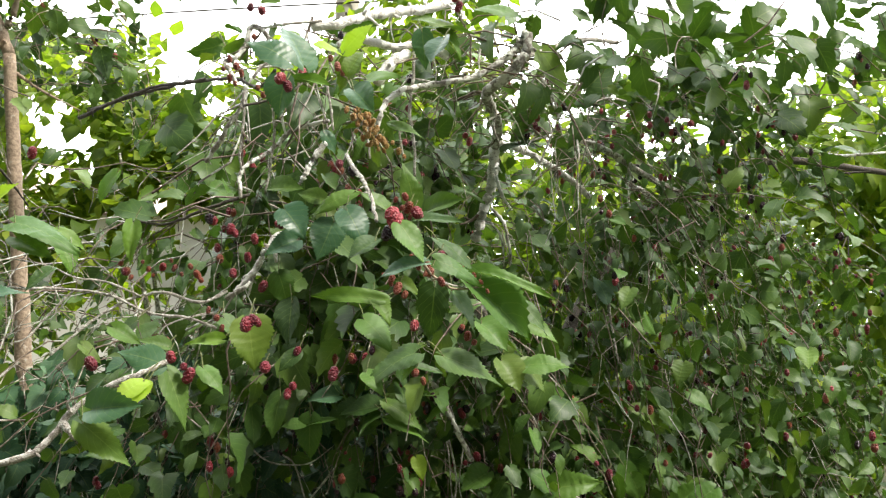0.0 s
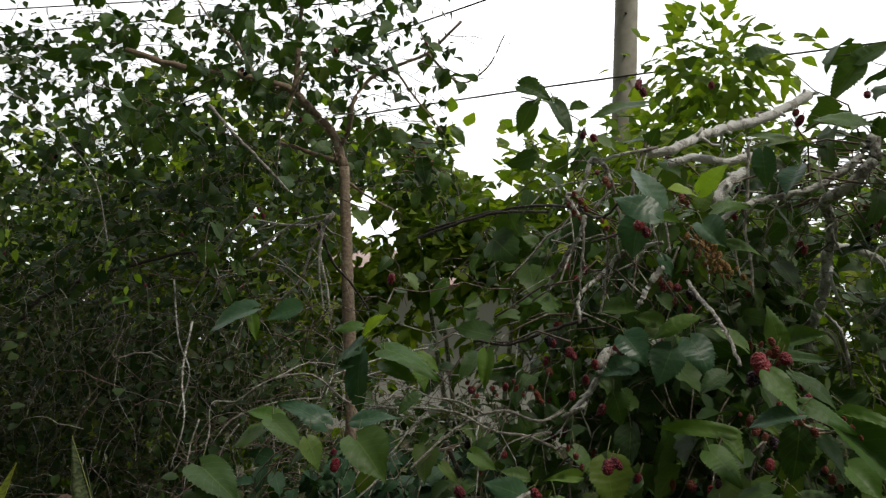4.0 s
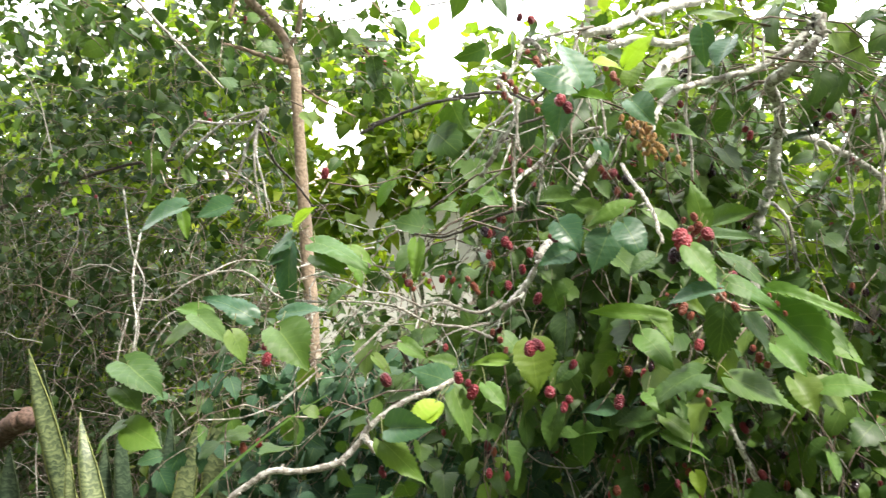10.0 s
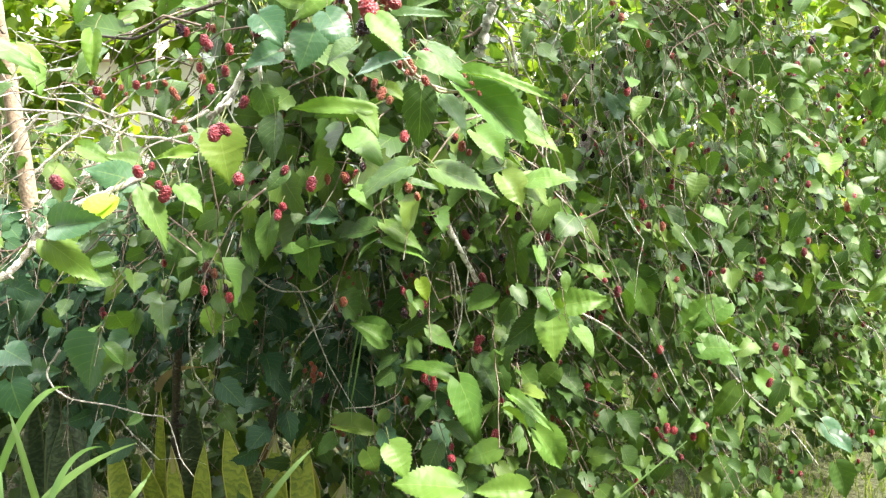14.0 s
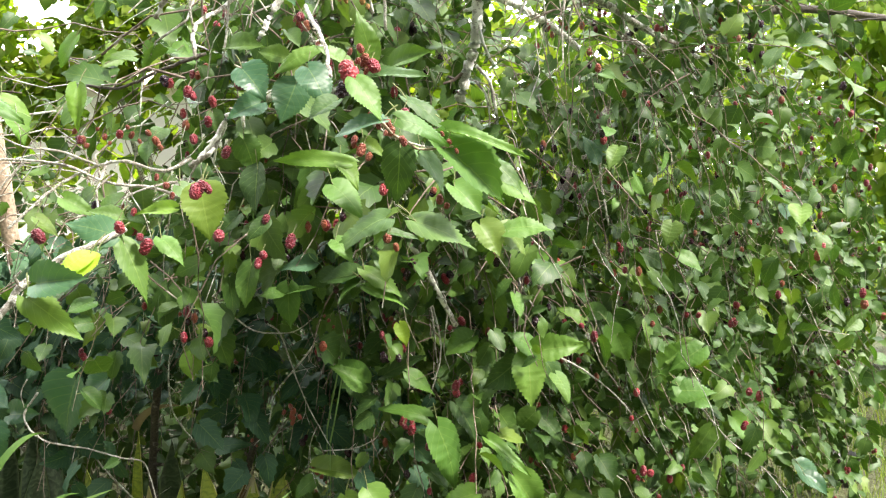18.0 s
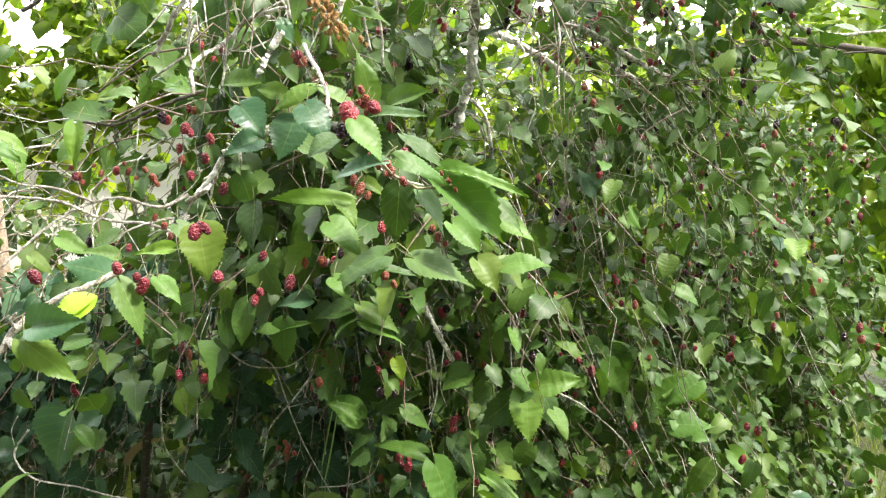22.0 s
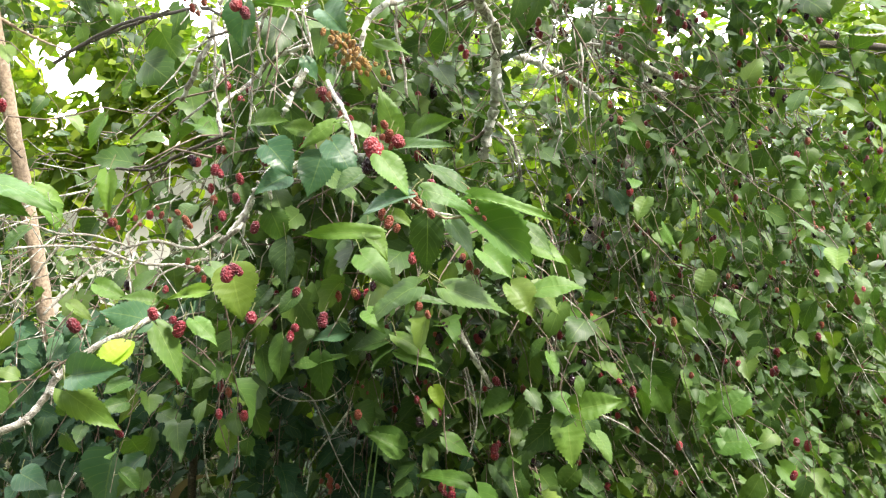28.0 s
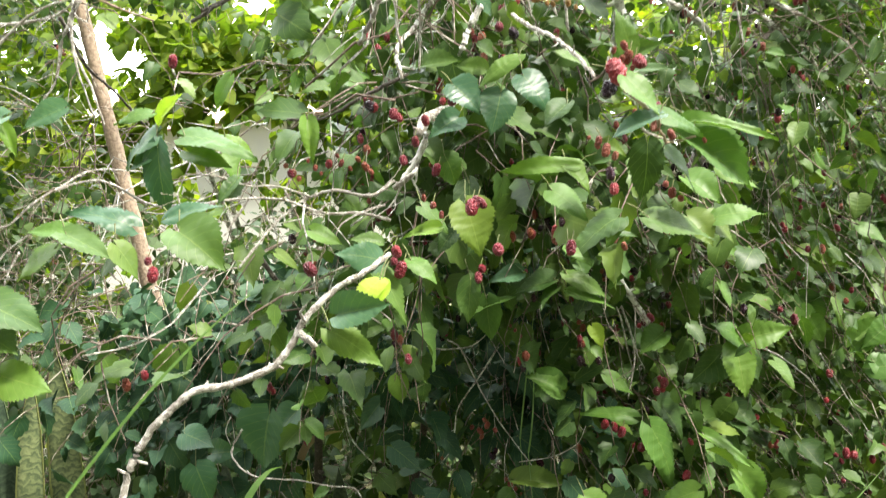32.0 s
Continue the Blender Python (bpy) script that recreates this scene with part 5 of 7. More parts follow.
near_leaf(main, (0.281, 1.800, 0.822), (0.344, 1.780, 0.775), 0.64, -22, 0)
near_leaf(main, (0.935, 2.000, 0.662), (0.985, 1.970, 0.631), 0.70, -22, 2)
near_leaf(main, (0.531, 1.800, 1.001), (0.582, 1.790, 1.022), 0.62, 10, 1)
near_leaf(low, (-0.729, 1.660, 0.978), (-0.770, 1.665, 0.859), 0.95, 18, 2)
near_leaf(low, (-0.683, 1.700, 0.969), (-0.747, 1.690, 0.912), 0.90, 18, 2)
near_leaf(low, (-0.858, 1.560, 0.912), (-0.830, 1.540, 0.844), 0.95, 10, 2)
near_leaf(low, (-0.889, 1.600, 0.969), (-0.824, 1.570, 0.954), 0.80, 0, 2)
near_leaf(low, (-0.524, 1.850, 0.934), (-0.581, 1.830, 0.878), 0.64, -12, 2)
near_leaf(low, (-0.491, 1.850, 0.773), (-0.426, 1.840, 0.795), 0.64, 25, 2)
near_leaf(low, (-0.602, 1.560, 0.844), (-0.632, 1.550, 0.833), 0.70, 18, 1)
near_leaf(low, (-0.845, 1.620, 0.917), (-0.782, 1.590, 0.931), 0.70, 18, 2)
near_leaf(main, (0.532, 1.750, 0.943), (0.612, 1.720, 0.958), 0.66, 10, 1)
near_leaf(main, (0.599, 1.870, 1.023), (0.535, 1.850, 0.961), 0.55, 15, 1)
near_leaf(main, (0.386, 1.930, 1.442), (0.367, 1.930, 1.508), 0.70, 10, 2)
near_leaf(main, (0.470, 1.900, 1.391), (0.540, 1.900, 1.337), 0.55, 20, 1)
near_leaf(main, (0.397, 1.750, 1.108), (0.444, 1.750, 1.035), 0.63, 0, 0)
near_leaf(main, (0.045, 1.400, 1.956), (0.135, 1.380, 1.963), 0.59, 25, 1)
near_leaf(main, (-0.238, 1.200, 1.932), (-0.325, 1.200, 1.929), 0.55, 20, 0)
near_leaf(main, (-0.469, 1.300, 2.014), (-0.410, 1.300, 1.996), 0.63, 10, 0)
near_leaf(main, (-0.446, 1.300, 1.976), (-0.480, 1.300, 1.924), 0.63, 10, 0)
near_leaf(main, (-0.404, 1.300, 1.975), (-0.370, 1.300, 1.917), 0.63, 10, 0)
near_leaf(main, (-0.660, 1.600, 2.143), (-0.716, 1.600, 2.172), 0.55, 10, 0)
near_leaf(main, (-0.736, 1.700, 2.065), (-0.698, 1.700, 2.029), 0.55, 10, 0)
near_leaf(main, (-0.050, 1.350, 1.900), (0.034, 1.350, 1.908), 0.41, 40, 0)
near_leaf(main, (-0.021, 1.350, 1.894), (0.021, 1.350, 1.859), 0.55, 20, 1)
near_leaf(main, (-0.055, 1.300, 1.875), (-0.049, 1.300, 1.817), 0.63, 0, 2)
near_leaf(main, (0.128, 1.600, 2.134), (0.191, 1.600, 2.167), 0.63, 0, 0)
near_leaf(main, (0.128, 1.600, 2.123), (0.076, 1.600, 2.054), 0.63, 0, 0)
near_leaf(main, (-0.012, 1.350, 1.899), (-0.069, 1.350, 1.941), 0.55, 0, 0)
near_leaf(main, (0.263, 1.700, 2.070), (0.316, 1.700, 2.045), 0.55, 0, 0)
near_leaf(main, (-0.069, 1.600, 2.155), (-0.014, 1.600, 2.177), 0.63, 0, 0)
near_leaf(main, (0.003, 1.700, 1.672), (0.078, 1.700, 1.666), 0.41, 30, 1)
near_leaf(main, (0.122, 1.800, 1.777), (0.193, 1.800, 1.806), 0.55, 20, 0)
near_leaf(main, (0.521, 1.800, 0.983), (0.596, 1.800, 1.041), 0.63, 0, 1)
near_leaf(main, (0.541, 1.750, 0.953), (0.637, 1.750, 0.919), 0.59, 0, 1)
near_leaf(main, (0.942, 2.050, 0.671), (1.024, 2.050, 0.606), 0.63, 0, 2)
near_leaf(main, (0.930, 1.950, 0.603), (0.975, 1.950, 0.514), 0.63, 0, 0)
near_leaf(main, (0.382, 1.700, 1.090), (0.418, 1.700, 1.030), 0.63, 0, 1)
near_leaf(main, (0.696, 1.850, 0.856), (0.762, 1.850, 0.790), 0.55, 0, 1)
near_leaf(main, (0.630, 1.800, 0.845), (0.583, 1.800, 0.767), 0.55, 0, 0)
near_leaf(main, (1.262, 2.600, 1.972), (1.384, 2.600, 1.986), 0.63, 20, 0)
near_leaf(main, (1.218, 2.700, 1.905), (1.345, 2.700, 1.883), 0.48, 20, 0)
near_leaf(main, (0.796, 2.100, 1.034), (0.881, 2.100, 1.025), 0.63, 0, 0)
near_leaf(main, (0.931, 2.200, 1.329), (0.982, 2.200, 1.275), 0.63, 0, 2)
near_leaf(main, (0.537, 2.000, 1.168), (0.598, 2.000, 1.125), 0.63, 0, 1)
near_leaf(main, (0.388, 1.800, 1.074), (0.443, 1.800, 1.048), 0.63, 0, 0)
near_leaf(main, (0.151, 1.800, 1.808), (0.211, 1.800, 1.794), 0.48, 20, 0)
near_leaf(main, (0.225, 1.800, 1.872), (0.297, 1.800, 1.858), 0.48, 20, 0)
near_leaf(main, (0.668, 2.400, 1.847), (0.757, 2.400, 1.853), 0.41, 30, 1)

# sprigs whose lime colour stands in for light shining through the leaves
for x, y, z in ((-2.76, 2.30, 1.91), (-2.79, 2.30, 1.88), (-2.56, 2.40, 1.99), (-2.53, 2.40, 1.97), (-2.84, 1.90, 1.30), (-2.83, 1.90, 1.22), (-2.14, 2.30, 1.66), (-2.80, 2.00, 1.58), (-2.25, 2.30, 1.81)):
    r = np.random.default_rng(int(z * 1000))
    for k in range(7):
        o = np.array((x, y, z)) + r.normal(0, 0.045, 3)
        near_leaf(thicket, o, o + r.normal(0, 0.014, 3) + (0, -0.008, -0.026), 0.6, 10, 3 if k % 3 else 1)

fruit(main, RED, -0.075, 0.972, 1.525, plump=1.45)
fruit(main, RED, -0.062, 0.975, 1.517)
fruit(main, RED, -0.045, 0.980, 1.526)
fruit(main, BLACK, -0.077, 0.985, 1.503, plump=1.3)
fruit(main, BLACK, -0.071, 0.990, 1.504)
fruit(main, PINK, -0.058, 0.980, 1.529)
fruit(main, PINK, -0.050, 0.980, 1.534)
fruit(main, GREENISH, -0.154, 1.245, 1.720)
fruit(main, GREENISH, -0.159, 1.240, 1.708)
fruit(main, GREENISH, -0.148, 1.235, 1.703)
fruit(main, GREENISH, -0.135, 1.250, 1.713)
fruit(main, GREENISH, -0.140, 1.235, 1.695)
fruit(main, GREENISH, -0.131, 1.245, 1.701)
fruit(main, GREENISH, -0.143, 1.240, 1.671)
fruit(main, GREENISH, -0.132, 1.235, 1.677)
fruit(main, GREENISH, -0.126, 1.240, 1.665)
fruit(main, GREENISH, -0.115, 1.245, 1.676)
fruit(main, GREENISH, -0.120, 1.240, 1.664)
fruit(main, GREENISH, -0.111, 1.235, 1.670)
fruit(main, GREENISH, -0.085, 1.245, 1.655)
fruit(main, RED, -0.187, 1.300, 1.642)
fruit(main, RED, -0.334, 1.300, 1.484)
fruit(main, RED, -0.357, 1.300, 1.456)
fruit(main, RED, -0.251, 1.300, 1.273)
fruit(main, RED, -0.256, 1.300, 1.262)
fruit(main, RED, -0.241, 1.300, 1.331)
fruit(main, RED, 0.031, 1.660, 1.774)
fruit(main, RED, 0.039, 1.660, 1.765)
fruit(main, RED, -0.097, 1.660, 1.830)
fruit(main, RED, -0.270, 1.250, 1.533)
fruit(main, RED, -0.313, 1.250, 1.511)
fruit(main, RED, -0.048, 1.200, 1.381)
fruit(main, RED, -0.011, 1.050, 1.477)
fruit(main, RED, -0.245, 1.250, 1.782)
fruit(main, RED, -0.207, 0.950, 1.677)
fruit(main, RED, -0.212, 0.950, 1.685)
fruit(main, PINK, -0.451, 1.300, 1.460)
fruit(main, PINK, -0.531, 1.300, 1.453)
fruit(main, PINK, -0.294, 1.000, 1.384)
fruit(main, PINK, -0.420, 1.300, 1.452)
fruit(main, PINK, -0.495, 1.300, 1.456)
fruit(main, BLACK, -0.403, 1.300, 1.547)
fruit(main, BLACK, -0.394, 1.300, 1.544)
fruit(main, BLACK, -0.170, 1.300, 1.633)
fruit(main, BLACK, -0.176, 1.300, 1.577)
fruit(main, BLACK, -0.039, 1.300, 1.406)
fruit(main, BLACK, 0.025, 1.200, 1.375)
fruit(main, PINK, -0.021, 1.000, 1.452)
fruit(main, PINK, -0.038, 1.000, 1.458)
fruit(main, PINK, 0.033, 1.200, 1.367)
fruit(main, PINK, 0.044, 1.100, 1.441)
fruit(main, PINK, -0.067, 1.100, 1.435)
fruit(main, PINK, -0.082, 1.100, 1.437)
fruit(main, PINK, -0.046, 1.250, 1.304)
fruit(main, RED, -0.240, 0.970, 1.384)
fruit(main, RED, -0.246, 0.970, 1.383)
fruit(main, RED, -0.358, 1.080, 1.316)
fruit(main, RED, -0.346, 1.080, 1.309)
fruit(main, RED, -0.163, 1.800, 1.203)
fruit(main, RED, -0.161, 1.800, 1.184)
fruit(main, RED, 0.056, 1.660, 1.097)
fruit(main, RED, 0.064, 1.660, 1.106)
fruit(main, RED, 0.048, 1.660, 1.088)
fruit(main, RED, 0.030, 1.660, 1.195)
fruit(main, BLACK, 0.108, 1.660, 1.144)
fruit(main, BLACK, 0.041, 1.660, 1.201)
fruit(main, PINK, 0.119, 1.660, 1.136)
fruit(main, PINK, -0.064, 1.660, 1.097)
fruit(main, PINK, -0.201, 1.660, 1.100)
fruit(main, PINK, -0.276, 1.660, 0.912)
fruit(main, RED, 0.065, 1.600, 0.992)
fruit(main, RED, 0.061, 1.600, 0.971)
fruit(main, RED, -0.031, 1.600, 0.909)
fruit(main, RED, -0.042, 1.600, 0.914)
fruit(main, RED, 0.302, 1.600, 1.106)
fruit(main, RED, 0.331, 1.600, 1.091)
fruit(main, RED, 0.449, 1.980, 1.236)
fruit(main, RED, 0.459, 1.980, 1.226)
fruit(main, RED, 0.663, 2.200, 1.353)
fruit(main, RED, 0.807, 3.000, 1.554)
fruit(main, RED, 0.793, 3.000, 1.544)
fruit(main, RED, 0.661, 2.200, 1.199)
fruit(main, RED, 0.670, 2.200, 1.357)
fruit(main, RED, 0.572, 2.200, 1.261)
fruit(main, RED, 0.580, 2.200, 1.276)
fruit(main, RED, 0.995, 2.800, 1.649)
fruit(main, RED, 0.989, 2.800, 1.634)
fruit(main, RED, 0.622, 2.800, 2.109)
fruit(main, RED, 0.637, 2.800, 2.081)
fruit(main, RED, 0.715, 2.800, 2.022)
fruit(main, RED, 0.785, 2.800, 2.026)
fruit(main, RED, 0.553, 2.800, 1.945)
fruit(main, RED, 0.733, 2.800, 1.940)
fruit(main, RED, 1.035, 2.800, 1.824)
fruit(main, RED, 1.259, 2.800, 1.534)
fruit(main, RED, 1.269, 2.800, 1.496)
fruit(main, RED, 0.256, 2.100, 1.727)
fruit(main, BLACK, 0.360, 2.200, 1.574)
fruit(main, BLACK, 0.372, 2.200, 1.401)
fruit(main, BLACK, 0.349, 2.200, 1.394)
fruit(main, BLACK, 0.520, 2.200, 1.815)
fruit(main, BLACK, 0.527, 2.200, 1.786)
fruit(main, BLACK, 0.726, 2.200, 1.706)
fruit(main, BLACK, 0.822, 2.200, 1.682)
fruit(main, BLACK, 0.565, 2.200, 1.306)
fruit(main, BLACK, 0.530, 2.200, 1.502)
fruit(main, BLACK, 0.739, 2.200, 1.490)
fruit(main, BLACK, 0.729, 2.200, 1.228)
fruit(main, BLACK, 0.342, 2.200, 1.394)
fruit(main, PINK, 0.447, 2.200, 1.452)
fruit(main, PINK, 0.469, 2.200, 1.384)
fruit(main, PINK, 0.434, 2.200, 1.557)
fruit(main, PINK, 0.764, 2.200, 1.779)
fruit(main, PINK, 0.290, 2.200, 1.421)
fruit(main, PINK, 0.237, 2.200, 1.830)
fruit(main, PINK, 0.275, 2.200, 1.866)
fruit(main, PINK, 0.334, 2.200, 1.798)
fruit(main, PINK, 0.414, 1.800, 1.142)
fruit(main, RED, 0.458, 1.780, 0.929)
fruit(main, RED, 0.449, 1.780, 0.867)
fruit(main, RED, 0.703, 1.780, 0.857)
fruit(main, RED, 0.591, 1.780, 1.099)
fruit(main, RED, 0.669, 1.780, 1.122)
fruit(main, RED, 0.242, 1.780, 0.896)
fruit(main, RED, -0.457, 1.000, 1.326)
fruit(main, RED, -0.731, 1.700, 1.026)
fruit(main, RED, -0.737, 1.700, 1.018)
fruit(main, RED, 0.010, 1.520, 0.801)
fruit(main, RED, 0.005, 1.520, 0.779)
fruit(main, RED, 0.007, 1.520, 0.756)
fruit(main, RED, 0.063, 1.520, 1.010)
fruit(main, RED, 0.058, 1.520, 0.992)
fruit(main, RED, -0.022, 1.520, 0.923)
fruit(main, RED, -0.041, 1.520, 0.925)
fruit(main, RED, 0.010, 1.520, 0.890)
fruit(main, RED, 0.102, 1.550, 0.881)
fruit(main, RED, 0.097, 1.550, 0.819)
fruit(main, RED, 0.446, 1.750, 0.755)
fruit(main, RED, 0.471, 1.750, 0.765)
fruit(main, RED, 0.457, 1.750, 0.743)
fruit(main, RED, 0.489, 1.750, 0.756)
fruit(main, PINK, -0.232, 1.750, 0.737)
fruit(main, PINK, -0.244, 1.750, 0.750)
fruit(main, PINK, -0.257, 1.750, 0.717)
fruit(main, PINK, -0.303, 1.750, 0.873)
fruit(main, PINK, -0.386, 1.750, 0.817)
fruit(main, BLACK, -0.280, 1.750, 0.817)
fruit(main, BLACK, -0.267, 1.750, 0.826)
fruit(main, BLACK, -0.181, 1.750, 0.795)
fruit(main, RED, -0.696, 1.100, 1.347)
fruit(main, RED, -0.690, 1.100, 1.333)
fruit(main, RED, -0.843, 0.955, 1.314)
fruit(main, RED, -0.839, 0.955, 1.306)
fruit(main, RED, -1.587, 2.200, 1.969)
fruit(main, RED, -1.568, 2.200, 1.949)
fruit(main, RED, -1.601, 2.200, 1.941)
fruit(main, RED, -0.701, 1.300, 1.652)
fruit(main, RED, -0.538, 1.300, 1.453)
fruit(main, RED, -0.393, 1.300, 1.543)
fruit(main, RED, -0.358, 1.300, 1.522)
fruit(main, RED, -0.362, 1.300, 1.531)
fruit(main, RED, -0.283, 1.300, 1.538)
fruit(main, RED, -0.301, 1.300, 1.438)
fruit(main, RED, -0.472, 1.300, 1.462)
fruit(main, PINK, -0.327, 1.150, 1.759)
fruit(main, PINK, -0.336, 1.150, 1.741)
fruit(main, PINK, -0.289, 1.150, 1.791)
fruit(main, PINK, -0.283, 1.150, 1.715)
fruit(main, PINK, -0.175, 1.150, 1.763)
fruit(main, RED, -0.342, 0.970, 1.338)
fruit(main, RED, -0.223, 0.970, 1.328)
fruit(main, RED, -0.136, 0.970, 1.325)
fruit(main, RED, -0.239, 0.970, 1.386)
fruit(main, RED, -2.176, 2.400, 1.723)
fruit(main, RED, -2.271, 2.400, 1.666)
fruit(main, RED, -2.897, 2.400, 1.842)
fruit(main, RED, -2.040, 2.400, 1.918)
fruit(main, RED, -0.277, 1.500, 2.074)
fruit(main, RED, -0.141, 1.500, 2.062)
fruit(main, RED, 0.129, 1.500, 2.024)
fruit(main, RED, 0.357, 1.500, 2.042)
fruit(main, RED, 0.372, 1.500, 2.030)
fruit(main, RED, 0.001, 1.350, 1.949)
fruit(main, RED, 0.010, 1.350, 1.939)
fruit(main, RED, -0.359, 1.350, 1.927)
fruit(main, RED, -0.343, 1.350, 1.921)
fruit(main, RED, -0.264, 1.350, 2.015)
fruit(main, RED, -0.257, 1.350, 2.004)
fruit(main, RED, 0.373, 1.800, 1.820)
fruit(main, RED, 0.242, 1.800, 1.831)
fruit(main, RED, 0.367, 1.800, 1.788)
fruit(main, RED, 0.545, 1.800, 1.847)
fruit(main, RED, 0.494, 1.800, 1.853)
fruit(main, RED, 0.200, 1.800, 1.824)


# gaps cleared to fit the camera's view of the bare wood
for x, y, z, r in ((0.113, 1.93, 1.79, 0.05), (0.10, 1.97, 1.70, 0.05), (0.073, 2.0, 1.58, 0.06), (0.06, 1.65, 1.83, 0.05), (-0.03, 1.32, 1.91, 0.06), (-0.16, 1.26, 1.875, 0.06), (-0.27, 1.22, 1.82, 0.06),
                   (0.10, 1.42, 1.90, 0.06), (0.0, 1.45, 1.85, 0.06), (-0.08, 1.4, 1.82, 0.05), (-0.366, 1.5, 1.49, 0.04), (-0.346, 1.35, 1.45, 0.05), (-0.475, 1.34, 1.44, 0.07), (-0.6, 1.27, 1.42, 0.07), (-0.7, 1.2, 1.40, 0.06),
                   (-0.334, 1.76, 1.07, 0.06), (-0.3, 1.75, 0.95, 0.05), (-0.25, 1.7, 0.85, 0.05), (0.05, 1.65, 1.1, 0.06), (0.02, 1.65, 1.0, 0.05), (0.28, 1.68, 1.03, 0.03), (0.38, 1.75, 0.96, 0.03),
                   (-0.77, 1.545, 0.93, 0.06), (-0.7, 1.53, 0.87, 0.05), (-0.62, 1.5, 0.82, 0.05), (-1.47, 2.56, 2.15, 0.03), (-1.45, 2.57, 1.95, 0.03), (-1.44, 2.57, 1.75, 0.03), (0.25, 1.98, 1.68, 0.02)):
    opening(x, y, z, r)
for x, z in ((-0.80, 0.73), (-0.75, 0.765), (-0.70, 0.775)):
    opening(x, 2.18, z, 0.05)
# camera sight lines cleared through the hedge for dapples of brightness
for x, z, r in ((-1.7, 1.9, 0.14), (-2.0, 1.72, 0.14), (-1.5, 1.7, 0.12), (-2.3, 1.85, 0.1), (-1.8, 1.52, 0.1), (-1.35, 1.55, 0.09), (-2.6, 2.68, 0.05), (-2.42, 2.45, 0.05), (-2.75, 2.5, 0.04), (-2.3, 2.62, 0.04), (-2.2, 2.25, 0.04), (-2.9, 2.3, 0.04), (-1.95, 2.35, 0.05), (-3.2, 2.45, 0.04), (-1.15, 1.7, 0.09), (-2.6, 1.6, 0.08)):
    opening(-0.02 + 1.27 * (x + 0.02), 6.6, 1.43 + 1.27 * (z - 1.43), r)


# glimpses of the white house between the stems
gleam = np.random.default_rng(21)
for k in range(26):
    opening(gleam.uniform(-3.0, -1.5), 6.6, gleam.uniform(1.62, 2.35), gleam.uniform(0.05, 0.1))


# the wedge of sky between the two trees
for x, z, r in ((-2.71, 4.32, 0.22), (-2.63, 3.67, 0.22), (-2.58, 4.19, 0.22)):
    opening(x, 7.7, z, r)
# sky over the far side of the weeping tree, and glimpses past the young one
for x, z, r in ((3.71, 3.29, 0.06), (3.29, 3.15, 0.06), (2.4, 3.17, 0.06), (-4.15, 3.3, 0.1), (-3.89, 3.02, 0.09), (-3.77, 2.94, 0.08)):
    opening(x, 7.7, z, r)
# sky and bright distance past the near crown
for x, z, r in ((-3.87, 2.92, 0.16), (-3.67, 3.12, 0.20), (-3.65, 2.75, 0.20), (-3.86, 2.52, 0.12), (-3.42, 2.72, 0.10), (-2.47, 3.36, 0.20), (-3.15, 1.99, 0.09), (-3.06, 1.85, 0.08), (-2.97, 1.74, 0.08), (-4.13, 3.11, 0.14), (-3.96, 0.84, 0.12), (-3.32, 1.75, 0.10), (-2.52, 2.08, 0.08)):
    for k in range(4):
        opening(x + gleam.normal(0, r * 0.7), 7.7, z + gleam.normal(0, r * 0.7), r * gleam.uniform(0.3, 0.55))
# crown cleared along the camera's view of the young tree's fork
for x, z in ((-1.47, 2.25), (-1.52, 2.36), (-1.60, 2.44), (-1.70, 2.52)):
    opening(x, 2.55, z, 0.03)


def face_y(x):
    """How far off the hanging outer face of the tree stands."""
    return float(np.interp(x, (-1.3, -0.6, -0.2, 0.35, 0.7, 1.0, 1.5, 2.4), (2.1, 1.95, 1.78, 1.76, 2.1, 2.6, 2.9, 3.1)))


def top_z(x):
    return float(np.interp(x, (-0.6, -0.2, 0.3, 0.8, 1.1, 1.5, 2.4), (1.75, 1.9, 2.05, 2.0, 1.85, 1.7, 1.6)))


# hanging curtain
for i in range(330):
    x = -0.35 + 1.7 * rng.random() ** 1.05
    bare_top = 0.5 if 0.12 < x < 0.45 else 0.25 if x < 0.95 and x > 0 else 0.1
    y = face_y(x) + abs(rng.normal(0.12, 0.25))
    if x > 1.0 and i % 2:
        continue
    spray(main, (x, y + 0.1, top_z(x) - rng.uniform(0, 0.45)), (rng.normal(0, 0.3), -0.35, 0.1), rng.uniform(0.5, 1.2), 3.0, 0.048, 0.032, bare_top, fruiting=0.12, thick=0.0016)
# the bushy lower skirt to the side
for i in range(330):
    x = rng.uniform(-0.1, 1.6)
    y = face_y(x) - 0.05 + abs(rng.normal(0, 0.25))
    spray(main, (x - 0.15, y + 0.12, rng.uniform(0.55, 1.35)), (rng.normal(0.3, 0.4), -0.4, 0.1), rng.uniform(0.25, 0.6), 1.8, 0.053, 0.034, 0.1, fruiting=0.08)
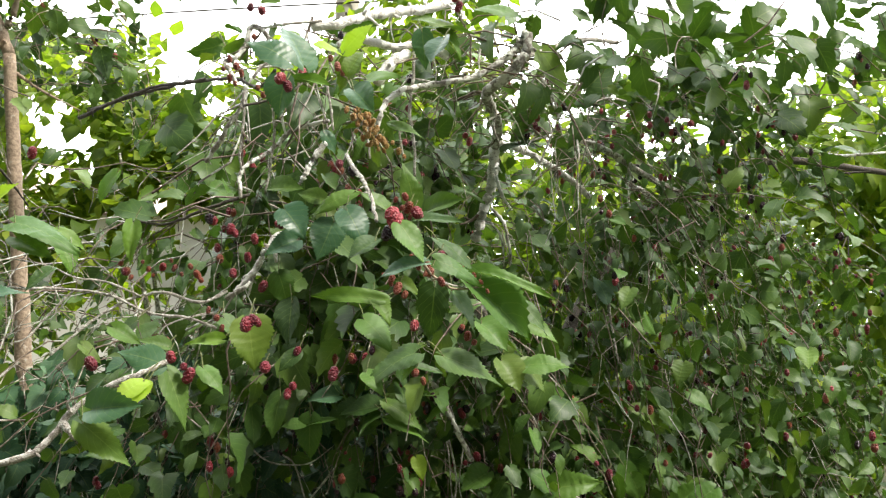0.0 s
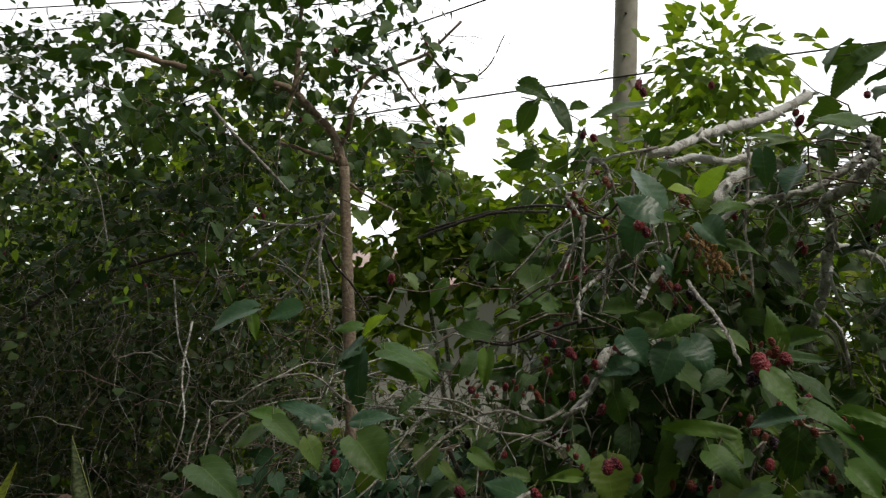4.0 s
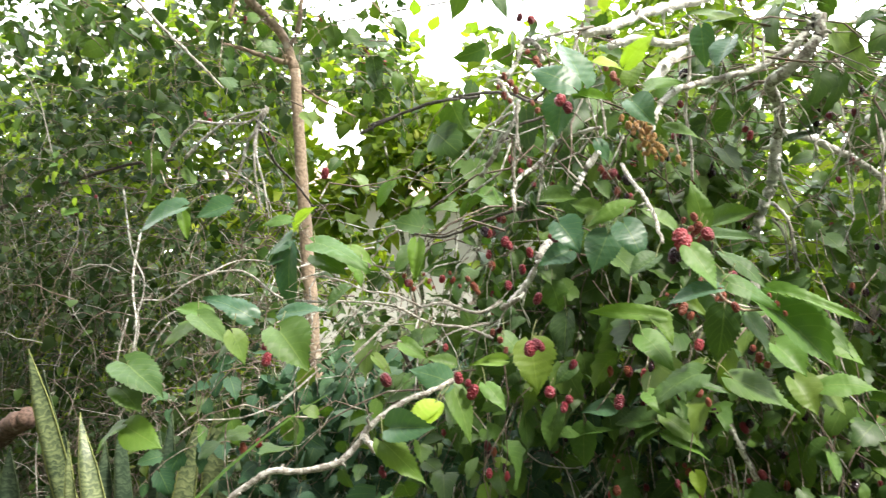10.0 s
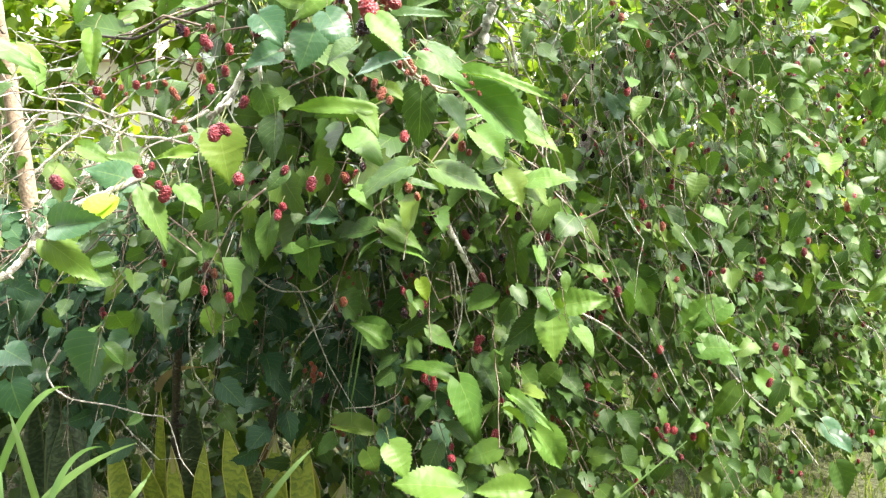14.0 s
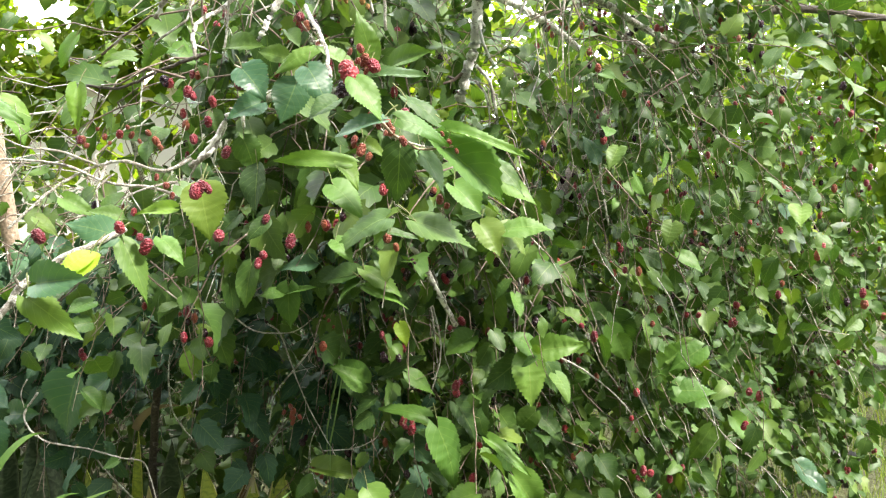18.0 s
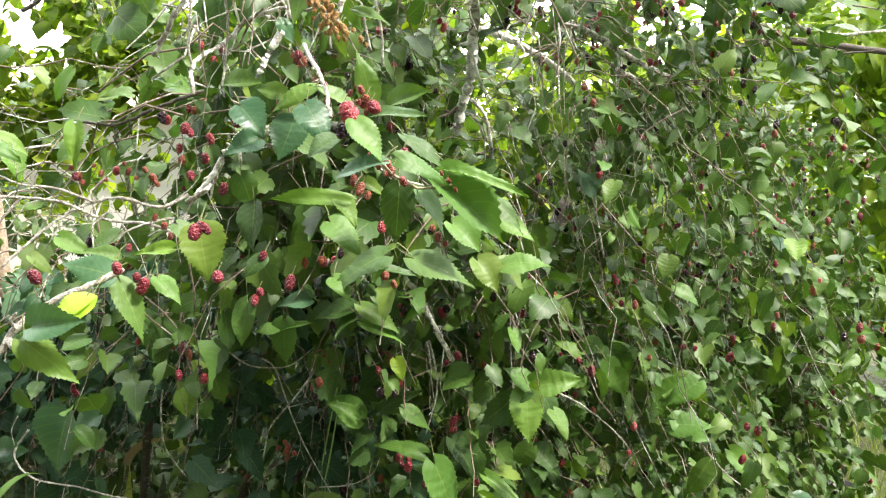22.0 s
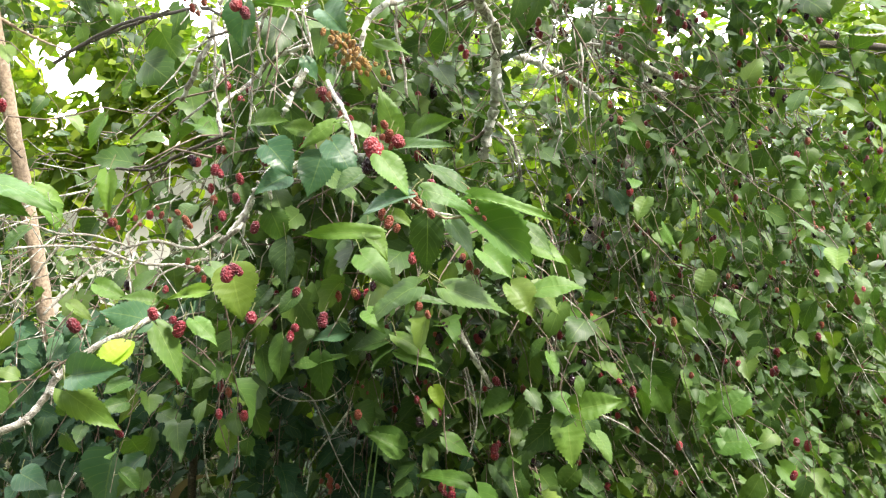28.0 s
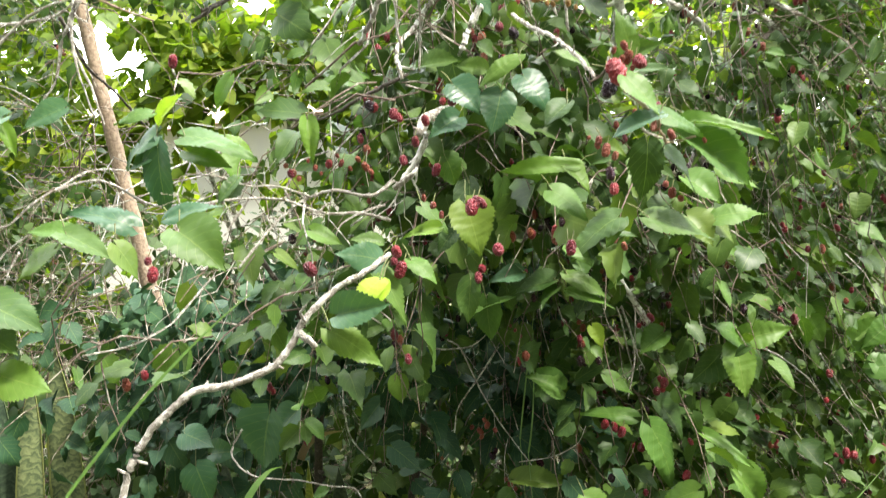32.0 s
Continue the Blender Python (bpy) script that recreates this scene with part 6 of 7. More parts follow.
# crown over the arch
for i in range(105):
    x = rng.uniform(-0.45, 0.9) if i % 6 else rng.uniform(0.9, 1.4)
    y = rng.uniform(1.45, 2.1) if x < 0.6 else rng.uniform(1.9, 3.0)
    up = float(np.interp(x, (-0.4, 0.0, 0.35), (0.0, 0.1, 0.7)))
    spray(main, (x, y, rng.uniform(1.9, 2.15) - 0.22 * (0.7 - up)), (rng.normal(0, 0.7), rng.normal(0.1, 0.4), up), rng.uniform(0.2, 0.5), 1.6, 0.08, 0.055, 0.1, fruiting=0.08)
for i in range(62):
    x = rng.uniform(0.2, 1.05)
    spray(main, (x, rng.uniform(1.95, 2.9), rng.uniform(1.85, 2.15)), (rng.normal(0, 0.8), rng.normal(-0.1, 0.4), 0.3), rng.uniform(0.25, 0.55), 1.6, 0.07, 0.05, 0.1, fruiting=0.1)
for i in range(16):
    x = rng.uniform(0.8, 1.9)
    spray(main, (x, rng.uniform(2.3, 3.2), rng.uniform(2.12, 2.5)), (rng.normal(0, 0.8), rng.normal(-0.1, 0.4), 0.3), rng.uniform(0.25, 0.55), 1.7, 0.07, 0.055, 0.1, fruiting=0.1)
# leaves deep inside and behind
for i in range(230):
    x = rng.uniform(-0.6, 2.4)
    y = face_y(x) + rng.uniform(0.4, 1.1)
    spray(main, (min(x, 1.35), y, rng.uniform(0.4, top_z(x) - (0.5 if x > 1.1 else 0))), (rng.normal(0, 0.6), -0.3, 0.1), rng.uniform(0.4, 0.8), 2.4, 0.07, 0.042, 0.05)
# low shrub under the near branch, its leaves darkened as if in shade
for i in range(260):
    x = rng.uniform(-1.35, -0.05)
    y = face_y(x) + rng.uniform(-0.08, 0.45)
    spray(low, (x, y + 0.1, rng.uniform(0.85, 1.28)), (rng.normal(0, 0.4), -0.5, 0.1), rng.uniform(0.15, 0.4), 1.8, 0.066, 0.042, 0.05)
# sprays about the low grey twigs
for i in range(8):
    x = rng.uniform(-0.95, -0.45)
    spray(main, (x, rng.uniform(1.25, 1.6), rng.uniform(1.15, 1.4)), (rng.normal(-0.4, 0.4), -0.2, 0.2), rng.uniform(0.15, 0.35), 1.6, 0.062, 0.055, 0.2, fruiting=0.1)
for i in range(75):
    x = rng.uniform(-0.55, 0.15)
    spray(main, (x, rng.uniform(1.45, 1.9), rng.uniform(1.2, 1.7)), (rng.normal(-0.2, 0.5), -0.4, 0.1), rng.uniform(0.2, 0.45), 2.0, 0.07, 0.052, 0.1, fruiting=0.08)
# bare drooping twigs of the curtain, kinked and grey
for i in range(170):
    x = rng.uniform(-0.3, 1.4) if i % 3 else rng.uniform(0.1, 0.55)
    y = face_y(x) + rng.uniform(-0.25, 0.2) - (0.25 if x < -0.1 else 0)
    spray(main, (x, y, rng.uniform(0.95, 1.85)), (rng.normal(0, 0.5), -0.2, -0.2), rng.uniform(0.12, 0.42), 2.5, 0.05, 0.3, 0.7, thick=rng.uniform(0.001, 0.002), mat=PALE if i % 7 == 0 else TWIG, wander=0.34)
# bird's-nest tangle of dry shoots against the arch
for i in range(60):
    spray(main, (rng.uniform(-0.06, 0.16), rng.uniform(1.48, 1.68), rng.uniform(1.85, 1.97)), (rng.normal(0, 0.9), rng.normal(0, 0.4), rng.normal(0.1, 0.5)), rng.uniform(0.08, 0.22), 1.2, 0.05, 1.0, 0.95, thick=rng.uniform(0.0012, 0.0028), mat=(PALE, TWIG, BROWN)[i % 3], wander=0.35)
# tangle of dead wood under the arch
for i in range(95):
    x = rng.uniform(-0.45, 0.4)
    spray(main, (x, rng.uniform(1.3, 1.75), rng.uniform(1.72, 1.95)), (rng.normal(-0.2, 0.9), rng.normal(0, 0.4), rng.normal(-0.2, 0.4)), rng.uniform(0.1, 0.32), 1.6, 0.05, 1.0, 0.95, thick=rng.uniform(0.0012, 0.003), mat=(GREY, TWIG, TWIG, PALE)[i % 4], wander=0.38)
for i in range(60):
    x = rng.uniform(-0.9, -0.3)
    spray(main, (x, rng.uniform(1.25, 1.8), rng.uniform(1.32, 1.62)), (rng.normal(-0.5, 0.8), rng.normal(0, 0.4), rng.normal(0, 0.4)), rng.uniform(0.2, 0.45), 1.5, 0.05, 1.0, 0.95, thick=rng.uniform(0.0011, 0.0026), mat=(TWIG, GREY)[i % 2], wander=0.35)

# young tree crown
for i in range(72):
    x = rng.uniform(-2.7, -1.1)
    spray(young, (x, rng.uniform(2.2, 2.8), rng.uniform(2.15, 2.8)), (rng.normal(0, 0.8), rng.normal(-0.2, 0.5), 0.5), rng.uniform(0.3, 0.6), 1.5, 0.075, 0.05, 0.1, fruiting=0.06)
for i in range(34):
    x = rng.uniform(-1.9, -0.65)
    spray(young, (x, rng.uniform(2.1, 2.9), rng.uniform(1.5, 2.5)), (rng.normal(0, 0.8), -0.3, 0.1), rng.uniform(0.3, 0.6), 2.0, 0.07, 0.06, 0.1, fruiting=0.06)

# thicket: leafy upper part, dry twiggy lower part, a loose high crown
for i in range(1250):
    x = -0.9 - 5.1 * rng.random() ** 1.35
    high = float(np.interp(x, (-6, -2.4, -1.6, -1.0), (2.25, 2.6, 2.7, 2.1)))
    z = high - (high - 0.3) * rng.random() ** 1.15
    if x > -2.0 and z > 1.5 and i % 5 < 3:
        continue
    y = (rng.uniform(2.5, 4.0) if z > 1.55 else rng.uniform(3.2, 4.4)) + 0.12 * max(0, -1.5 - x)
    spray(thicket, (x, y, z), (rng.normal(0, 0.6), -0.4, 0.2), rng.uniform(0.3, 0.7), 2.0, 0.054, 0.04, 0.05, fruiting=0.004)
# extra leaves behind, added to block light so the hollow stays dark
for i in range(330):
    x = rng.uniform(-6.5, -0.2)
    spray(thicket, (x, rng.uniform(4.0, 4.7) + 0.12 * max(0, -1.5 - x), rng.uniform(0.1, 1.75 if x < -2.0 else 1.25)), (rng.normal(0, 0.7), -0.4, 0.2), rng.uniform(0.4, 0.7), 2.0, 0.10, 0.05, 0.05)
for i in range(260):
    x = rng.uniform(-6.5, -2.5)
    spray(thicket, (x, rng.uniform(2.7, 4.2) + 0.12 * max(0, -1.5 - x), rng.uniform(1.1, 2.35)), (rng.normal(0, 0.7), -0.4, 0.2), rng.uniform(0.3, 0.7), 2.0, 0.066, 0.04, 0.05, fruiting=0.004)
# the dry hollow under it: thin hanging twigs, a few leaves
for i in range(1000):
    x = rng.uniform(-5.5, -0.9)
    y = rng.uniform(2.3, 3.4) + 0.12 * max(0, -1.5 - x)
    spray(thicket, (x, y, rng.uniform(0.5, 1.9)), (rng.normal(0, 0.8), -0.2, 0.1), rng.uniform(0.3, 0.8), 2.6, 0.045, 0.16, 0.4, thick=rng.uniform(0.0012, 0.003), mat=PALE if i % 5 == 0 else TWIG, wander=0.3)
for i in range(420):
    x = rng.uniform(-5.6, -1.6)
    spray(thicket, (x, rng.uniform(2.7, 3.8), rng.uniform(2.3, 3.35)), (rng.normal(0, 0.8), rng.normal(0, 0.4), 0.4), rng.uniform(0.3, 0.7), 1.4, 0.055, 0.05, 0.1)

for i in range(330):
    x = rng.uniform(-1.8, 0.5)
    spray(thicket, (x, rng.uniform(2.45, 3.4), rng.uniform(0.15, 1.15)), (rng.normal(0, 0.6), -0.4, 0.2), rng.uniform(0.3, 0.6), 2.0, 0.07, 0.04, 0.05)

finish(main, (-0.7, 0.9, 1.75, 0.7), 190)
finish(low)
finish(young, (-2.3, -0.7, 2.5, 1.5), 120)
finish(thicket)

# yellow-green trees and hedge behind
for name, cx, cy, wx, wy, z0, z1, count, lab in (
        ("hedge", -7.5, 5.8, 2.2, 0.8, 0.1, 2.9, 3000, "sunlit yellow-green hedge behind the thicket"),
        ("hedge", -4.7, 5.8, 1.6, 0.8, 0.1, 3.7, 5000, "sunlit yellow-green hedge with small gaps to the sky"),
        ("background_tree", -1.7, 5.6, 1.3, 0.5, 1.4, 3.3, 3600, "loose yellow-green tree with a white house seen under its crown"),
        ("background_tree", -0.35, 6.8, 0.5, 0.7, 0.6, 4.3, 3000, "rounded yellow-green tree behind the mulberries"),
        ("hedge", 1.6, 6.2, 2.0, 0.9, 0.1, 3.15, 5000, "bright yellow-green hedge behind the weeping tree"),
        ("hedge", 5.0, 6.0, 2.4, 0.9, 0.1, 3.2, 3900, "bright yellow-green hedge beside the open grass"),
        ("background_tree", -15.0, 13.0, 4.5, 1.2, 0.0, 4.6, 1700, "broad green tree far behind the hedge"),
        ("background_tree", 3.5, 13.0, 4.5, 1.2, 0.0, 3.9, 1700, "broad green tree beyond the grass"),
        ("background_tree", 11.5, 12.5, 4.5, 1.2, 0.0, 4.6, 1700, "wide green tree at the far end of the grass")):
    shrub = Plant(name, (cx, cy, 0), lab, "hedge" if name == "hedge" else "tree", leaf=(HEDGE, OVAL))
    for k in range(5):
        a = 1.256 * k
        tipx, tipy = cx + wx * 0.6 * np.cos(a), cy + wy * 0.6 * np.sin(a)
        branch(shrub, GREY, 0.03, 0.008, (cx + 0.1 * np.cos(a), cy, -0.05), (cx + wx * 0.3 * np.cos(a), cy + wy * 0.3 * np.sin(a), z1 * 0.35), (tipx, tipy, z1 * 0.8), name="stem")
    clumps = [(cx + rng.uniform(-wx, wx), cy + rng.uniform(-wy, wy), rng.uniform(z0 + 0.2, z1 - 0.25)) for k in range(110)]
    for k in range(int(count * 1.6)):
        c = clumps[k % 110]
        g = rng.normal(0, 1, 3)
        at = np.array(c) + unit(g) * rng.uniform(0.25, 1) ** 0.6 * np.array((0.5, 0.45, 0.38)) * (1 if cy < 9 else 1.9)
        hang = unit(g + np.array((0, -0.2, -0.5)))
        if in_gap(at):
            continue
        shrub.leaves.append((at, blade_axes(hang, unit(g) + (0, -0.4, 0.6) + rng.normal(0, 0.4, 3)), rng.uniform(0.08, 0.16) * (1 if cy < 9 else 2.4), rng.uniform(0.75, 1.05)))
    finish(shrub)

# ---------------------------------------------------------------- snake plants
def snake_material(name, dark, mid, pale, edge):
    """Upright fleshy leaf: wavering cross bands and a yellow margin."""
    m, n, l, p = material(name)
    tc, pos = n.new("ShaderNodeTexCoord"), n.new("ShaderNodeNewGeometry")
    sep = n.new("ShaderNodeSeparateXYZ")
    l.new(tc.outputs["UV"], sep.inputs[0])
    warp, fine = n.new("ShaderNodeTexNoise"), n.new("ShaderNodeTexNoise")
    warp.inputs["Scale"].default_value, warp.inputs["Detail"].default_value = 38, 4
    fine.inputs["Scale"].default_value, fine.inputs["Detail"].default_value = 7, 5
    l.new(pos.outputs["Position"], warp.inputs["Vector"])
    l.new(pos.outputs["Position"], fine.inputs["Vector"])
    bands = maths(n, l, 'SINE', maths(n, l, 'ADD', maths(n, l, 'MULTIPLY', sep.outputs["Y"], 290), maths(n, l, 'MULTIPLY', warp.outputs["Fac"], 24)))
    fleck = n.new("ShaderNodeTexNoise")
    fleck.inputs["Scale"].default_value, fleck.inputs["Detail"].default_value = 95, 2
    l.new(pos.outputs["Position"], fleck.inputs["Vector"])
    bands = maths(n, l, 'MULTIPLY', bands, maths(n, l, 'MULTIPLY', fleck.outputs["Fac"], 2.0))
    r = ramp(n, [(0.2, dark), (0.5, mid), (0.85, pale)])
    base = maths(n, l, 'ADD', maths(n, l, 'MULTIPLY', warp.outputs["Fac"], 0.4), maths(n, l, 'MULTIPLY', fine.outputs["Fac"], 0.55))
    l.new(maths(n, l, 'ADD', maths(n, l, 'MULTIPLY', bands, 0.13), base), r.inputs["Fac"])
    rim = maths(n, l, 'GREATER_THAN', maths(n, l, 'ADD', maths(n, l, 'ABSOLUTE', maths(n, l, 'SUBTRACT', sep.outputs["X"], 0.5)), maths(n, l, 'MULTIPLY', warp.outputs["Fac"], 0.06)), 0.482)
    mix = n.new("ShaderNodeMix")
    mix.data_type = 'RGBA'
    l.new(rim, mix.inputs[0])
    l.new(r.outputs["Color"], mix.inputs[6])
    mix.inputs[7].default_value = (*edge, 1)
    l.new(mix.outputs[2], p.inputs["Base Color"])
    p.inputs["Roughness"].default_value = 0.45
    return m


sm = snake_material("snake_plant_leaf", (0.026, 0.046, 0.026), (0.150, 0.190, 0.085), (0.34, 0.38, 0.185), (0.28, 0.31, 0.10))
# darker copy of the leaf above, with the clump's shade in its colours
shaded_sm = snake_material("shaded_grey_snake_plant_leaf", (0.018, 0.036, 0.022), (0.050, 0.080, 0.045), (0.15, 0.20, 0.12), (0.10, 0.14, 0.06))
lime_sm = snake_material("lime_snake_plant_leaf", (0.11, 0.165, 0.024), (0.26, 0.32, 0.038), (0.37, 0.41, 0.06), (0.46, 0.47, 0.08))
WITHERED = leaf_material("withered_tip", [(0.0, (0.34, 0.30, 0.13)), (1.0, (0.66, 0.62, 0.54))], 0.1, 0.6, veins=False)
RUSTY = leaf_material("rusty_snake_plant_leaf", [(0.0, (0.10, 0.055, 0.022)), (1.0, (0.20, 0.12, 0.04))], 0.1, 0.5, veins=False)
YELLOWED = leaf_material("yellowed_snake_plant_leaf", [(0.0, (0.40, 0.39, 0.04)), (1.0, (0.66, 0.62, 0.12))], 0.25, 0.4, veins=False)


def sword(height, width, lean, bend, twist, seed, face=0.0):
    rows = 14
    verts, uvs, quads = [], [], []
    for i in range(rows + 1):
        v = i / rows
        w = width * (0.62 + 0.38 * np.sin(np.pi * min(1, v * 1.1))) * (1 - max(0, (v - 0.84) / 0.16) ** 1.5) + 0.001
        a = face + twist * v
        cx, cy = lean[0] * v + bend[0] * v * v, lean[1] * v + bend[1] * v * v
        for u in (-1, -0.5, 0, 0.5, 1):
            dip = 0.3 * w * u * u
            verts.append((cx + w * u * np.cos(a) - dip * np.sin(a), cy + w * u * np.sin(a) - dip * np.cos(a), height * v + 0.01 * np.sin(9 * v + seed) * u))
            uvs.append((0.5 + 0.5 * u, v * height / 1.0))
    n = len(verts)
    for x, y, z in list(verts):
        verts.append((x, y + 0.004, z))
    uvs = uvs + uvs
    for i in range(rows):
        for j in range(4):
            a = i * 5 + j
            quads.append((a, a + 1, a + 6, a + 5))
            quads.append((n + a + 1, n + a, n + a + 5, n + a + 6))
    for i in range(rows):
        for j in (0, 4):
            a = i * 5 + j
            quads.append((a, a + 5, n + a + 5, n + a))
    return np.array(verts), np.array(quads), np.array(uvs)


def sword_leaf(clump, x, y, z, width, mat=None, tilt=None):
    """One upright leaf of a clump, by its tip; tilt: how far it leans for each metre of its height."""
    lean = (rng.normal(0, 0.11) if tilt is None else tilt * z, rng.normal(0, 0.07))
    bend = (rng.normal(0, 0.04), rng.normal(0, 0.03))
    v, q, uv = sword(z + 0.03, width * 1.75, lean, bend, rng.normal(0, 0.3), int(x * 100), np.arctan2(-x, y) * 0.8 + rng.normal(0, 0.25))
    v = v + np.array((x - lean[0] - bend[0], y - lean[1] - bend[1], -0.03))
    blade = part("leaf", mesh_of("sword", v, q, mat or (lime_sm if clump is east else shaded_sm if clump is middle else sm), uv), clump, "yellowed leaf" if mat is YELLOWED else "rust-brown withering leaf" if mat is RUSTY else "")
    if clump is east and int(abs(x) * 1000) % 2 == 0:
        # the withered end of the blade
        c = v.reshape(2, 15, 5, 3)[:, 12:].copy()
        c = (c - c.mean(axis=(0, 2), keepdims=True)) * 1.18 + c.mean(axis=(0, 2), keepdims=True)
        f = np.array([(s * 15 + r * 5 + k, s * 15 + r * 5 + k + 1, s * 15 + r * 5 + k + 6, s * 15 + r * 5 + k + 5) for s in range(2) for r in range(2) for k in range(4)])
        tip = new("dry_tip", mesh_of("tip", c.reshape(-1, 3), f, WITHERED))
        tip.parent = blade
        tagged(tip, "pale withered tip")


def snake_plant(x, y, label):
    clump = tagged(new("snake_plant"), label, "plant", "snake plants under the trees")
    clump.location = (x, y, 0)
    return clump


west = snake_plant(-2.4, 2.05, "tall clump of upright mottled snake plant leaves")
middle = snake_plant(-1.3, 2.2, "clump of grey-green mottled snake plant leaves, shade put into their colour")
east = snake_plant(-0.7, 2.05, "low clump of yellow-edged snake plant leaves with dry tips")
sword_leaf(west, -2.474, 2.000, 1.279, 0.019, None, -0.04)
sword_leaf(west, -2.476, 2.050, 1.178, 0.014, None, -0.06)
sword_leaf(west, -2.595, 1.980, 1.115, 0.018, None, -0.04)
sword_leaf(west, -2.570, 2.020, 1.098, 0.018, None, -0.03)
sword_leaf(west, -2.261, 1.980, 1.107, 0.021, lime_sm, 0.26)
sword_leaf(west, -2.337, 1.950, 1.063, 0.034, YELLOWED, 0.55)
sword_leaf(middle, -2.196, 2.140, 1.185, 0.021, sm, -0.28)
sword_leaf(middle, -1.936, 2.100, 0.993, 0.023, sm, -0.30)
sword_leaf(middle, -1.933, 2.050, 0.910, 0.013, sm, -0.03)
sword_leaf(middle, -1.483, 2.200, 1.069, 0.028, sm, 0.05)
sword_leaf(middle, -1.538, 2.160, 1.007, 0.023, sm, 0.18)
sword_leaf(middle, -1.664, 2.200, 1.006, 0.019, None, 0.0)
sword_leaf(east, -0.883, 2.020, 0.647, 0.021, None, -0.21)
sword_leaf(east, -0.718, 2.000, 0.611, 0.015, None, -0.07)
sword_leaf(east, -0.583, 2.020, 0.660, 0.024, None, -0.14)
sword_leaf(east, -0.529, 2.040, 0.605, 0.020, sm, -0.13)
sword_leaf(east, -0.779, 2.100, 0.720, 0.010, lime_sm, 0.11)
sword_leaf(middle, -1.058, 2.100, 0.733, 0.020, None, -0.04)
sword_leaf(middle, -1.149, 2.150, 0.702, 0.021, None, 0.07)
sword_leaf(east, -0.464, 2.050, 0.655, 0.017, RUSTY, 0.36)
sword_leaf(east, -0.367, 2.000, 0.576, 0.019, None, -0.02)
sword_leaf(west, -2.965, 2.038, 1.229, 0.026)
sword_leaf(west, -2.872, 2.014, 1.100, 0.024)
sword_leaf(west, -2.961, 1.990, 1.045, 0.026)
sword_leaf(west, -3.276, 2.002, 0.982, 0.034)
sword_leaf(west, -2.693, 2.014, 1.034, 0.024)
sword_leaf(west, -2.752, 1.990, 0.992, 0.036)
sword_leaf(west, -3.286, 2.110, 0.868, 0.024)
sword_leaf(west, -3.157, 2.074, 0.797, 0.022)
sword_leaf(west, -2.408, 2.038, 0.903, 0.022)
sword_leaf(west, -2.485, 1.990, 0.919, 0.024)
sword_leaf(west, -2.957, 2.050, 0.849, 0.022)
sword_leaf(west, -2.740, 2.038, 0.858, 0.026)
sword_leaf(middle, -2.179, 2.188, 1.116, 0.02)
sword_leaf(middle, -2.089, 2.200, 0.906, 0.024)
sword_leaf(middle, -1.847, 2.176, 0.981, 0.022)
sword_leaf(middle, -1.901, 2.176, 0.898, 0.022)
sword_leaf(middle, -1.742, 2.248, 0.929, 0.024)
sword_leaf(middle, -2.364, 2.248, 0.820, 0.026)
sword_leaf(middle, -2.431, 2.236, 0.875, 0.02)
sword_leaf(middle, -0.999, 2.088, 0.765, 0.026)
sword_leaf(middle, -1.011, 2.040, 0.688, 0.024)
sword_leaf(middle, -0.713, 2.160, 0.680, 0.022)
sword_leaf(east, -0.376, 2.078, 0.552, 0.03)
sword_leaf(east, -0.655, 2.066, 0.603, 0.02)
sword_leaf(east, -0.386, 2.006, 0.699, 0.022)
sword_leaf(east, -0.462, 2.042, 0.627, 0.022)
sword_leaf(east, -0.274, 1.994, 0.540, 0.024)
sword_leaf(east, -0.833, 2.090, 0.547, 0.02)

# ---------------------------------------------------------------- grass
def blade_line(points, width):
    """A narrow arching grass blade, keeled, through the points."""
    p = np.array(points, dtype=float)
    rows = 10
    t = np.linspace(0, 1, rows + 1)
    s = np.linspace(0, 1, len(p))
    c = np.stack([np.polyval(np.polyfit(s, p[:, k], min(2, len(p) - 1)), t) for k in range(3)], 1)
    go = np.gradient(c, axis=0)
    verts, quads = [], []
    for i in range(rows + 1):
        side = unit(np.cross(go[i], (0.15, 1, 0.2)))
        w = width * (1 - t[i] ** 2) + 0.0006
        keel = unit(np.cross(side, go[i]))
        for u in (-1, 0, 1):
            verts.append(c[i] + side * w * u + keel * 0.3 * w * abs(u))
    for i in range(rows):
        for j in (0, 1):
            a = i * 3 + j
            quads.append((a, a + 1, a + 4, a + 3))
    return np.array(verts), np.array(quads)


vs, qs, base = [], [], 0
for k in range(27000):
    x, y = rng.uniform(-3.5, 4.5), rng.uniform(0.2, 5.4)
    if x < 0 and (rng.random() < 0.7 or y > 2.5):
        continue
    h = rng.uniform(0.05, 0.22)
    a = rng.uniform(0, 6.28)
    d = np.array((np.cos(a), np.sin(a), 0)) * h * rng.uniform(0.2, 0.9)
    side = np.array((-np.sin(a + 0.4), np.cos(a + 0.4), 0)) * rng.uniform(0.0015, 0.0035)
    o = np.array((x, y, -0.01))
    m, tip = o + d * 0.35 + (0, 0, h * 0.65), o + d + (0, 0, h)
    vs += [o - side, o + side, m + side * 0.8, m - side * 0.8, tip + side * 0.1, tip - side * 0.1]
    qs += [(base, base + 1, base + 2, base + 3), (base + 3, base + 2, base + 4, base + 5)]
    base += 6
tagged(new("grass", mesh_of("grass", vs, qs, GRASS)), "short green and straw-coloured grass on the ground", "grass", kind="stuff")


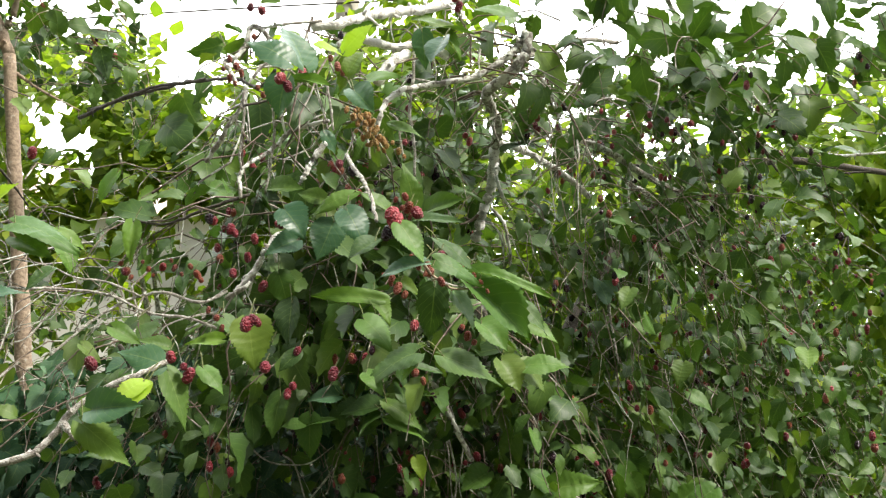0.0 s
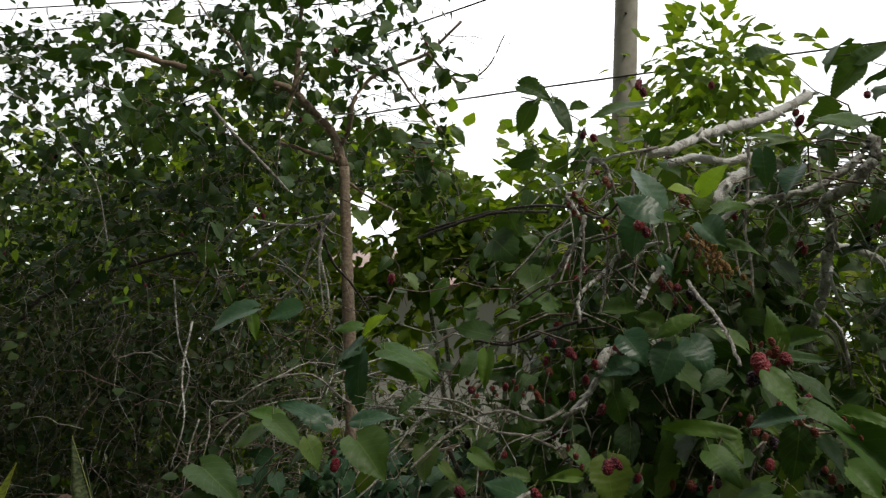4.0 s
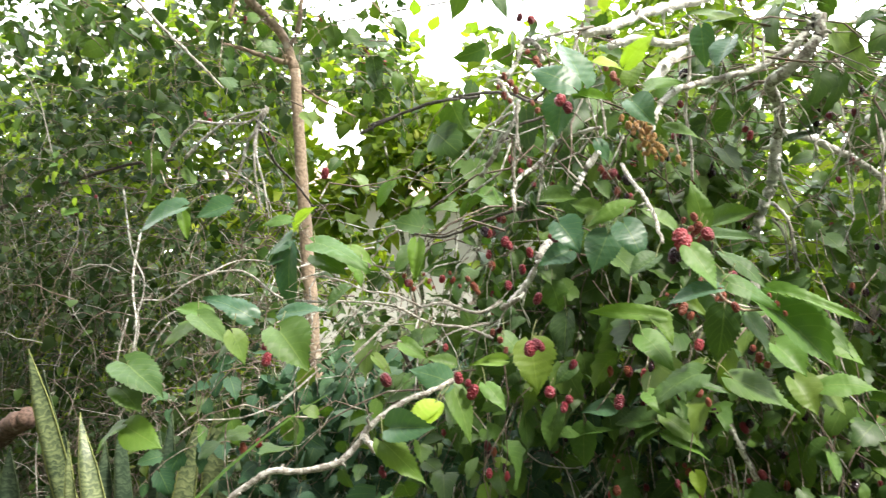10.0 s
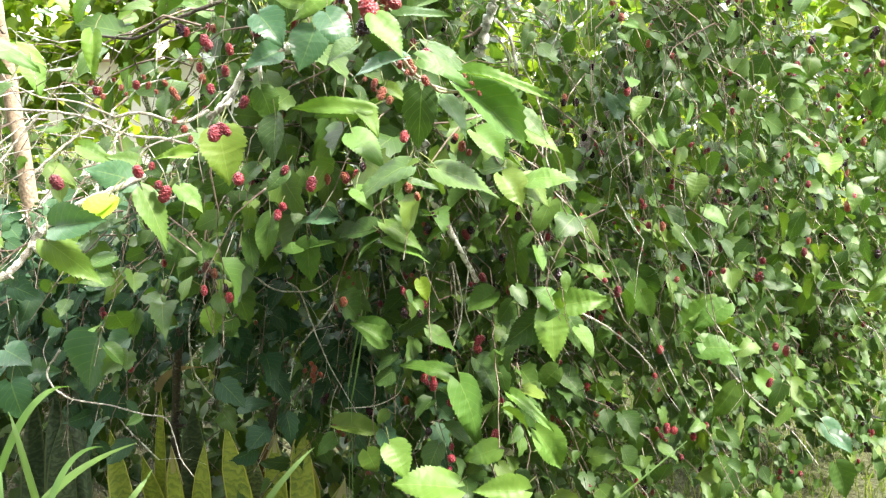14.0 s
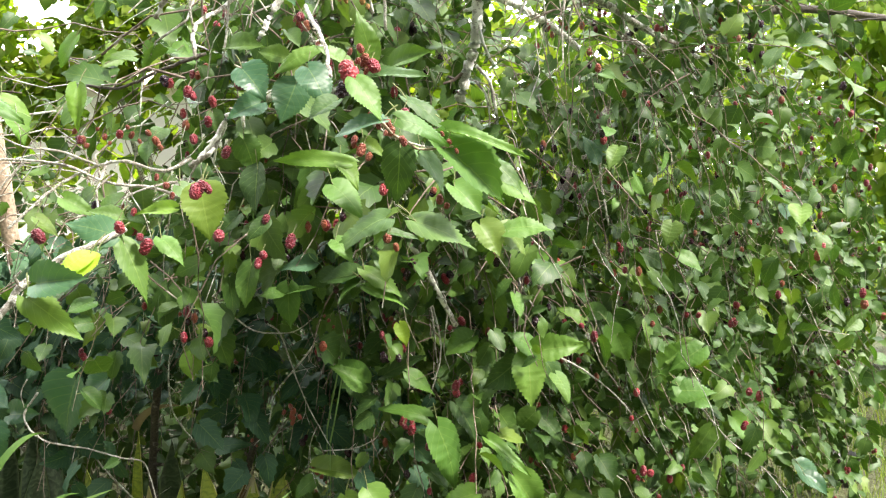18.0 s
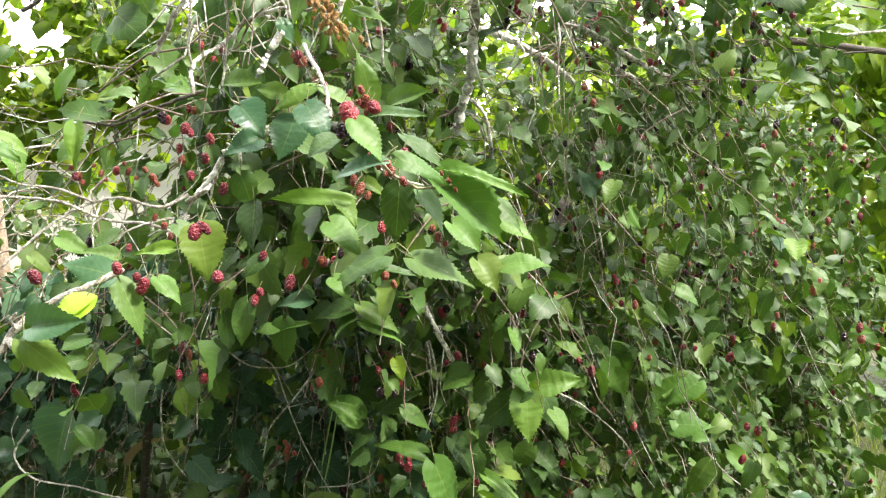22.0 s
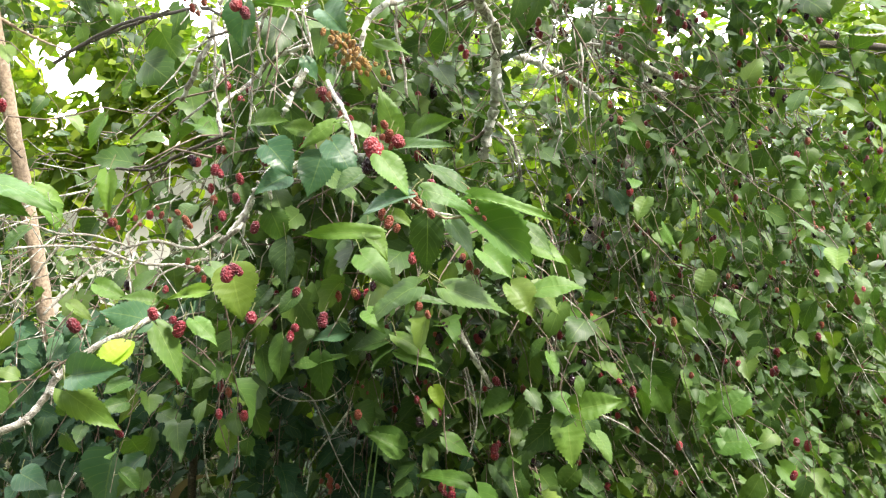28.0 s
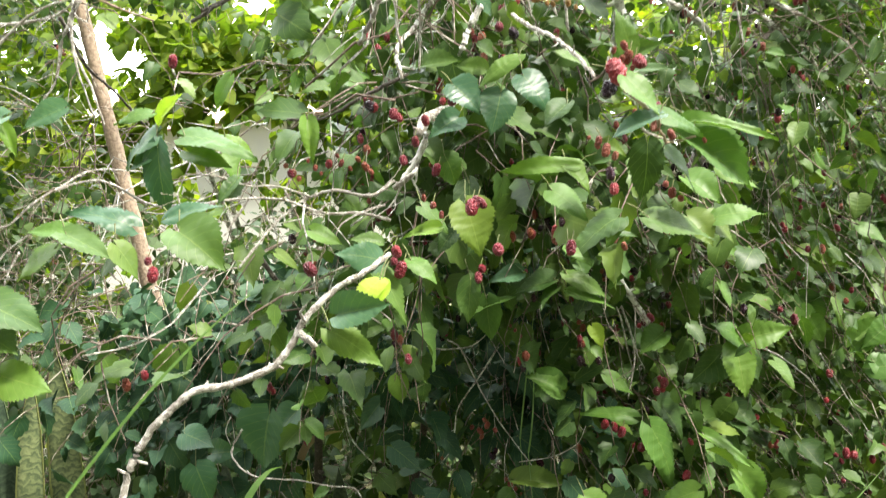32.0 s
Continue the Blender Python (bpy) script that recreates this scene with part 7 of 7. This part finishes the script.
def grass_blade(width, *points):
    """One long arching blade or stem, by three places along it, running on down to its root."""
    first, second = np.array(points[0]), np.array(points[1])
    v, q = blade_line(points, width)
    root = np.array((first[0] - 0.25 * (second[0] - first[0]), first[1] + 0.02, 0.0))
    w, p = tube((root, (root + first) / 2 + np.array((0, 0, 0.05)), first), width * 0.7, width * 0.8, 5, 0, 1, 4)
    tagged(new("grass_blade", mesh_of("blade", np.vstack((v, w)), np.vstack((q, p + len(v))), LONG_GRASS)), "long arching green grass blade beside the snake plants", "grass", "long grass blades")


grass_blade(.006, (-0.704, 1.250, 0.861), (-0.641, 1.250, 0.971), (-0.603, 1.300, 0.984))
grass_blade(.007, (-0.610, 1.200, 0.792), (-0.642, 1.200, 0.935), (-0.682, 1.250, 0.958))
grass_blade(.007, (-0.656, 1.250, 0.786), (-0.593, 1.280, 0.849), (-0.511, 1.320, 0.883))
grass_blade(.005, (-0.627, 1.250, 0.805), (-0.601, 1.280, 0.868), (-0.558, 1.300, 0.884))
grass_blade(.005, (-0.600, 1.250, 0.796), (-0.526, 1.250, 0.815), (-0.455, 1.250, 0.805))
grass_blade(.006, (-0.395, 1.600, 0.621), (-0.322, 1.600, 0.717), (-0.279, 1.650, 0.752))
grass_blade(.005, (-0.533, 1.300, 0.772), (-0.502, 1.300, 0.812), (-0.498, 1.350, 0.825))
grass_blade(.0014, (-0.739, 0.900, 1.105), (-0.617, 0.920, 1.230), (-0.514, 0.950, 1.311))
grass_blade(.0016, (0.287, 1.500, 0.682), (0.370, 1.500, 0.759), (0.460, 1.550, 0.810))
grass_blade(.0012, (-0.214, 1.700, 0.868), (-0.186, 1.700, 1.011), (-0.146, 1.700, 1.198))
grass_blade(.0012, (-0.200, 1.650, 0.855), (-0.180, 1.650, 0.961), (-0.166, 1.700, 1.093))

# a pale dry ribbon of leaf caught above the snake plants
v, q = blade_line([(-0.82, 2.18, 0.705), (-0.775, 2.18, 0.76), (-0.69, 2.18, 0.775)], 0.011)
tagged(new("dead_leaf", mesh_of("ribbon", v, q, DRY)), "pale dry curled leaf caught on the snake plants", "leaf")

# an old broken stem leaning behind the snake plants
v, q = tube([(-3.25, 2.62, -0.05), (-3.02, 2.50, 0.35), (-2.764, 2.40, 0.645), (-2.552, 2.36, 0.815), (-2.408, 2.32, 0.893), (-2.33, 2.29, 0.930)], 0.064, 0.034, 14, 0.07, 3, 5)
tagged(new("old_log", mesh_of("log", v, q, LOGWOOD)), "broken reddish-brown old log leaning among the snake plants", "log")

# a small black pot left on the grass
ring = np.linspace(0, 2 * np.pi, 20, endpoint=False)
prof = ((0.0, 0.0), (0.040, 0.0), (0.043, 0.004), (0.056, 0.15), (0.062, 0.152), (0.062, 0.172), (0.055, 0.174), (0.052, 0.14), (0.0, 0.138))
pv = np.array([(1.82 + r * np.cos(t), 3.59 + r * np.sin(t), z - 0.005) for r, z in prof for t in ring])
pq = np.array([(i * 20 + j, i * 20 + (j + 1) % 20, (i + 1) * 20 + (j + 1) % 20, (i + 1) * 20 + j) for i in range(len(prof) - 1) for j in range(20)])
pot_m, pot_n, pot_l, pot_p = material("black_plastic")
pot_p.inputs["Base Color"].default_value = (0.012, 0.012, 0.013, 1)
pot_p.inputs["Roughness"].default_value = 0.5
tagged(new("plant_pot", mesh_of("pot", pv, pq, pot_m)), "small black plastic plant pot on the grass", "pot")
